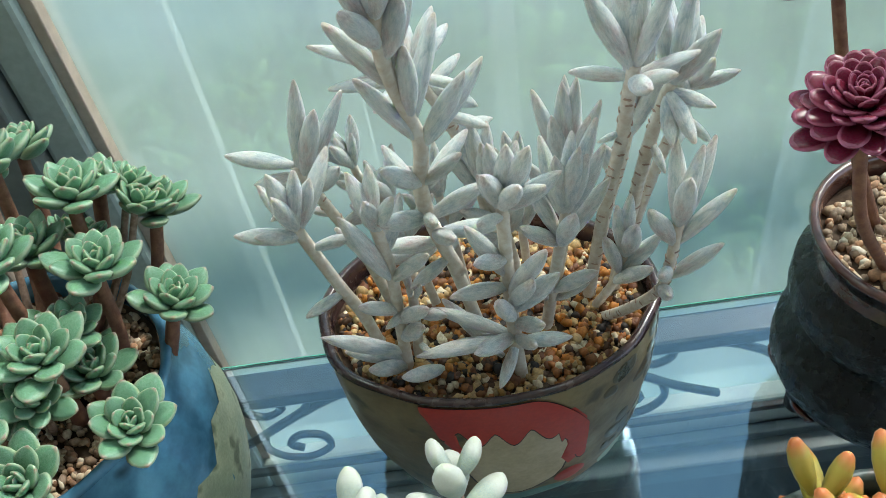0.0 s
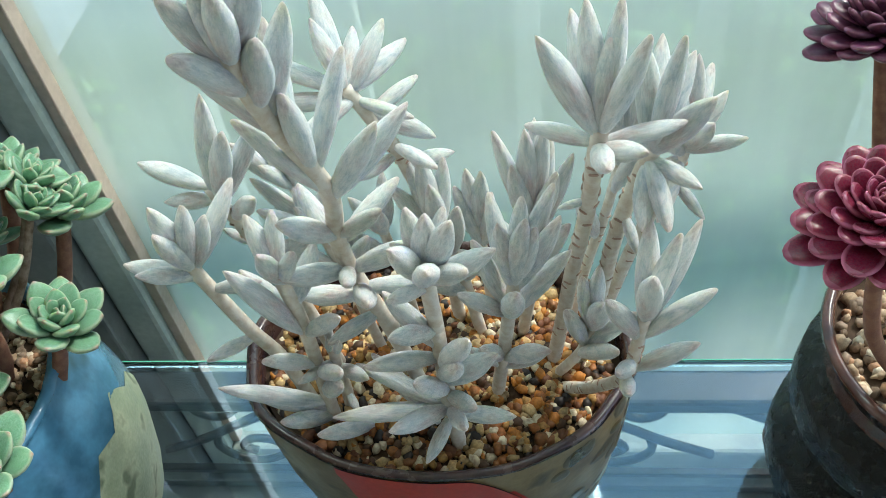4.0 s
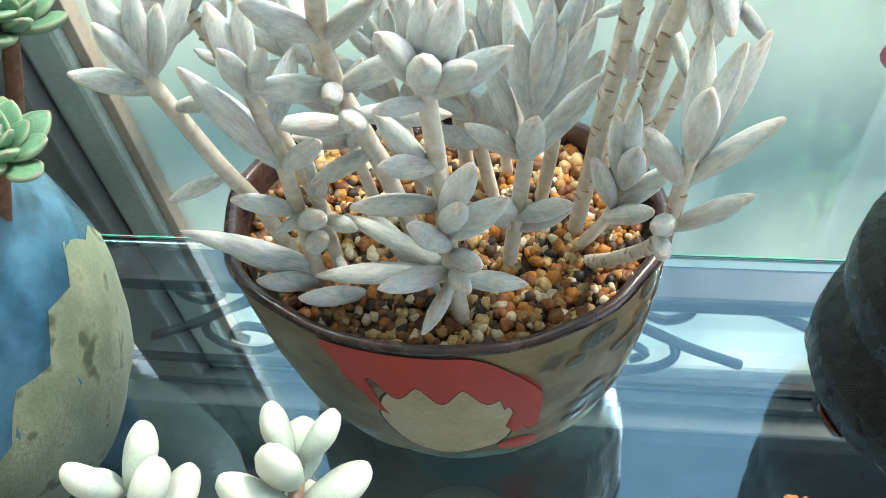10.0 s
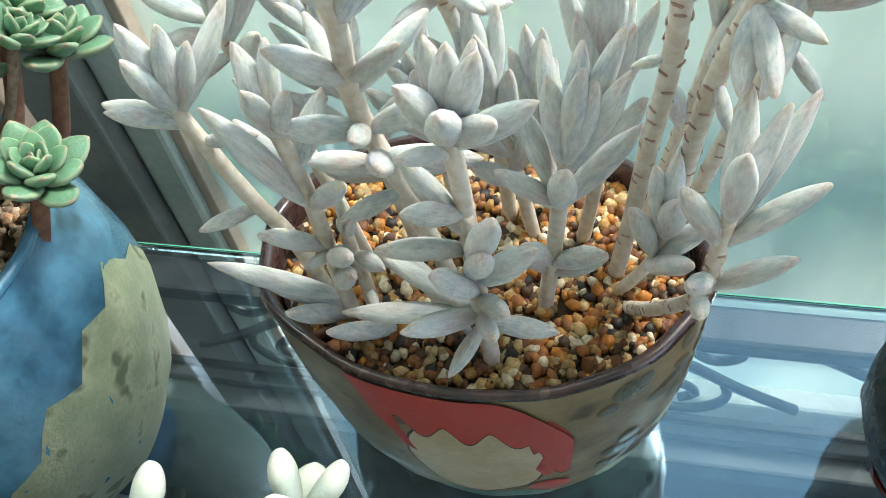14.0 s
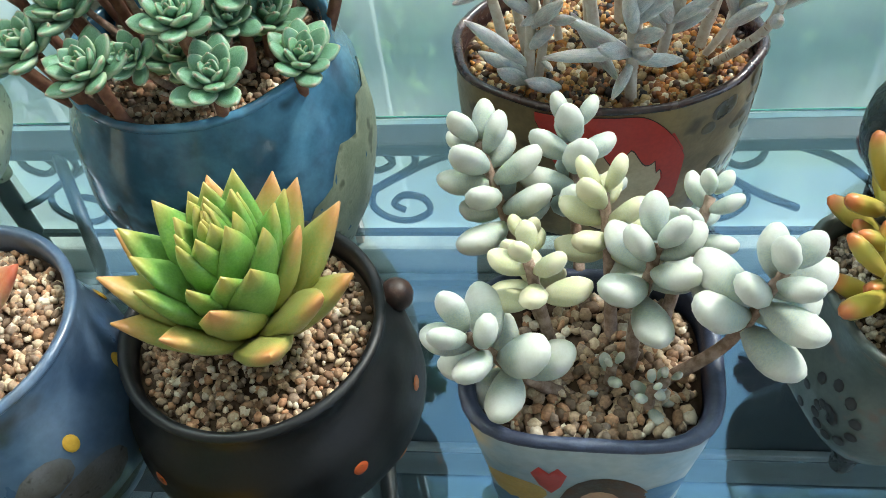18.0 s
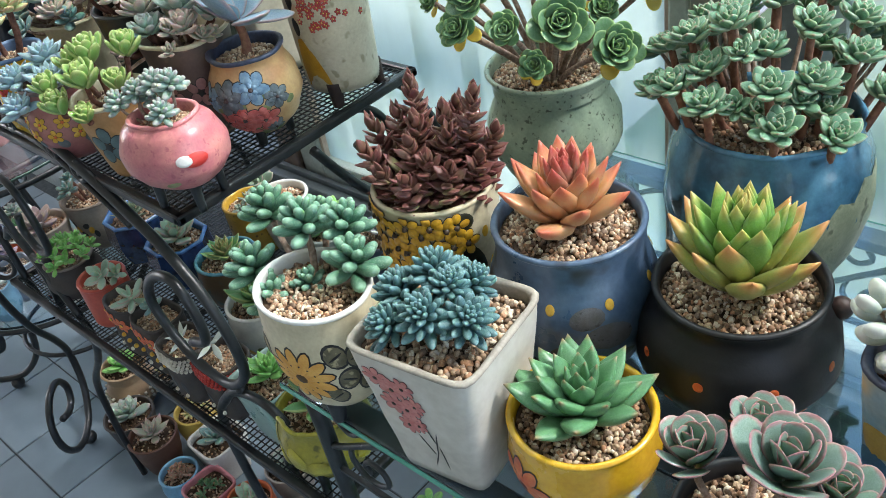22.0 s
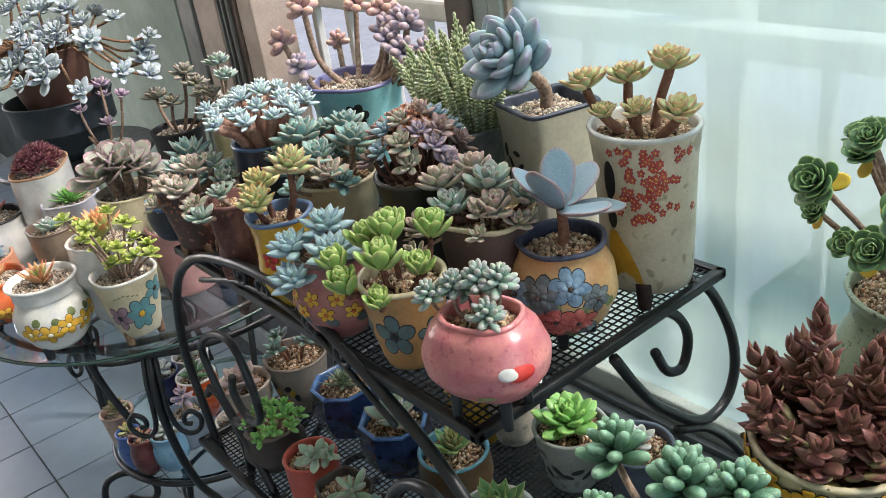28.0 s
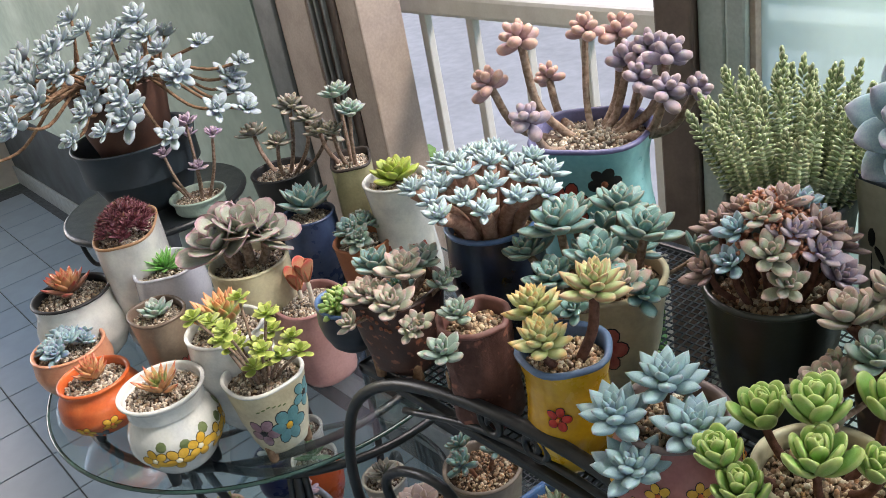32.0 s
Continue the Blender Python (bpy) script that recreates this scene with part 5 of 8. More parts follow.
# the far left shoot
felt_stem(p1, [(-0.040, 0.315, S0), (-0.052, 0.318, 0.78), (-0.066, 0.318, 0.825), (-0.073, 0.318, 0.848)], 0.0032,
          [(0.98, (-0.110, 0.337, 0.846)), (0.95, (-0.061, 0.316, 0.896)), (0.9, (-0.055, 0.312, 0.884), 1.15), (0.85, (-0.045, 0.326, 0.882)), (0.9, (-0.096, 0.322, 0.836)), (0.7, (-0.050, 0.308, 0.852)), (0.75, (-0.090, 0.305, 0.828)), (0.5, (-0.035, 0.312, 0.822)), (0.55, (-0.078, 0.325, 0.815))], scars=(0.5, 0.9))
# the left front shoots
felt_stem(p1, [(-0.050, 0.293, S0), (-0.056, 0.290, 0.765), (-0.062, 0.284, 0.797), (-0.070, 0.281, 0.833), (-0.072, 0.280, 0.845)], 0.0034,
          [(0.97, (-0.077, 0.279, 0.879)), (0.95, (-0.067, 0.281, 0.877)), (0.92, (-0.076, 0.271, 0.870)), (0.82, (-0.087, 0.268, 0.853), 1.1), (0.80, (-0.102, 0.285, 0.841)), (0.9, (-0.051, 0.298, 0.872), 1.1), (0.9, (-0.060, 0.285, 0.868)), (0.45, (-0.080, 0.272, 0.793), 1.3),
           (0.7, (-0.047, 0.279, 0.835)), (0.86, (-0.085, 0.292, 0.862))])
felt_stem(p1, [(-0.040, 0.286, S0), (-0.038, 0.282, 0.76), (-0.035, 0.276, 0.812), (-0.037, 0.274, 0.846)], 0.0034,
          [(0.62, (-0.050, 0.260, 0.866), 1.1), (0.97, (-0.043, 0.280, 0.872)), (0.98, (-0.034, 0.283, 0.872)), (0.95, (-0.038, 0.266, 0.868)), (0.92, (-0.027, 0.268, 0.866)), (0.6, (-0.016, 0.266, 0.832)), (0.65, (-0.055, 0.284, 0.838)), (0.4, (-0.020, 0.262, 0.800)), (0.45, (-0.052, 0.266, 0.803)),
           (0.16, (-0.072, 0.259, 0.790), 0.9), (0.10, (-0.068, 0.274, 0.756)), (0.06, (-0.056, 0.265, 0.750), 1.2), (0.30, (-0.026, 0.268, 0.778), 1.1), (0.75, (-0.024, 0.286, 0.850))])
felt_stem(p1, [(-0.034, 0.294, S0), (-0.031, 0.288, 0.748), (-0.029, 0.282, 0.775), (-0.028, 0.280, 0.788)], 0.0030, [(0.2, (-0.025, 0.279, 0.739), 1.4), (0.6, (-0.012, 0.270, 0.780)), (0.7, (-0.044, 0.270, 0.778), 1.2)], 3, 0.016)
# the middle front shoot
felt_stem(p1, [(0.021, 0.272, S0), (0.019, 0.272, 0.765), (0.019, 0.272, 0.807), (0.019, 0.268, 0.845), (0.020, 0.264, 0.858)], 0.0036,
          [(0.95, (0.023, 0.261, 0.889), 1.1), (0.85, (0.009, 0.263, 0.875), 1.1), (0.85, (0.024, 0.243, 0.886), 1.15), (0.85, (0.036, 0.251, 0.877), 1.1), (0.8, (0.044, 0.263, 0.870), 1.0), (0.92, (0.013, 0.252, 0.884), 1.1), (0.95, (0.031, 0.257, 0.890), 1.1), (0.9, (0.016, 0.270, 0.886)),
           (0.9, (0.029, 0.272, 0.882)), (0.74, (0.007, 0.253, 0.858), 1.15), (0.55, (0.003, 0.255, 0.830), 1.2), (0.40, (-0.009, 0.260, 0.808), 1.1)])
felt_stem(p1, [(0.020, 0.272, 0.745), (0.019, 0.272, 0.775), (0.019, 0.271, 0.815)], 0.0037,
          [(0.7, (0.034, 0.246, 0.846), 1.2), (0.5, (0.041, 0.264, 0.807), 1.2), (0.6, (0.029, 0.249, 0.820), 1.2), (0.45, (0.011, 0.247, 0.812), 1.2), (0.2, (-0.003, 0.246, 0.780), 1.05), (0.05, (0.009, 0.254, 0.736), 1.1), (0.1, (0.048, 0.268, 0.753), 1.0), (0.15, (-0.031, 0.263, 0.762), 0.95),
           (0.2, (-0.020, 0.282, 0.776)), (0.2, (0.027, 0.251, 0.770), 1.3), (0.35, (0.034, 0.256, 0.782), 1.3), (0.85, (0.002, 0.270, 0.842))])
# the right front shoot and those behind it
felt_stem(p1, [(0.038, 0.300, S0), (0.043, 0.295, 0.765), (0.047, 0.288, 0.805), (0.050, 0.285, 0.830)], 0.0034,
          [(0.85, (0.039, 0.302, 0.858), 1.1), (0.95, (0.052, 0.290, 0.869)), (0.9, (0.053, 0.277, 0.869), 1.1), (0.95, (0.063, 0.293, 0.872)), (0.85, (0.067, 0.284, 0.862)), (0.9, (0.044, 0.281, 0.862)), (0.92, (0.059, 0.279, 0.864)), (0.6, (0.027, 0.284, 0.822)), (0.65, (0.032, 0.296, 0.838)), (0.6, (0.070, 0.292, 0.836)),
           (0.6, (0.050, 0.268, 0.838), 1.1), (0.3, (0.062, 0.280, 0.788)), (0.3, (0.033, 0.282, 0.786)), (0.2, (0.064, 0.292, 0.768), 1.1), (0.22, (0.026, 0.292, 0.772))])
felt_stem(p1, [(0.050, 0.335, S0), (0.056, 0.332, 0.77), (0.056, 0.328, 0.812)], 0.0032,
          [(0.9, (0.043, 0.332, 0.862), 1.1), (0.97, (0.054, 0.322, 0.872), 1.1), (0.97, (0.061, 0.325, 0.871), 1.1), (0.85, (0.072, 0.325, 0.856)), (0.9, (0.067, 0.316, 0.852)), (0.88, (0.048, 0.318, 0.854), 1.1), (0.9, (0.058, 0.337, 0.864)), (0.85, (0.066, 0.340, 0.850)), (0.6, (0.036, 0.328, 0.820)), (0.6, (0.073, 0.318, 0.822)), (0.5, (0.052, 0.305, 0.815))])
felt_stem(p1, [(0.030, 0.335, S0), (0.022, 0.337, 0.77), (0.013, 0.337, 0.800)], 0.0032,
          [(0.95, (0.010, 0.336, 0.847), 1.15), (0.9, (0.021, 0.343, 0.838), 1.1), (0.9, (0.003, 0.341, 0.838)), (0.85, (-0.003, 0.335, 0.830)), (0.85, (0.016, 0.323, 0.840)), (0.7, (0.026, 0.330, 0.822), 1.1), (0.4, (0.034, 0.328, 0.796)), (0.5, (0.000, 0.326, 0.798), 1.1), (0.3, (0.008, 0.325, 0.776), 1.1)])
felt_stem(p1, [(0.035, 0.350, S0), (0.032, 0.348, 0.785)], 0.0028, [(0.95, (0.028, 0.346, 0.826)), (0.95, (0.034, 0.345, 0.828)), (0.85, (0.021, 0.345, 0.817)), (0.85, (0.040, 0.345, 0.814)), (0.5, (0.045, 0.342, 0.79)), (0.5, (0.022, 0.335, 0.785))])
# three tall bare-stemmed shoots
felt_stem(p1, [(0.065, 0.319, S0 - 0.002), (0.070, 0.318, 0.76), (0.073, 0.312, 0.80), (0.077, 0.300, 0.85), (0.078, 0.292, 0.885), (0.079, 0.290, 0.898)], 0.0036,
          [(0.98, (0.073, 0.303, 0.938), 1.1), (0.96, (0.089, 0.326, 0.916), 0.9), (0.94, (0.058, 0.291, 0.935), 1.05), (0.94, (0.093, 0.288, 0.934), 1.05), (0.98, (0.080, 0.298, 0.928)), (0.88, (0.055, 0.304, 0.890), 1.05), (0.86, (0.107, 0.293, 0.896), 0.9), (0.83, (0.093, 0.274, 0.901), 1.1), (0.83, (0.079, 0.268, 0.902), 1.3),
           (0.96, (0.086, 0.303, 0.938)), (0.95, (0.069, 0.316, 0.926)), (0.62, (0.066, 0.298, 0.852), 1.2)], scars=(0.02, 0.82))
felt_stem(p1, [(0.080, 0.322, S0), (0.086, 0.312, 0.79), (0.089, 0.300, 0.842), (0.096, 0.303, 0.868), (0.099, 0.303, 0.876)], 0.0035,
          [(0.98, (0.103, 0.330, 0.905)), (0.98, (0.103, 0.303, 0.924), 1.05), (0.9, (0.117, 0.300, 0.902), 1.1), (0.95, (0.110, 0.316, 0.908)), (0.95, (0.094, 0.312, 0.914)), (0.85, (0.114, 0.288, 0.872), 1.1), (0.8, (0.094, 0.278, 0.862), 1.1), (0.82, (0.104, 0.276, 0.864), 1.3), (0.55, (0.096, 0.290, 0.836), 1.5)], scars=(0.02, 0.78))
felt_stem(p1, [(0.086, 0.335, S0), (0.098, 0.330, 0.785), (0.108, 0.328, 0.825), (0.114, 0.328, 0.846), (0.115, 0.329, 0.853)], 0.0032,
          [(0.97, (0.128, 0.354, 0.872)), (0.92, (0.137, 0.325, 0.861), 1.05), (0.95, (0.129, 0.336, 0.874)), (0.97, (0.118, 0.341, 0.888)), (0.95, (0.110, 0.336, 0.884)), (0.93, (0.122, 0.317, 0.876), 1.1), (0.85, (0.104, 0.318, 0.868)), (0.8, (0.106, 0.308, 0.832), 1.1), (0.62, (0.124, 0.312, 0.830), 0.8), (0.82, (0.098, 0.322, 0.840))], scars=(0.05, 0.8))
felt_stem(p1, [(0.074, 0.342, S0), (0.082, 0.342, 0.77), (0.088, 0.340, 0.803), (0.094, 0.338, 0.85)], 0.0027, [(0.95, (0.094, 0.340, 0.888)), (0.95, (0.102, 0.346, 0.882)), (0.9, (0.087, 0.334, 0.884)), (0.8, (0.104, 0.330, 0.862)), (0.5, (0.076, 0.332, 0.822), 0.9)], scars=(0.1, 0.75))
# the low shoot that hangs over the rim, and its neighbour
felt_stem(p1, [(0.070, 0.304, S0 + 0.001), (0.082, 0.290, 0.742), (0.094, 0.279, 0.768), (0.096, 0.272, 0.800), (0.097, 0.270, 0.822)], 0.0030,
          [(0.95, (0.099, 0.287, 0.858), 1.1), (0.93, (0.117, 0.288, 0.855)), (1.0, (0.097, 0.259, 0.862), 1.15), (0.85, (0.120, 0.271, 0.840)), (0.85, (0.083, 0.269, 0.837), 1.1), (0.60, (0.121, 0.272, 0.802), 0.9), (0.62, (0.089, 0.258, 0.802), 1.4), (0.95, (0.106, 0.279, 0.860)), (0.52, (0.095, 0.262, 0.782), 1.8)], scars=(0.05, 0.85), taper=0.85)
felt_stem(p1, [(0.067, 0.311, S0 + 0.002), (0.077, 0.306, 0.746), (0.083, 0.304, 0.772)], 0.0027, [(0.95, (0.082, 0.303, 0.814)), (0.9, (0.085, 0.294, 0.802), 1.2), (0.9, (0.075, 0.302, 0.808)), (0.6, (0.098, 0.297, 0.790)), (0.5, (0.092, 0.288, 0.776), 1.2), (0.7, (0.071, 0.297, 0.792), 1.1)])
# short shoots that fill the middle
felt_stem(p1, [(-0.020, 0.325, S0), (-0.028, 0.325, 0.775), (-0.034, 0.322, 0.815)], 0.0028, [(0.6, (-0.052, 0.312, 0.825)), (0.6, (-0.012, 0.315, 0.822)), (0.4, (-0.04, 0.300, 0.798)), (0.4, (-0.012, 0.305, 0.795))], 6, 0.030)
felt_stem(p1, [(-0.002, 0.335, S0), (-0.006, 0.336, 0.77), (-0.010, 0.333, 0.805)], 0.0028, [(0.6, (-0.028, 0.325, 0.815)), (0.6, (0.012, 0.325, 0.812)), (0.4, (-0.01, 0.310, 0.79))], 6, 0.028)
felt_stem(p1, [(-0.032, 0.350, S0), (-0.045, 0.352, 0.78), (-0.052, 0.350, 0.818)], 0.0028, [(0.6, (-0.070, 0.348, 0.822)), (0.6, (-0.036, 0.335, 0.825))], 6, 0.030)
for b, q in (((-0.02, 0.282, S0 + 0.004), (-0.040, 0.262, 0.744)), ((0.012, 0.276, S0 + 0.016), (-0.014, 0.290, 0.772))):
    felt_leaf(t1, local(p1, b), local(p1, q), 1.1)

# mint echeveria in the blue and grey-green belly pot
M_BLUEGLAZE = plain("teal_blue_glaze", "34607a", "5a94b4", 0.22, 22, 0.45, 0.6, spot="24424c", spot_scale=30)
M_MOSS = plain("mossy_grey_glaze", "7f8a70", "9ca086", 0.5, 60, 1.0, 0.1, spot="5e6650", spot_scale=60)
t2, p2 = potted("many-headed mint echeveria in a blue and mossy grey belly pot", (-0.224, 0.258, 0.782), 0.0755, TAB, "belly", M_BLUEGLAZE, GRIT_PALE, 10, None, feet=3, foot_h=0.014, foot_mat=M_MOSS, seed=5, dents=0.002, sides=48)
p2.skirt("mossy_glaze", lambda a: 0.24 + 0.05 * math.sin(a * 0.09) + 0.03 * math.sin(a * 0.31) + 0.58 * math.exp(-((a + 10) / 52) ** 2), M_MOSS, t2)
H2 = [(-0.153, 0.332, 0.818), (-0.141, 0.278, 0.805), (-0.154, 0.217, 0.796), (-0.188, 0.187, 0.810), (-0.248, 0.187, 0.817), (-0.203, 0.202, 0.834), (-0.281, 0.199, 0.822), (-0.183, 0.234, 0.830), (-0.223, 0.238, 0.848), (-0.274, 0.277, 0.852), (-0.237, 0.285, 0.868),
      (-0.165, 0.276, 0.836), (-0.307, 0.215, 0.806), (-0.262, 0.345, 0.850), (-0.197, 0.262, 0.862), (-0.252, 0.236, 0.866), (-0.216, 0.330, 0.862), (-0.180, 0.315, 0.848), (-0.305, 0.300, 0.836), (-0.318, 0.256, 0.826), (-0.225, 0.372, 0.835), (-0.290, 0.240, 0.846), (-0.185, 0.350, 0.822),
      (-0.300, 0.340, 0.812), (-0.216, 0.216, 0.800), (-0.178, 0.250, 0.796), (-0.262, 0.216, 0.832), (-0.205, 0.300, 0.830)]
grow(p2, [(h, 0.0245) for h in H2], "spoon", L_ECHE, STEM_RED, 0.0040, split=True, seed=4, sag=0.024, spread=0.30, n=21, inner=78, outer=10, height=0.28, fat=1.1)
pups(p2, [(h, 0.026) for h in H2[5::2]], "spoon", L_ECHE, 0.72, 14, n=17, inner=78, outer=10, height=0.28, fat=1.1)

# dark ringed pot with crimson rosettes
M_BLACKGLAZE = plain("black_oil_glaze", "060607", "0d0b0c", 0.27, 130, 2.6, 0.0)
t3, p3 = potted("crimson aeonium heads in a black glazed ringed pot", (0.247, 0.305, 0.752), 0.062, TAB, "ring", M_BLACKGLAZE, GRIT_PALE, 0, plain("brown_rim", "4a2c26", "5a3a30", 0.2, 60, 0.1, 0.5), gsize=0.0048, seed=6, feet=3, foot_h=0.010)
grow(p3, [((0.166, 0.266, 0.874), 0.0290, L_CRIM, 5.0), ((0.182, 0.343, 0.889), 0.026, L_PLUM, 4.0), ((0.206, 0.282, 0.890), 0.026, L_PLUM, 3.0), ((0.262, 0.330, 0.880), 0.028, L_PLUM, 3.0)], "cup", L_CRIM, STEM_RED, 0.0036, split=True, seed=9, n=76, inner=88, outer=-6, height=0.38, grow=0.22, fat=0.82)
for a, k in ((200, 0.10), (160, 0.12)):
    p3.patch("red_ear", p3.oval(a, k, 9, 0.07), plain("dark_red_glaze", "5a1c18", "7a3a24", 0.25, 60, 0.1, 0.4), t3, 0.004)

# black pot with orange dots
M_MATTBLACK = plain("matt_black_clay", "0e1013", "171a1e", 0.5, 40, 0.2)
M_DOT = plain("orange_dot", "c4552a", "d8783c", 0.5, 90, 0.3, spot="5a2c1c", spot_scale=180)
t4, p4 = potted("amber-tipped green agavoides in a black clay pot with orange dots", (-0.174, 0.106, 0.725), 0.066, TAB, "round", M_MATTBLACK, GRIT_PALE, 0, None, feet=3, foot_h=0.012, seed=7, sides=48)
for i in range(9):
    a = -165 + i * 40
    p4.patch("orange_dot", p4.oval(a, 0.62, 3.1, 0.037), M_DOT, t4, 0.0009)
    p4.patch("orange_dot", p4.oval(a + 20, 0.36, 3.1, 0.035), M_DOT, t4, 0.0009)
solo(p4, 0.080, "agave", L_GREEN, 3, 48, 0.002, L_ORANGE, 0.70, inner=84, outer=34, height=0.46, grow=0.66, fat=0.92, power=1.15)
for a, k in ((28, 0.80),):
    q = p4.at(radians(a), k, 0.004)
    bm = bmesh.new()
    bmesh.ops.create_uvsphere(bm, u_segments=14, v_segments=8, radius=0.0095)
    o = part("knob", bm, plain("brown_knob", "4a342c", "2c2422", 0.4, 120, 0.5), t4)
    o.location = q

# blue pot with yellow dots
M_BLUEPOT = plain("grey_blue_glaze", "3e546e", "586c82", 0.32, 26, 0.35, 0.3, spot="3a3c40", spot_scale=22)
M_YDOT = plain("yellow_dot", "c99a2c", "d8ac44", 0.5, 80, 0.2)
t6, p6 = potted("rust-red agavoides in a grey-blue glazed pot with yellow dots", (-0.312, 0.078, 0.755), 0.064, TAB, "jar", M_BLUEPOT, GRIT_PALE, 20, None, feet=3, foot_h=0.012, seed=8, sides=48)
for i in range(9):
    p6.patch("yellow_dot", p6.oval(-170 + i * 40, 0.72, 3.2, 0.034), M_YDOT, t6, 0.0009)
    p6.patch("yellow_dot", p6.oval(-150 + i * 40, 0.42, 3.2, 0.036), M_YDOT, t6, 0.0009)
for dx, dz, rx, rz, ro in ((-46, 0.66, 12, 0.07, 10), (-32, 0.52, 16, 0.09, -8), (-60, 0.44, 12, 0.05, 14), (-24, 0.30, 14, 0.07, 0), (-90, 0.26, 18, 0.06, 6), (-120, 0.36, 10, 0.05, 20)):
    p6.patch("kiln_mark", p6.oval(dx - 20, dz, rx, rz, 12, ro), plain("kiln_mark", "4a4844", "5c5c60", 0.6, 60, 0.8, spot="2e2c2a", spot_scale=140), t6, 0.0005)
solo(p6, 0.069, "agave", L_RED, 5, 38, 0.006, L_RUST, 0.45, inner=86, outer=26, height=0.48, grow=0.45, fat=1.0, power=1.1)

# painted square pot with powdery moonstones
M_PAINTED = plain("hand_painted_sky", "a9b4b4", "7fa0b4", 0.5, 18, 0.3, spot="c9b48a", spot_scale=14)
M_NAVY = plain("navy_speckle_rim", "2c3448", "3c465c", 0.4, 150, 0.4)
t5, p5 = potted("powdery blue moonstone plant in a squared hand-painted pot", (-0.010, 0.078, 0.742), 0.056, TAB, "box", M_PAINTED, GRIT_PALE, -2, M_NAVY, sq=3.6, ab=0.82, wall=0.007, depth=0.008, seed=9, gsize=0.0042, sides=52)
p5.patch("painted_heart", [(-115, 0.80), (-111, 0.86), (-107, 0.81), (-103, 0.86), (-99, 0.80), (-102, 0.70), (-107, 0.63), (-112, 0.70)], M_RED, t5, 0.0008)
M_CURL = plain("brown_paint", "3c281e", "5a3c28", 0.5, 150, 0.3, spot="8f7048", spot_scale=120)
p5.patch("painted_hair", p5.oval(-80, 0.50, 24, 0.30, 20), M_CURL, t5, 0.0006)
p5.patch("painted_face", p5.oval(-82, 0.50, 14, 0.19, 16), plain("skin_paint", "c79a78", "b98c6c", 0.5), t5, 0.0012)
p5.patch("painted_dress", p5.oval(-82, 0.16, 14, 0.13, 14), plain("straw_paint", "b8a878", "a8986a", 0.5), t5, 0.0009)


def paired_head(p, foot, head, pairs, L, mat, seed, lean=0.0):
    """A shoot with plump opposite leaves, each pair turned from the last."""
    rng = random.Random(seed)
    b, q = local(p, foot), local(p, head)
    b.z = p.soil - 0.002
    mid = b.lerp(q, 0.5) + Vector((rng.uniform(-0.006, 0.006), rng.uniform(-0.006, 0.006), -0.006))
    w = spline([b, mid, q], 6)
    v, fc = tube(w, 0.0032, 8, False, 0.75)
    part("stem", pydata("stem", v, fc), STEM_GREY, p.t)
    d = (q - mid).normalized()
    for k in range(pairs):
        f = k / max(1, pairs - 1)
        m = axis_pose(q - d * (0.0072 * (pairs - 1) * (1 - f)) + d * 0.002, d, k * 1.5708 + seed + rng.uniform(-0.25, 0.25))
        for side in (0.0, math.pi):
            leaf = new("leaf", leaf_mesh("plump", mat))
            leaf.parent = p.t
            leaf.matrix_local = m @ leaf_pose(side + rng.uniform(-0.2, 0.2), radians(-6 + 58 * f ** 1.4 + rng.uniform(-8, 8)), 0.0015, 0, L * (1.0 - 0.34 * f ** 2) * rng.uniform(0.9, 1.08), 0, 1.36)


for i, (foot, h, mt, n, L) in enumerate((((-0.03, 0.10), (-0.060, 0.164, 0.791), L_MOON, 7, 0.027), ((-0.01, 0.10), (-0.016, 0.180, 0.783), L_MOON, 6, 0.026), ((0.0, 0.09), (-0.004, 0.128, 0.794), L_MOON_Y, 5, 0.024), ((-0.02, 0.085), (-0.038, 0.122, 0.768), L_MOON_Y, 4, 0.019),
                                         ((-0.015, 0.062), (-0.060, 0.062, 0.781), L_MOON, 6, 0.029), ((0.008, 0.075), (0.016, 0.096, 0.797), L_MOON, 5, 0.029), ((0.022, 0.072), (0.060, 0.076, 0.806), L_MOON, 6, 0.029), ((0.02, 0.09), (0.041, 0.128, 0.791), L_MOON, 5, 0.019), ((-0.02, 0.075), (-0.036, 0.086, 0.800), L_MOON_Y, 4, 0.020))):
    paired_head(p5, (*foot, 0.73), h, n, L, mt, 40 + i)
for fx, fy in ((0.012, 0.060), (0.018, 0.064), (-0.004, 0.070)):
    paired_head(p5, (fx, fy, 0.73), (fx + 0.003, fy - 0.002, 0.750), 3, 0.009, L_MOON, int(fx * 5000) + 70)
# beach scene painted round the pot
for a0, k0, rx, rz, mt in ((-125, 0.62, 16, 0.10, "b89a4c"), (-128, 0.40, 18, 0.14, "3c6c94"), (-122, 0.14, 20, 0.12, "b09468"), (-48, 0.34, 12, 0.12, "b08c58"), (-52, 0.62, 14, 0.10, "4c7ca0")):
    p5.patch("painted_wave", p5.oval(a0, k0, rx, rz, 16, 12), plain("beach_paint_" + mt, mt, mt, 0.5, 60, 0.2), t5, 0.0004)


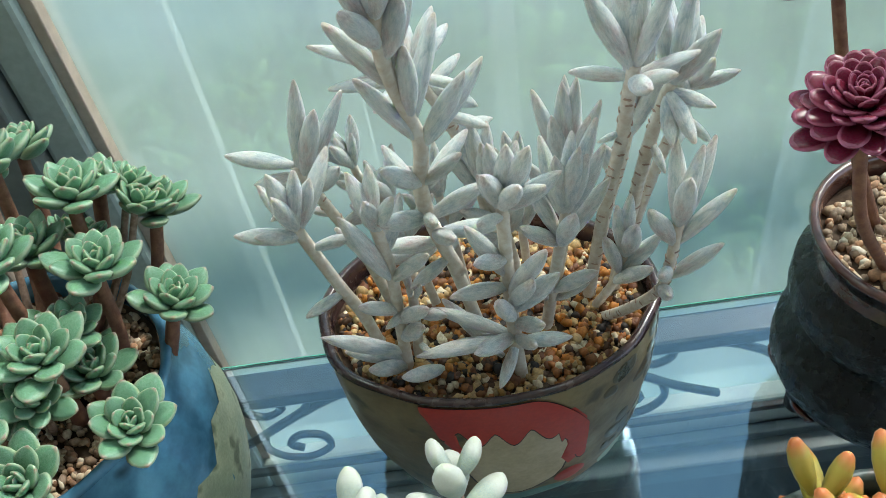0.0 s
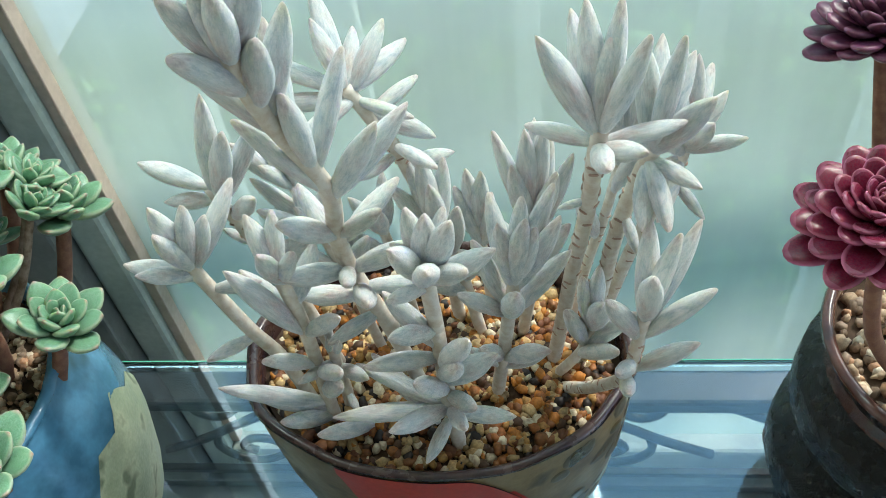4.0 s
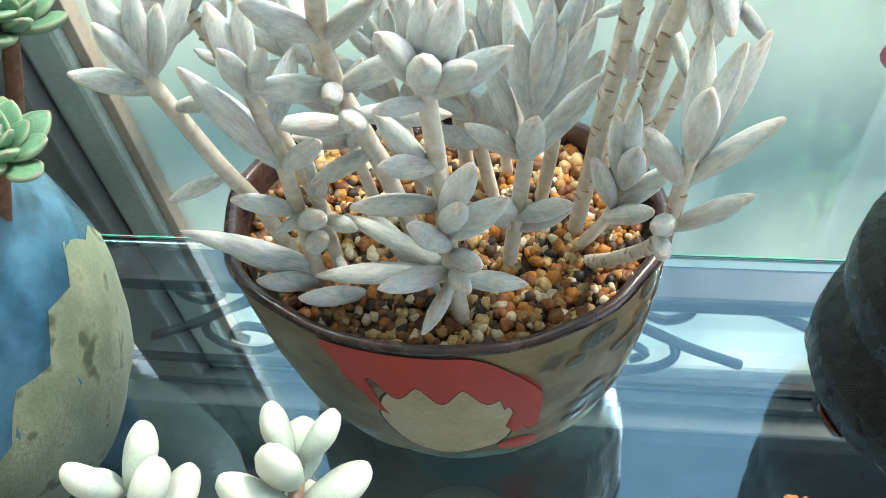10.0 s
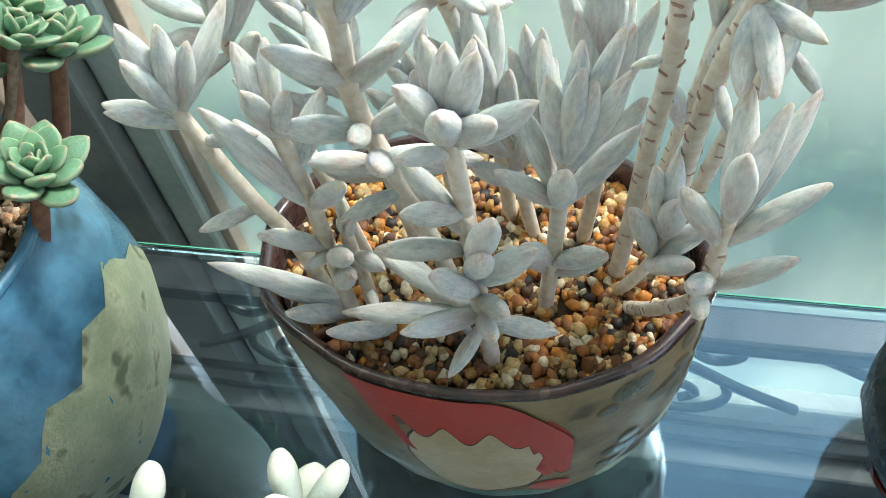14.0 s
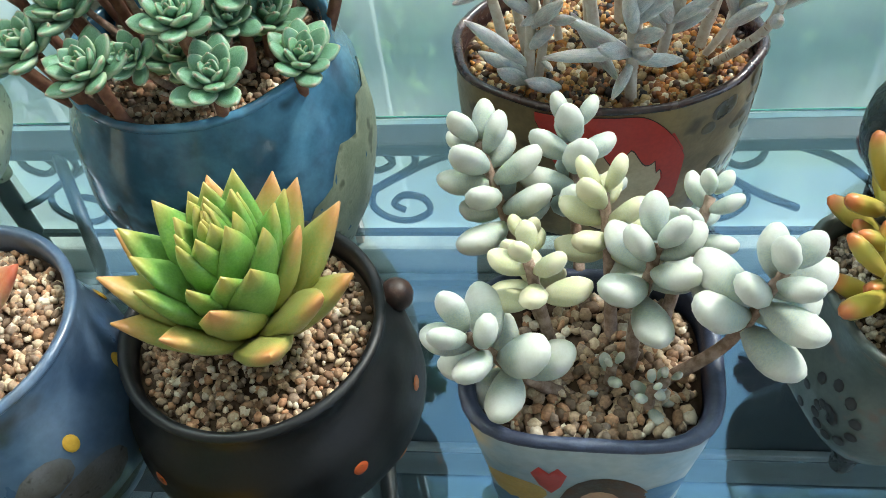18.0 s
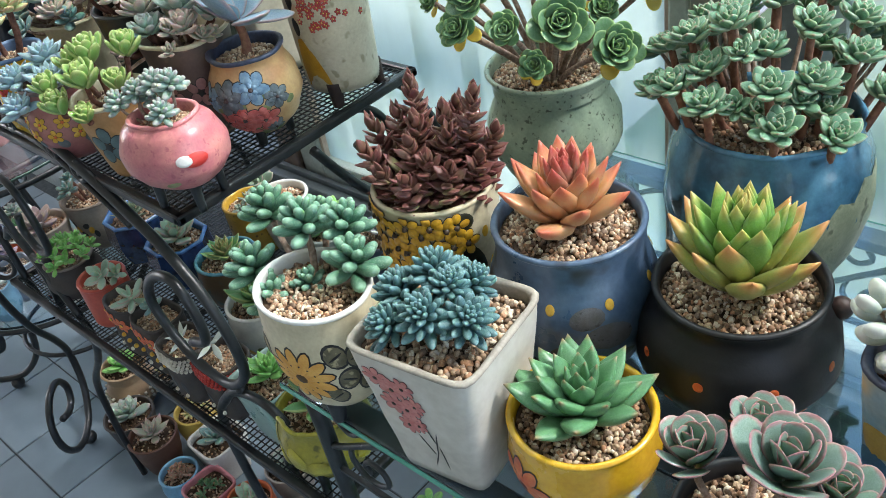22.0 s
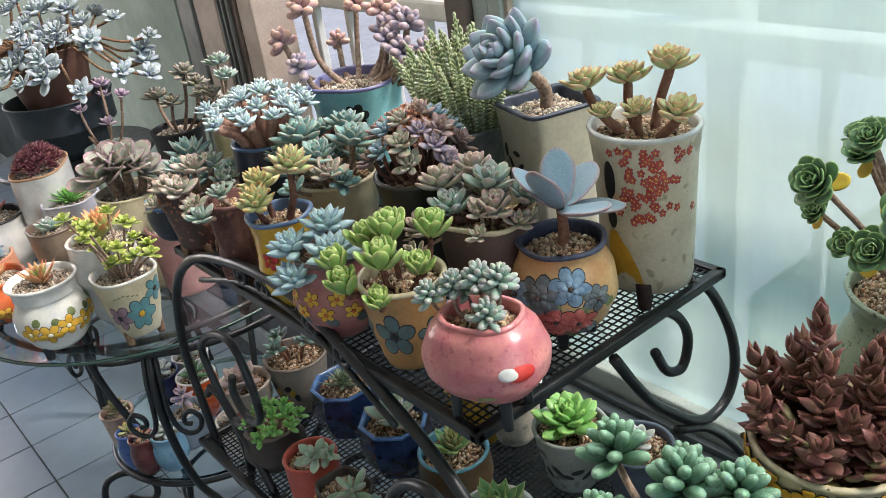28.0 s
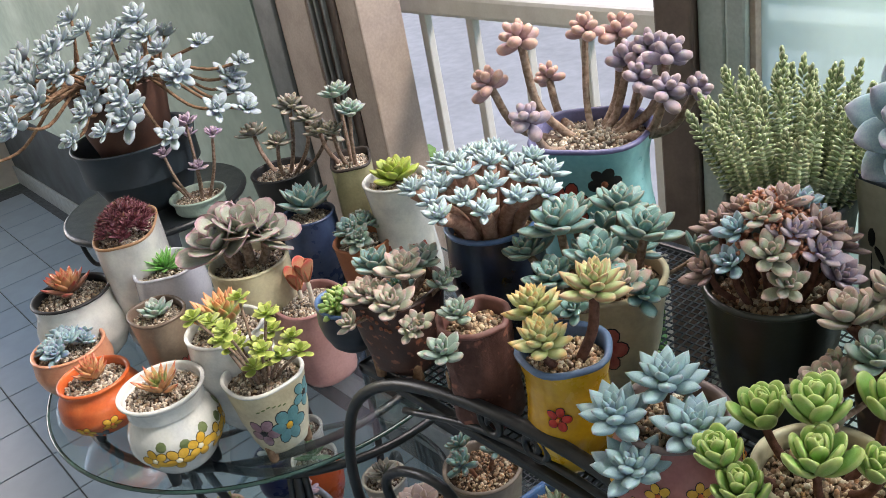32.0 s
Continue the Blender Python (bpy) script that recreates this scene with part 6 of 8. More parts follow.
# celadon vase with branching aeonium
M_CEL = plain("celadon_crackle", "809480", "9cac94", 0.4, 30, 0.3, 0.2, spot="4c5848", spot_scale=170)
t7, p7 = potted("branching green aeonium with yellow leaves in a speckled celadon vase", (-0.490, 0.300, 0.757), 0.070, TAB, "urn", M_CEL, GRIT_PALE, 0, None, feet=3, foot_h=0.024, seed=10, sides=48)
H7 = [((-0.531, 0.168, 0.901), 0.026), ((-0.455, 0.155, 0.897), 0.029), ((-0.406, 0.238, 0.902), 0.033), ((-0.393, 0.196, 0.863), 0.036), ((-0.490, 0.265, 0.931), 0.030), ((-0.485, 0.345, 0.896), 0.026), ((-0.425, 0.325, 0.907), 0.030), ((-0.431, 0.203, 0.812), 0.021), ((-0.437, 0.175, 0.859), 0.022),
      ((-0.482, 0.163, 0.858), 0.024), ((-0.536, 0.252, 0.894), 0.022), ((-0.362, 0.230, 0.830), 0.032), ((-0.350, 0.280, 0.876), 0.030), ((-0.392, 0.280, 0.868), 0.021), ((-0.395, 0.262, 0.850), 0.020), ((-0.392, 0.290, 0.896), 0.022), ((-0.512, 0.184, 0.846), 0.018), ((-0.545, 0.196, 0.862), 0.016),
      ((-0.560, 0.300, 0.888), 0.024), ((-0.520, 0.340, 0.878), 0.024), ((-0.376, 0.330, 0.880), 0.024), ((-0.520, 0.228, 0.918), 0.022), ((-0.448, 0.262, 0.900), 0.020), ((-0.462, 0.385, 0.868), 0.022)]
for i, (h, r) in enumerate(H7):
    q = local(p7, h)
    d = (Vector((0.10, -0.22, 0.85)) + Vector((q.x, q.y, 0)) * 7.0).normalized()
    stem(t7, [(q.x * 0.15, q.y * 0.15, p7.soil - 0.002), (q.x * 0.42, q.y * 0.42, p7.soil * 0.55 + q.z * 0.45 - 0.006), q - d * r * 0.10], 0.0030, STEM_GREY, 0.85)
    rosette(t7, q, d, r * 0.92, "disc", L_AEO, 40 + i, 28, 86, 14, 0.34, 0.30, 1.05, split=True)
    rr = random.Random(i)
    for k in range(1 + i % 2):
        m = axis_pose(q - d * r * 0.10, d, rr.uniform(0, 6.28)) @ leaf_pose(k * 2.2, radians(-20), 0, -0.002, r * 0.80, 0, 1.0)
        o = new("old_leaf", leaf_mesh("disc", L_AEO_Y))
        o.parent = t7
        o.matrix_local = m

# yellow pot with the deep green agavoides
M_YEL = plain("yellow_glaze", "c99a1c", "d8ac30", 0.25, 25, 0.15, 0.5)
t8, p8 = potted("deep green agavoides in a bright yellow pot with painted flower", (-0.230, -0.033, 0.675), 0.057, TAB, "bowl", M_YEL, GRIT_PALE, 0, None, seed=11, sides=48)
p8.flower(-108, 0.46, 0.056, plain("coral_paint", "c4603c", "d88a5c", 0.4, 90, 0.2), plain("plum_eye", "3c2838", "4c3444", 0.5), t8, 9, 0.0008)
p8.flower(-60, 0.30, 0.030, plain("coral_paint", "c4603c"), plain("plum_eye", "3c2838"), t8, 7, 0.0008)
solo(p8, 0.064, "agave", L_JADE, 8, 30, 0.006, None, 0.5, inner=78, outer=14, height=0.30, grow=0.45, fat=1.1)

# white square box with teal rosettes
M_WHITEBOX = plain("chalky_white_glaze", "c9c6bd", "b8b4aa", 0.5, 12, 0.25, 0.1)
M_STONERIM = plain("worn_grey_rim", "8d877c", "a39c90", 0.6, 60, 0.5)
t9, p9 = potted("teal rosettes packed in a white square box pot with red blossoms", (-0.335, -0.059, 0.738), 0.058, TAB, "box", M_WHITEBOX, GRIT_PALE, 8, M_STONERIM, sq=9.0, wall=0.006, depth=0.007, seed=12, sides=64, gsize=0.0042)
M_ROSE = plain("faded_rose_paint", "b8706c", "c98a84", 0.55, 120, 0.2)
for dx, dz, sz in ((-118, 0.84, 0.022), (-107, 0.78, 0.026), (-96, 0.82, 0.022), (-112, 0.64, 0.024), (-100, 0.62, 0.026), (-90, 0.68, 0.020), (-104, 0.48, 0.022), (-93, 0.50, 0.018)):
    p9.flower(dx, dz, sz, M_ROSE, plain("dark_centre", "3c2c1c", "2c2014", 0.5), t9, 7, 0.0009, dx)
for dx, dz, rz, ro in ((-84, 0.44, 0.10, 20), (-80, 0.36, 0.13, -12), (-92, 0.32, 0.10, 30), (-76, 0.24, 0.12, 8), (-86, 0.20, 0.09, -24)):
    p9.patch("inked_stalk", p9.oval(dx, dz, 0.8, rz, 8, ro), INK, t9, 0.0006)
cluster(p9, 8, 0.040, 0.026, "plump", L_BLUE, 2, 0.014, 0.020, split=True, n=42, inner=86, outer=2, height=0.55, grow=0.42, fat=0.72)

# cream pot with yellow enamel flowers and the burgundy pagoda plant
t10, p10 = potted("burgundy pagoda crassula in a cream pot with yellow flowers", (-0.457, 0.070, 0.752), 0.058, TAB, "cyl", CREAM, GRIT_PALE, 0, None, seed=13, sides=44)
M_YFL = plain("yellow_enamel", "b98a14", "cfa028", 0.35, 60, 0.3, 0.3)
rg = random.Random(4)
for i in range(66):
    p10.flower(-152 + (i % 11) * 12.5 + rg.uniform(-4, 4), 0.10 + 0.16 * (i // 11) + rg.uniform(-0.04, 0.04), 0.027, M_YFL, plain("dark_centre", "3c2c1c", "2c2014", 0.5), t10, 5, 0.003, rg.uniform(0, 6))
for i, (bx, by, h, lx, ly) in enumerate(((-0.014, 0.012, 0.100, -0.10, 0.05), (0.026, 0.016, 0.104, 0.18, 0.06), (0.008, 0.024, 0.078, 0.04, 0.15), (-0.034, -0.004, 0.066, -0.42, -0.05), (-0.026, -0.022, 0.056, -0.34, -0.25), (0.000, -0.012, 0.064, 0.0, -0.12),
                                         (0.030, -0.010, 0.052, 0.30, -0.20), (0.012, -0.030, 0.046, 0.10, -0.38), (-0.010, -0.030, 0.044, -0.14, -0.36), (0.020, 0.000, 0.072, 0.14, 0.0), (-0.006, 0.000, 0.072, -0.05, 0.0), (0.016, -0.016, 0.056, 0.12, -0.14), (-0.020, 0.004, 0.076, -0.2, 0.0), (0.012, 0.010, 0.084, 0.06, 0.02), (0.036, 0.022, 0.066, 0.32, 0.14), (-0.038, 0.012, 0.050, -0.46, 0.1), (-0.030, 0.026, 0.060, -0.34, 0.25), (0.038, 0.004, 0.056, 0.40, 0.0))):
    spike(p10, Vector((bx, by, p10.soil - 0.002)), (lx, ly, 1), h, 0.026, "scale", L_BURG, i, int(h * 440), 30, 0.58)
for i in range(52):
    a, k = i * 2.39996, rg.uniform(0.6, 1.1)
    m = Matrix.Translation((0.040 * k * math.cos(a), 0.040 * k * math.sin(a), p10.soil + rg.uniform(0.004, 0.024))) @ leaf_pose(a - 1.57, radians(rg.uniform(5, 50)), 0, 0, rg.uniform(0.018, 0.027))
    o = new("leaf", leaf_mesh("scale", L_BURG_G))
    o.parent = t10
    o.matrix_local = m
p10.patch("dark_leaf", p10.oval(-20, 0.60, 13, 0.16, 14, 20), plain("black_green_paint", "1e2018", "2a2c20", 0.4, 60, 0.3), t10, 0.0022)
p10.patch("dark_leaf", p10.oval(-24, 0.92, 11, 0.06, 12, -20), plain("black_green_paint", "1e2018"), t10, 0.0024)
p10.patch("yellow_spot", p10.oval(-2, 0.78, 4, 0.04), M_YFL, t10, 0.001)

# sunflower pot with pearly pebble plant
t11, p11 = potted("pearly green pebble plant in a cream pot with a carved sunflower", (-0.468, -0.080, 0.731), 0.056, TAB, "bowl", CREAM, GRIT_PALE, 0, WHITE_GLAZE, feet=3, foot_h=0.014, foot_mat=IRON, seed=14, sides=44, ab=0.85)
M_SUN = plain("ochre_paint", "c98f3c", "d8a858", 0.5, 60, 0.2)
p11.flower(-74, 0.48, 0.066, M_SUN, plain("seed_brown", "4a3420", "5c4428", 0.6, 200, 0.5), t11, 12, 0.0009, 0.2)
for dx, dz, ro in ((-36, 0.70, 30), (-28, 0.46, -20), (-44, 0.28, 40), (-16, 0.66, 10), (-118, 0.62, -30), (-124, 0.36, 25), (-8, 0.36, 30)):
    p11.patch("leaf_outline", p11.oval(dx, dz, 11.5, 0.125, 14, ro), INK, t11, 0.0006)
    p11.patch("painted_leaf", p11.oval(dx, dz, 10, 0.105, 14, ro), plain("dark_leaf_paint", "6c6650", "57543f", 0.5, 90, 0.3, spot="a09878", spot_scale=120), t11, 0.0010)
    p11.patch("leaf_vein", p11.oval(dx, dz, 9, 0.012, 8, ro), INK, t11, 0.0014)
for h, r in (((-0.545, -0.085, 0.715), 0.027), ((-0.50, -0.05, 0.755), 0.028), ((-0.47, -0.03, 0.752), 0.026), ((-0.445, -0.05, 0.735), 0.028), ((-0.505, -0.095, 0.700), 0.027), ((-0.565, -0.04, 0.742), 0.028), ((-0.52, -0.02, 0.735), 0.024), ((-0.48, -0.075, 0.715), 0.020)):
    grow(p11, [(h, r * 1.15, L_PEB, 5.0)], "egg", L_PEB, STEM_GREY, 0.0032, split=True, seed=int(900 * (h[2] + h[0] + 3)), n=19, inner=76, outer=2, height=0.6, grow=0.55, fat=0.85)

# pink-edged rosettes, bronze graptopetalum in a white tray, spiral pot
t12, p12 = potted("grey-green rosettes with pink edges in a low dark clay bowl", (-0.090, -0.050, 0.672), 0.048, TAB, "bowl", M_MATTBLACK, GRIT_PALE, 0, None, seed=15)
for h, r in (((-0.125, -0.055, 0.705), 0.032), ((-0.070, -0.050, 0.722), 0.040), ((-0.100, -0.020, 0.712), 0.028), ((-0.045, -0.035, 0.702), 0.030), ((-0.07, -0.085, 0.692), 0.028)):
    grow(p12, [(h, r * 1.18)], "paddle", L_PINKED, STEM_GREY, 0.003, split=True, seed=int(5000 * (h[0] + 1)), n=18, inner=82, outer=34, height=0.35, grow=0.5, fat=1.05)
t13, p13 = potted("bronze graptopetalum rosettes in a rounded white ceramic tray", (0.055, -0.045, 0.698), 0.054, TAB, "cyl", WHITE_GLAZE, GRIT_PALE, 0, None, sq=4.5, seed=16, wall=0.006)
cluster(p13, 5, 0.030, 0.034, "agave", L_TAN, 5, 0.008, 0.008, split=True, n=18, inner=74, outer=16, height=0.25, fat=1.3)
M_SPECK = plain("speckled_grey_glaze", "404a48", "525c58", 0.45, 40, 0.4, 0.1, spot="5a5048", spot_scale=60)
t14, p14 = potted("amber jellybean plant in a speckled grey rounded pot with carved spirals", (0.155, 0.135, 0.722), 0.052, TAB, "jar", M_SPECK, GRIT_GREY, 15, None, sq=3.2, feet=4, foot_h=0.016, foot_mat=M_BLACKGLAZE, seed=17)
for a0 in (-150, -70, 160):
    for k in range(18):
        w = k * 0.62
        p14.patch("carved_spiral", p14.oval(a0 + (1.5 + 1.25 * k * 0.8) * math.cos(w), 0.55 + (0.012 + 0.0135 * k) * math.sin(w), 2.8, 0.030, 8), INK, t14, 0.0007)
for i in range(9):
    a, k = i * 2.4, math.sqrt((i + 0.5) / 9)
    b = Vector((0.028 * k * math.cos(a), 0.028 * k * math.sin(a), p14.soil - 0.002))
    spike(p14, b, (math.cos(a) * k * 0.5, math.sin(a) * k * 0.5, 1), 0.042, 0.038, "bean", L_GOLD, 60 + i, 9, 38, 0.8)

# ================= top mesh shelf =================
M_PINK = plain("pink_glaze", "b86a72", "c8847e", 0.35, 40, 0.15, 0.3, spot="a85a64", spot_scale=140)
s1, q1 = potted("frosted pink sedum in a pink bowl on black feet", (-0.709, -0.037, 0.816), 0.036, TOP, "pillow", M_PINK, GRIT_PALE, 20, None, ab=0.82, sq=2.5, feet=4, foot_h=0.026, foot_mat=IRON, seed=21)
q1.patch("red_bird", q1.oval(-36, 0.58, 15, 0.10), plain("scarlet_paint", "b8322c", "c8443c", 0.4), s1, 0.0012)
q1.patch("white_bird", q1.oval(-48, 0.60, 9, 0.08), WHITE_GLAZE, s1, 0.0018)
q1.patch("leaf_stroke", q1.oval(-70, 0.22, 12, 0.05, 10, 30), plain("sage_paint", "8f9a6c", "7c885c", 0.5), s1, 0.0010)
for h, r in near(q1, (((-0.765, -0.065, 0.828), 0.016), ((-0.745, -0.045, 0.838), 0.016), ((-0.715, -0.030, 0.846), 0.019), ((-0.692, -0.020, 0.848), 0.018), ((-0.684, -0.050, 0.824), 0.017), ((-0.74, -0.03, 0.830), 0.015)), 0.72, 0.80, 1.05):
    grow(q1, [(h, r)], "egg", L_FROST, STEM_GREY, 0.002, split=True, seed=int(4000 * (h[0] + 1)), n=24, inner=78, outer=-4, height=0.7, grow=0.5, fat=0.85)
M_PEACHPOT = plain("ochre_peach_glaze", "c0a070", "b08458", 0.4, 30, 0.2, 0.2)


def rose(p, t, a, k, s, mat):
    """A painted rose: three whorls of inked petals, each turned from the last."""
    heart = plain("rose_heart", "3c2c2c", "2c2020", 0.5)
    for i, f in enumerate((1.0, 0.68, 0.40)):
        p.flower(a, k, s * f, mat, heart, t, 6 if i < 2 else 5, 0.0010 + 0.0009 * i, a + i * 0.9)


s2, q2 = potted("blue paddle-leaved plant in a peach pot with painted roses", (-0.738, 0.093, 0.823), 0.042, TOP, "round", M_PEACHPOT, GRIT_PALE, 0, M_NAVY, feet=3, foot_h=0.014, foot_mat=IRON, seed=22, wob=0.02)
M_BLUEROSE = plain("blue_rose", "5a7c98", "7c9cb0", 0.5, 120, 0.3)
M_GREYROSE = plain("slate_rose", "4e5a60", "6a767a", 0.5, 120, 0.3)
M_REDROSE = plain("coral_rose", "b05048", "c4706a", 0.5, 120, 0.3)
M_LEAFP = plain("painted_leaf_green", "5c6a40", "6f7c50", 0.5, 100, 0.2)
for a, k, s, mt in ((-40, 0.72, 0.036, M_BLUEROSE), (-74, 0.62, 0.040, M_GREYROSE), (-58, 0.34, 0.036, M_REDROSE), (-33, 0.30, 0.034, M_REDROSE), (-86, 0.28, 0.030, M_REDROSE), (-108, 0.56, 0.036, M_BLUEROSE), (-12, 0.56, 0.026, M_GREYROSE), (-62, 0.14, 0.028, M_REDROSE), (-20, 0.14, 0.024, M_GREYROSE), (150, 0.5, 0.03, M_REDROSE)):
    rose(q2, s2, a, k, s, mt)
    for da in (-16, 17):
        q2.patch("painted_leaf", q2.oval(a + da, k - 0.10, 7, 0.05, 8, 35), M_LEAFP, s2, 0.0008)
hb = Vector((0.0, 0.0, q2.soil))
stem(s2, [hb, hb + Vector((0.0, 0.004, 0.02)), hb + Vector((0.002, 0.0, 0.046))], 0.006, STEM_RED, 0.75)
for i, (az, rise, L) in enumerate(((20, 62, 0.062), (95, 50, 0.06), (165, 66, 0.066), (235, 12, 0.072), (300, -22, 0.064), (345, 20, 0.066), (60, 74, 0.03), (200, 76, 0.028))):
    o = new("leaf", leaf_mesh("blade", L_PROP, 12, 14))
    o.parent = s2
    o.matrix_local = Matrix.Translation(hb + Vector((0.002, 0, 0.044))) @ leaf_pose(radians(az + 25), radians(rise * 0.70), 0.002, 0, L * 0.92, 0.0, 0.98)
M_IVORY = plain("ivory_crackle", "cfc6b0", "beb59e", 0.42, 30, 0.25, 0.15, spot="a0967c", spot_scale=50)
s3, q3 = potted("peach rosettes in a tall ivory vase with red blossom sprays", (-0.732, 0.211, 0.900), 0.056, TOP, "tall", M_IVORY, GRIT_PALE, 0, WHITE_GLAZE, feet=3, foot_h=0.018, foot_mat=plain("dark_wood_foot", "3a2a24", "2c2020", 0.6), seed=23, ab=0.92, sides=44)
rg = random.Random(8)
M_BLOSSOM = plain("red_blossom_paint", "b03c38", "c85c54", 0.5, 120, 0.2)
for i in range(84):
    a, k = rg.gauss(-50, 18), 0.95 - 0.46 * rg.random() ** 1.8
    q3.flower(a, k if abs(a + 38) > 16 or rg.random() < 0.5 else k - 0.16, 0.0086, M_BLOSSOM, plain("blossom_eye", "d8c060", "c8b050", 0.5), s3, 5, 0.0008, rg.uniform(0, 6))
q3.patch("yellow_skirt", [(-104, 0.04), (-58, 0.04), (-64, 0.16), (-76, 0.30), (-92, 0.42), (-102, 0.40), (-108, 0.20)], plain("amber_paint", "b8841c", "c89830", 0.5, 60, 0.2), s3, 0.0008)
q3.patch("dark_bodice", q3.oval(-96, 0.50, 7, 0.07), INK, s3, 0.0010)
q3.patch("dark_hair", q3.oval(-96, 0.74, 8, 0.13), INK, s3, 0.0010)
q3.patch("pale_shape", q3.oval(-88, 0.60, 8, 0.08), plain("blush_paint", "cfb092", "c4a486", 0.5), s3, 0.0007)
for h, r in (((-0.718, 0.233, 0.952), 0.029), ((-0.751, 0.212, 0.940), 0.027), ((-0.786, 0.192, 0.935), 0.028), ((-0.722, 0.190, 0.920), 0.020), ((-0.684, 0.198, 0.920), 0.027), ((-0.755, 0.180, 0.915), 0.018)):
    grow(q3, [(h, r)], "spoon", L_PEACH, STEM_RED, 0.0048, split=True, seed=int(3000 * (h[1] + 1)), n=24, inner=76, outer=14, height=0.25)
s4, q4 = potted("large lilac-blue rosette in a tall cream square pot with inked flowers", (-0.882, 0.232, 0.893), 0.046, TOP, "tall", plain("pale_cream_glaze", "c8c4b4", "b8b6a4", 0.4, 20, 0.2, 0.2), GRIT_GREY, -15, plain("navy_rim", "3c4454", "2c3444", 0.4, 60, 0.2), sq=8, seed=24, sides=56, wall=0.006)
for i in range(6):
    q4.patch("ink_flower", q4.oval(-118 + 9 * i, 0.72 - 0.08 * (i % 3), 4, 0.05, 9, 30 * i), INK, s4, 0.0008)
    q4.patch("ink_stalk", q4.oval(-118 + 9 * i, 0.50 - 0.08 * (i % 3), 0.8, 0.14), INK, s4, 0.0006)
hd = local(q4, (-0.870, 0.185, 0.950))
stem(s4, [(0.0, 0.0, q4.soil), (0.004, -0.004, q4.soil + 0.03), hd], 0.008, STEM_GREY, 0.8)
rosette(s4, hd, (0.25, -0.75, 0.6), 0.060, "spoon", L_LILAC, 7, 28, 84, 10, 0.45, 0.45, 1.1, split=True)
s5, q5 = potted("mauve graptoveria cluster in a dark floral squared pot", (-0.817, 0.074, 0.837), 0.045, TOP, "cup", plain("dusky_floral_glaze", "4c4240", "5e5048", 0.45, 30, 0.3, 0.15, spot="8f7c64", spot_scale=40), GRIT_PALE, 20, CREAM, sq=3.4, seed=25, wob=0.02, wall=0.004)
for a, k, s in ((-100, 0.55, 0.036), (-40, 0.6, 0.03), (-150, 0.5, 0.03)):
    q5.flower(a + 46, k, s, plain("rosewood_paint", "8a6464", "9c7874", 0.5, 80, 0.2), INK, s5, 5, 0.001, 0.3)
pups(q5, near(q5, (((-0.865, 0.055, 0.865), 0.026), ((-0.835, 0.040, 0.848), 0.025), ((-0.810, 0.075, 0.870), 0.027), ((-0.790, 0.060, 0.852), 0.025), ((-0.845, 0.085, 0.875), 0.025), ((-0.86, 0.02, 0.825), 0.023), ((-0.775, 0.09, 0.858), 0.023)), 0.92, 0.85, 1.1), "spoon", L_MAUVE, 0.62, 1, n=12, inner=76, outer=12, height=0.35)
for h, r in near(q5, (((-0.865, 0.055, 0.865), 0.026), ((-0.835, 0.040, 0.848), 0.025), ((-0.810, 0.075, 0.870), 0.027), ((-0.790, 0.060, 0.852), 0.025), ((-0.845, 0.085, 0.875), 0.025), ((-0.86, 0.02, 0.825), 0.023), ((-0.775, 0.09, 0.858), 0.023)), 0.92, 0.85, 1.1):
    grow(q5, [(h, r)], "cup", (L_MAUVE, L_GREY, L_FROST)[int(7000 * (h[0] + 2)) % 3], STEM_BROWN, 0.005, split=True, seed=int(7000 * (h[0] + 2)), spread=0.1, n=18, inner=78, outer=12, height=0.4, fat=0.95)
s6, q6 = potted("lime green clusters in an orange pot with teal painted flowers", (-0.834, -0.027, 0.807), 0.043, TOP, "cup", plain("warm_orange_clay", "b48a5a", "a47c50", 0.45, 30, 0.25, 0.1), GRIT_PALE, 0, CREAM, seed=26)
for a, k, s in ((-58, 0.5, 0.048), (0, 0.45, 0.036), (-125, 0.5, 0.04)):
    q6.flower(a, k, s, plain("slate_teal_paint", "4c6064", "5c7478", 0.5, 80, 0.2), INK, s6, 5, 0.001, 0.6)
for h, r in near(q6, (((-0.875, -0.035, 0.845), 0.023), ((-0.885, -0.075, 0.822), 0.021), ((-0.840, -0.030, 0.870), 0.025), ((-0.805, 0.000, 0.872), 0.023), ((-0.825, -0.055, 0.842), 0.025), ((-0.795, -0.030, 0.830), 0.019), ((-0.865, -0.08, 0.795), 0.023), ((-0.81, -0.075, 0.795), 0.017)), 0.85, 0.60, 1.12):
    grow(q6, [(h, r * 1.1)], "cup", L_LIME, STEM_BROWN, 0.0034, split=True, seed=int(6000 * (h[0] + 2)), n=22, inner=88, outer=36, height=0.5, grow=0.45, fat=0.92)
s7, q7 = potted("four sky-blue rosettes in a rosy pot with yellow flower band", (-0.938, -0.038, 0.808), 0.041, TOP, "jar", plain("rosy_clay", "a8706a", "986060", 0.45, 30, 0.25, 0.1), GRIT_PALE, 0, plain("grey_mauve_rim", "7c6c6c", "6c5e5e", 0.4), seed=27)
for i in range(20):
    q7.flower(-170 + 17 * i, 0.64 - 0.18 * (i % 2), 0.017, M_YDOT, M_DOT, s7, 5, 0.001, i)
for i in range(8):
    q7.patch("slate_leaf", q7.oval(-165 + 40 * i, 0.34, 9, 0.08, 9, 30), M_GREYROSE, s7, 0.0008)
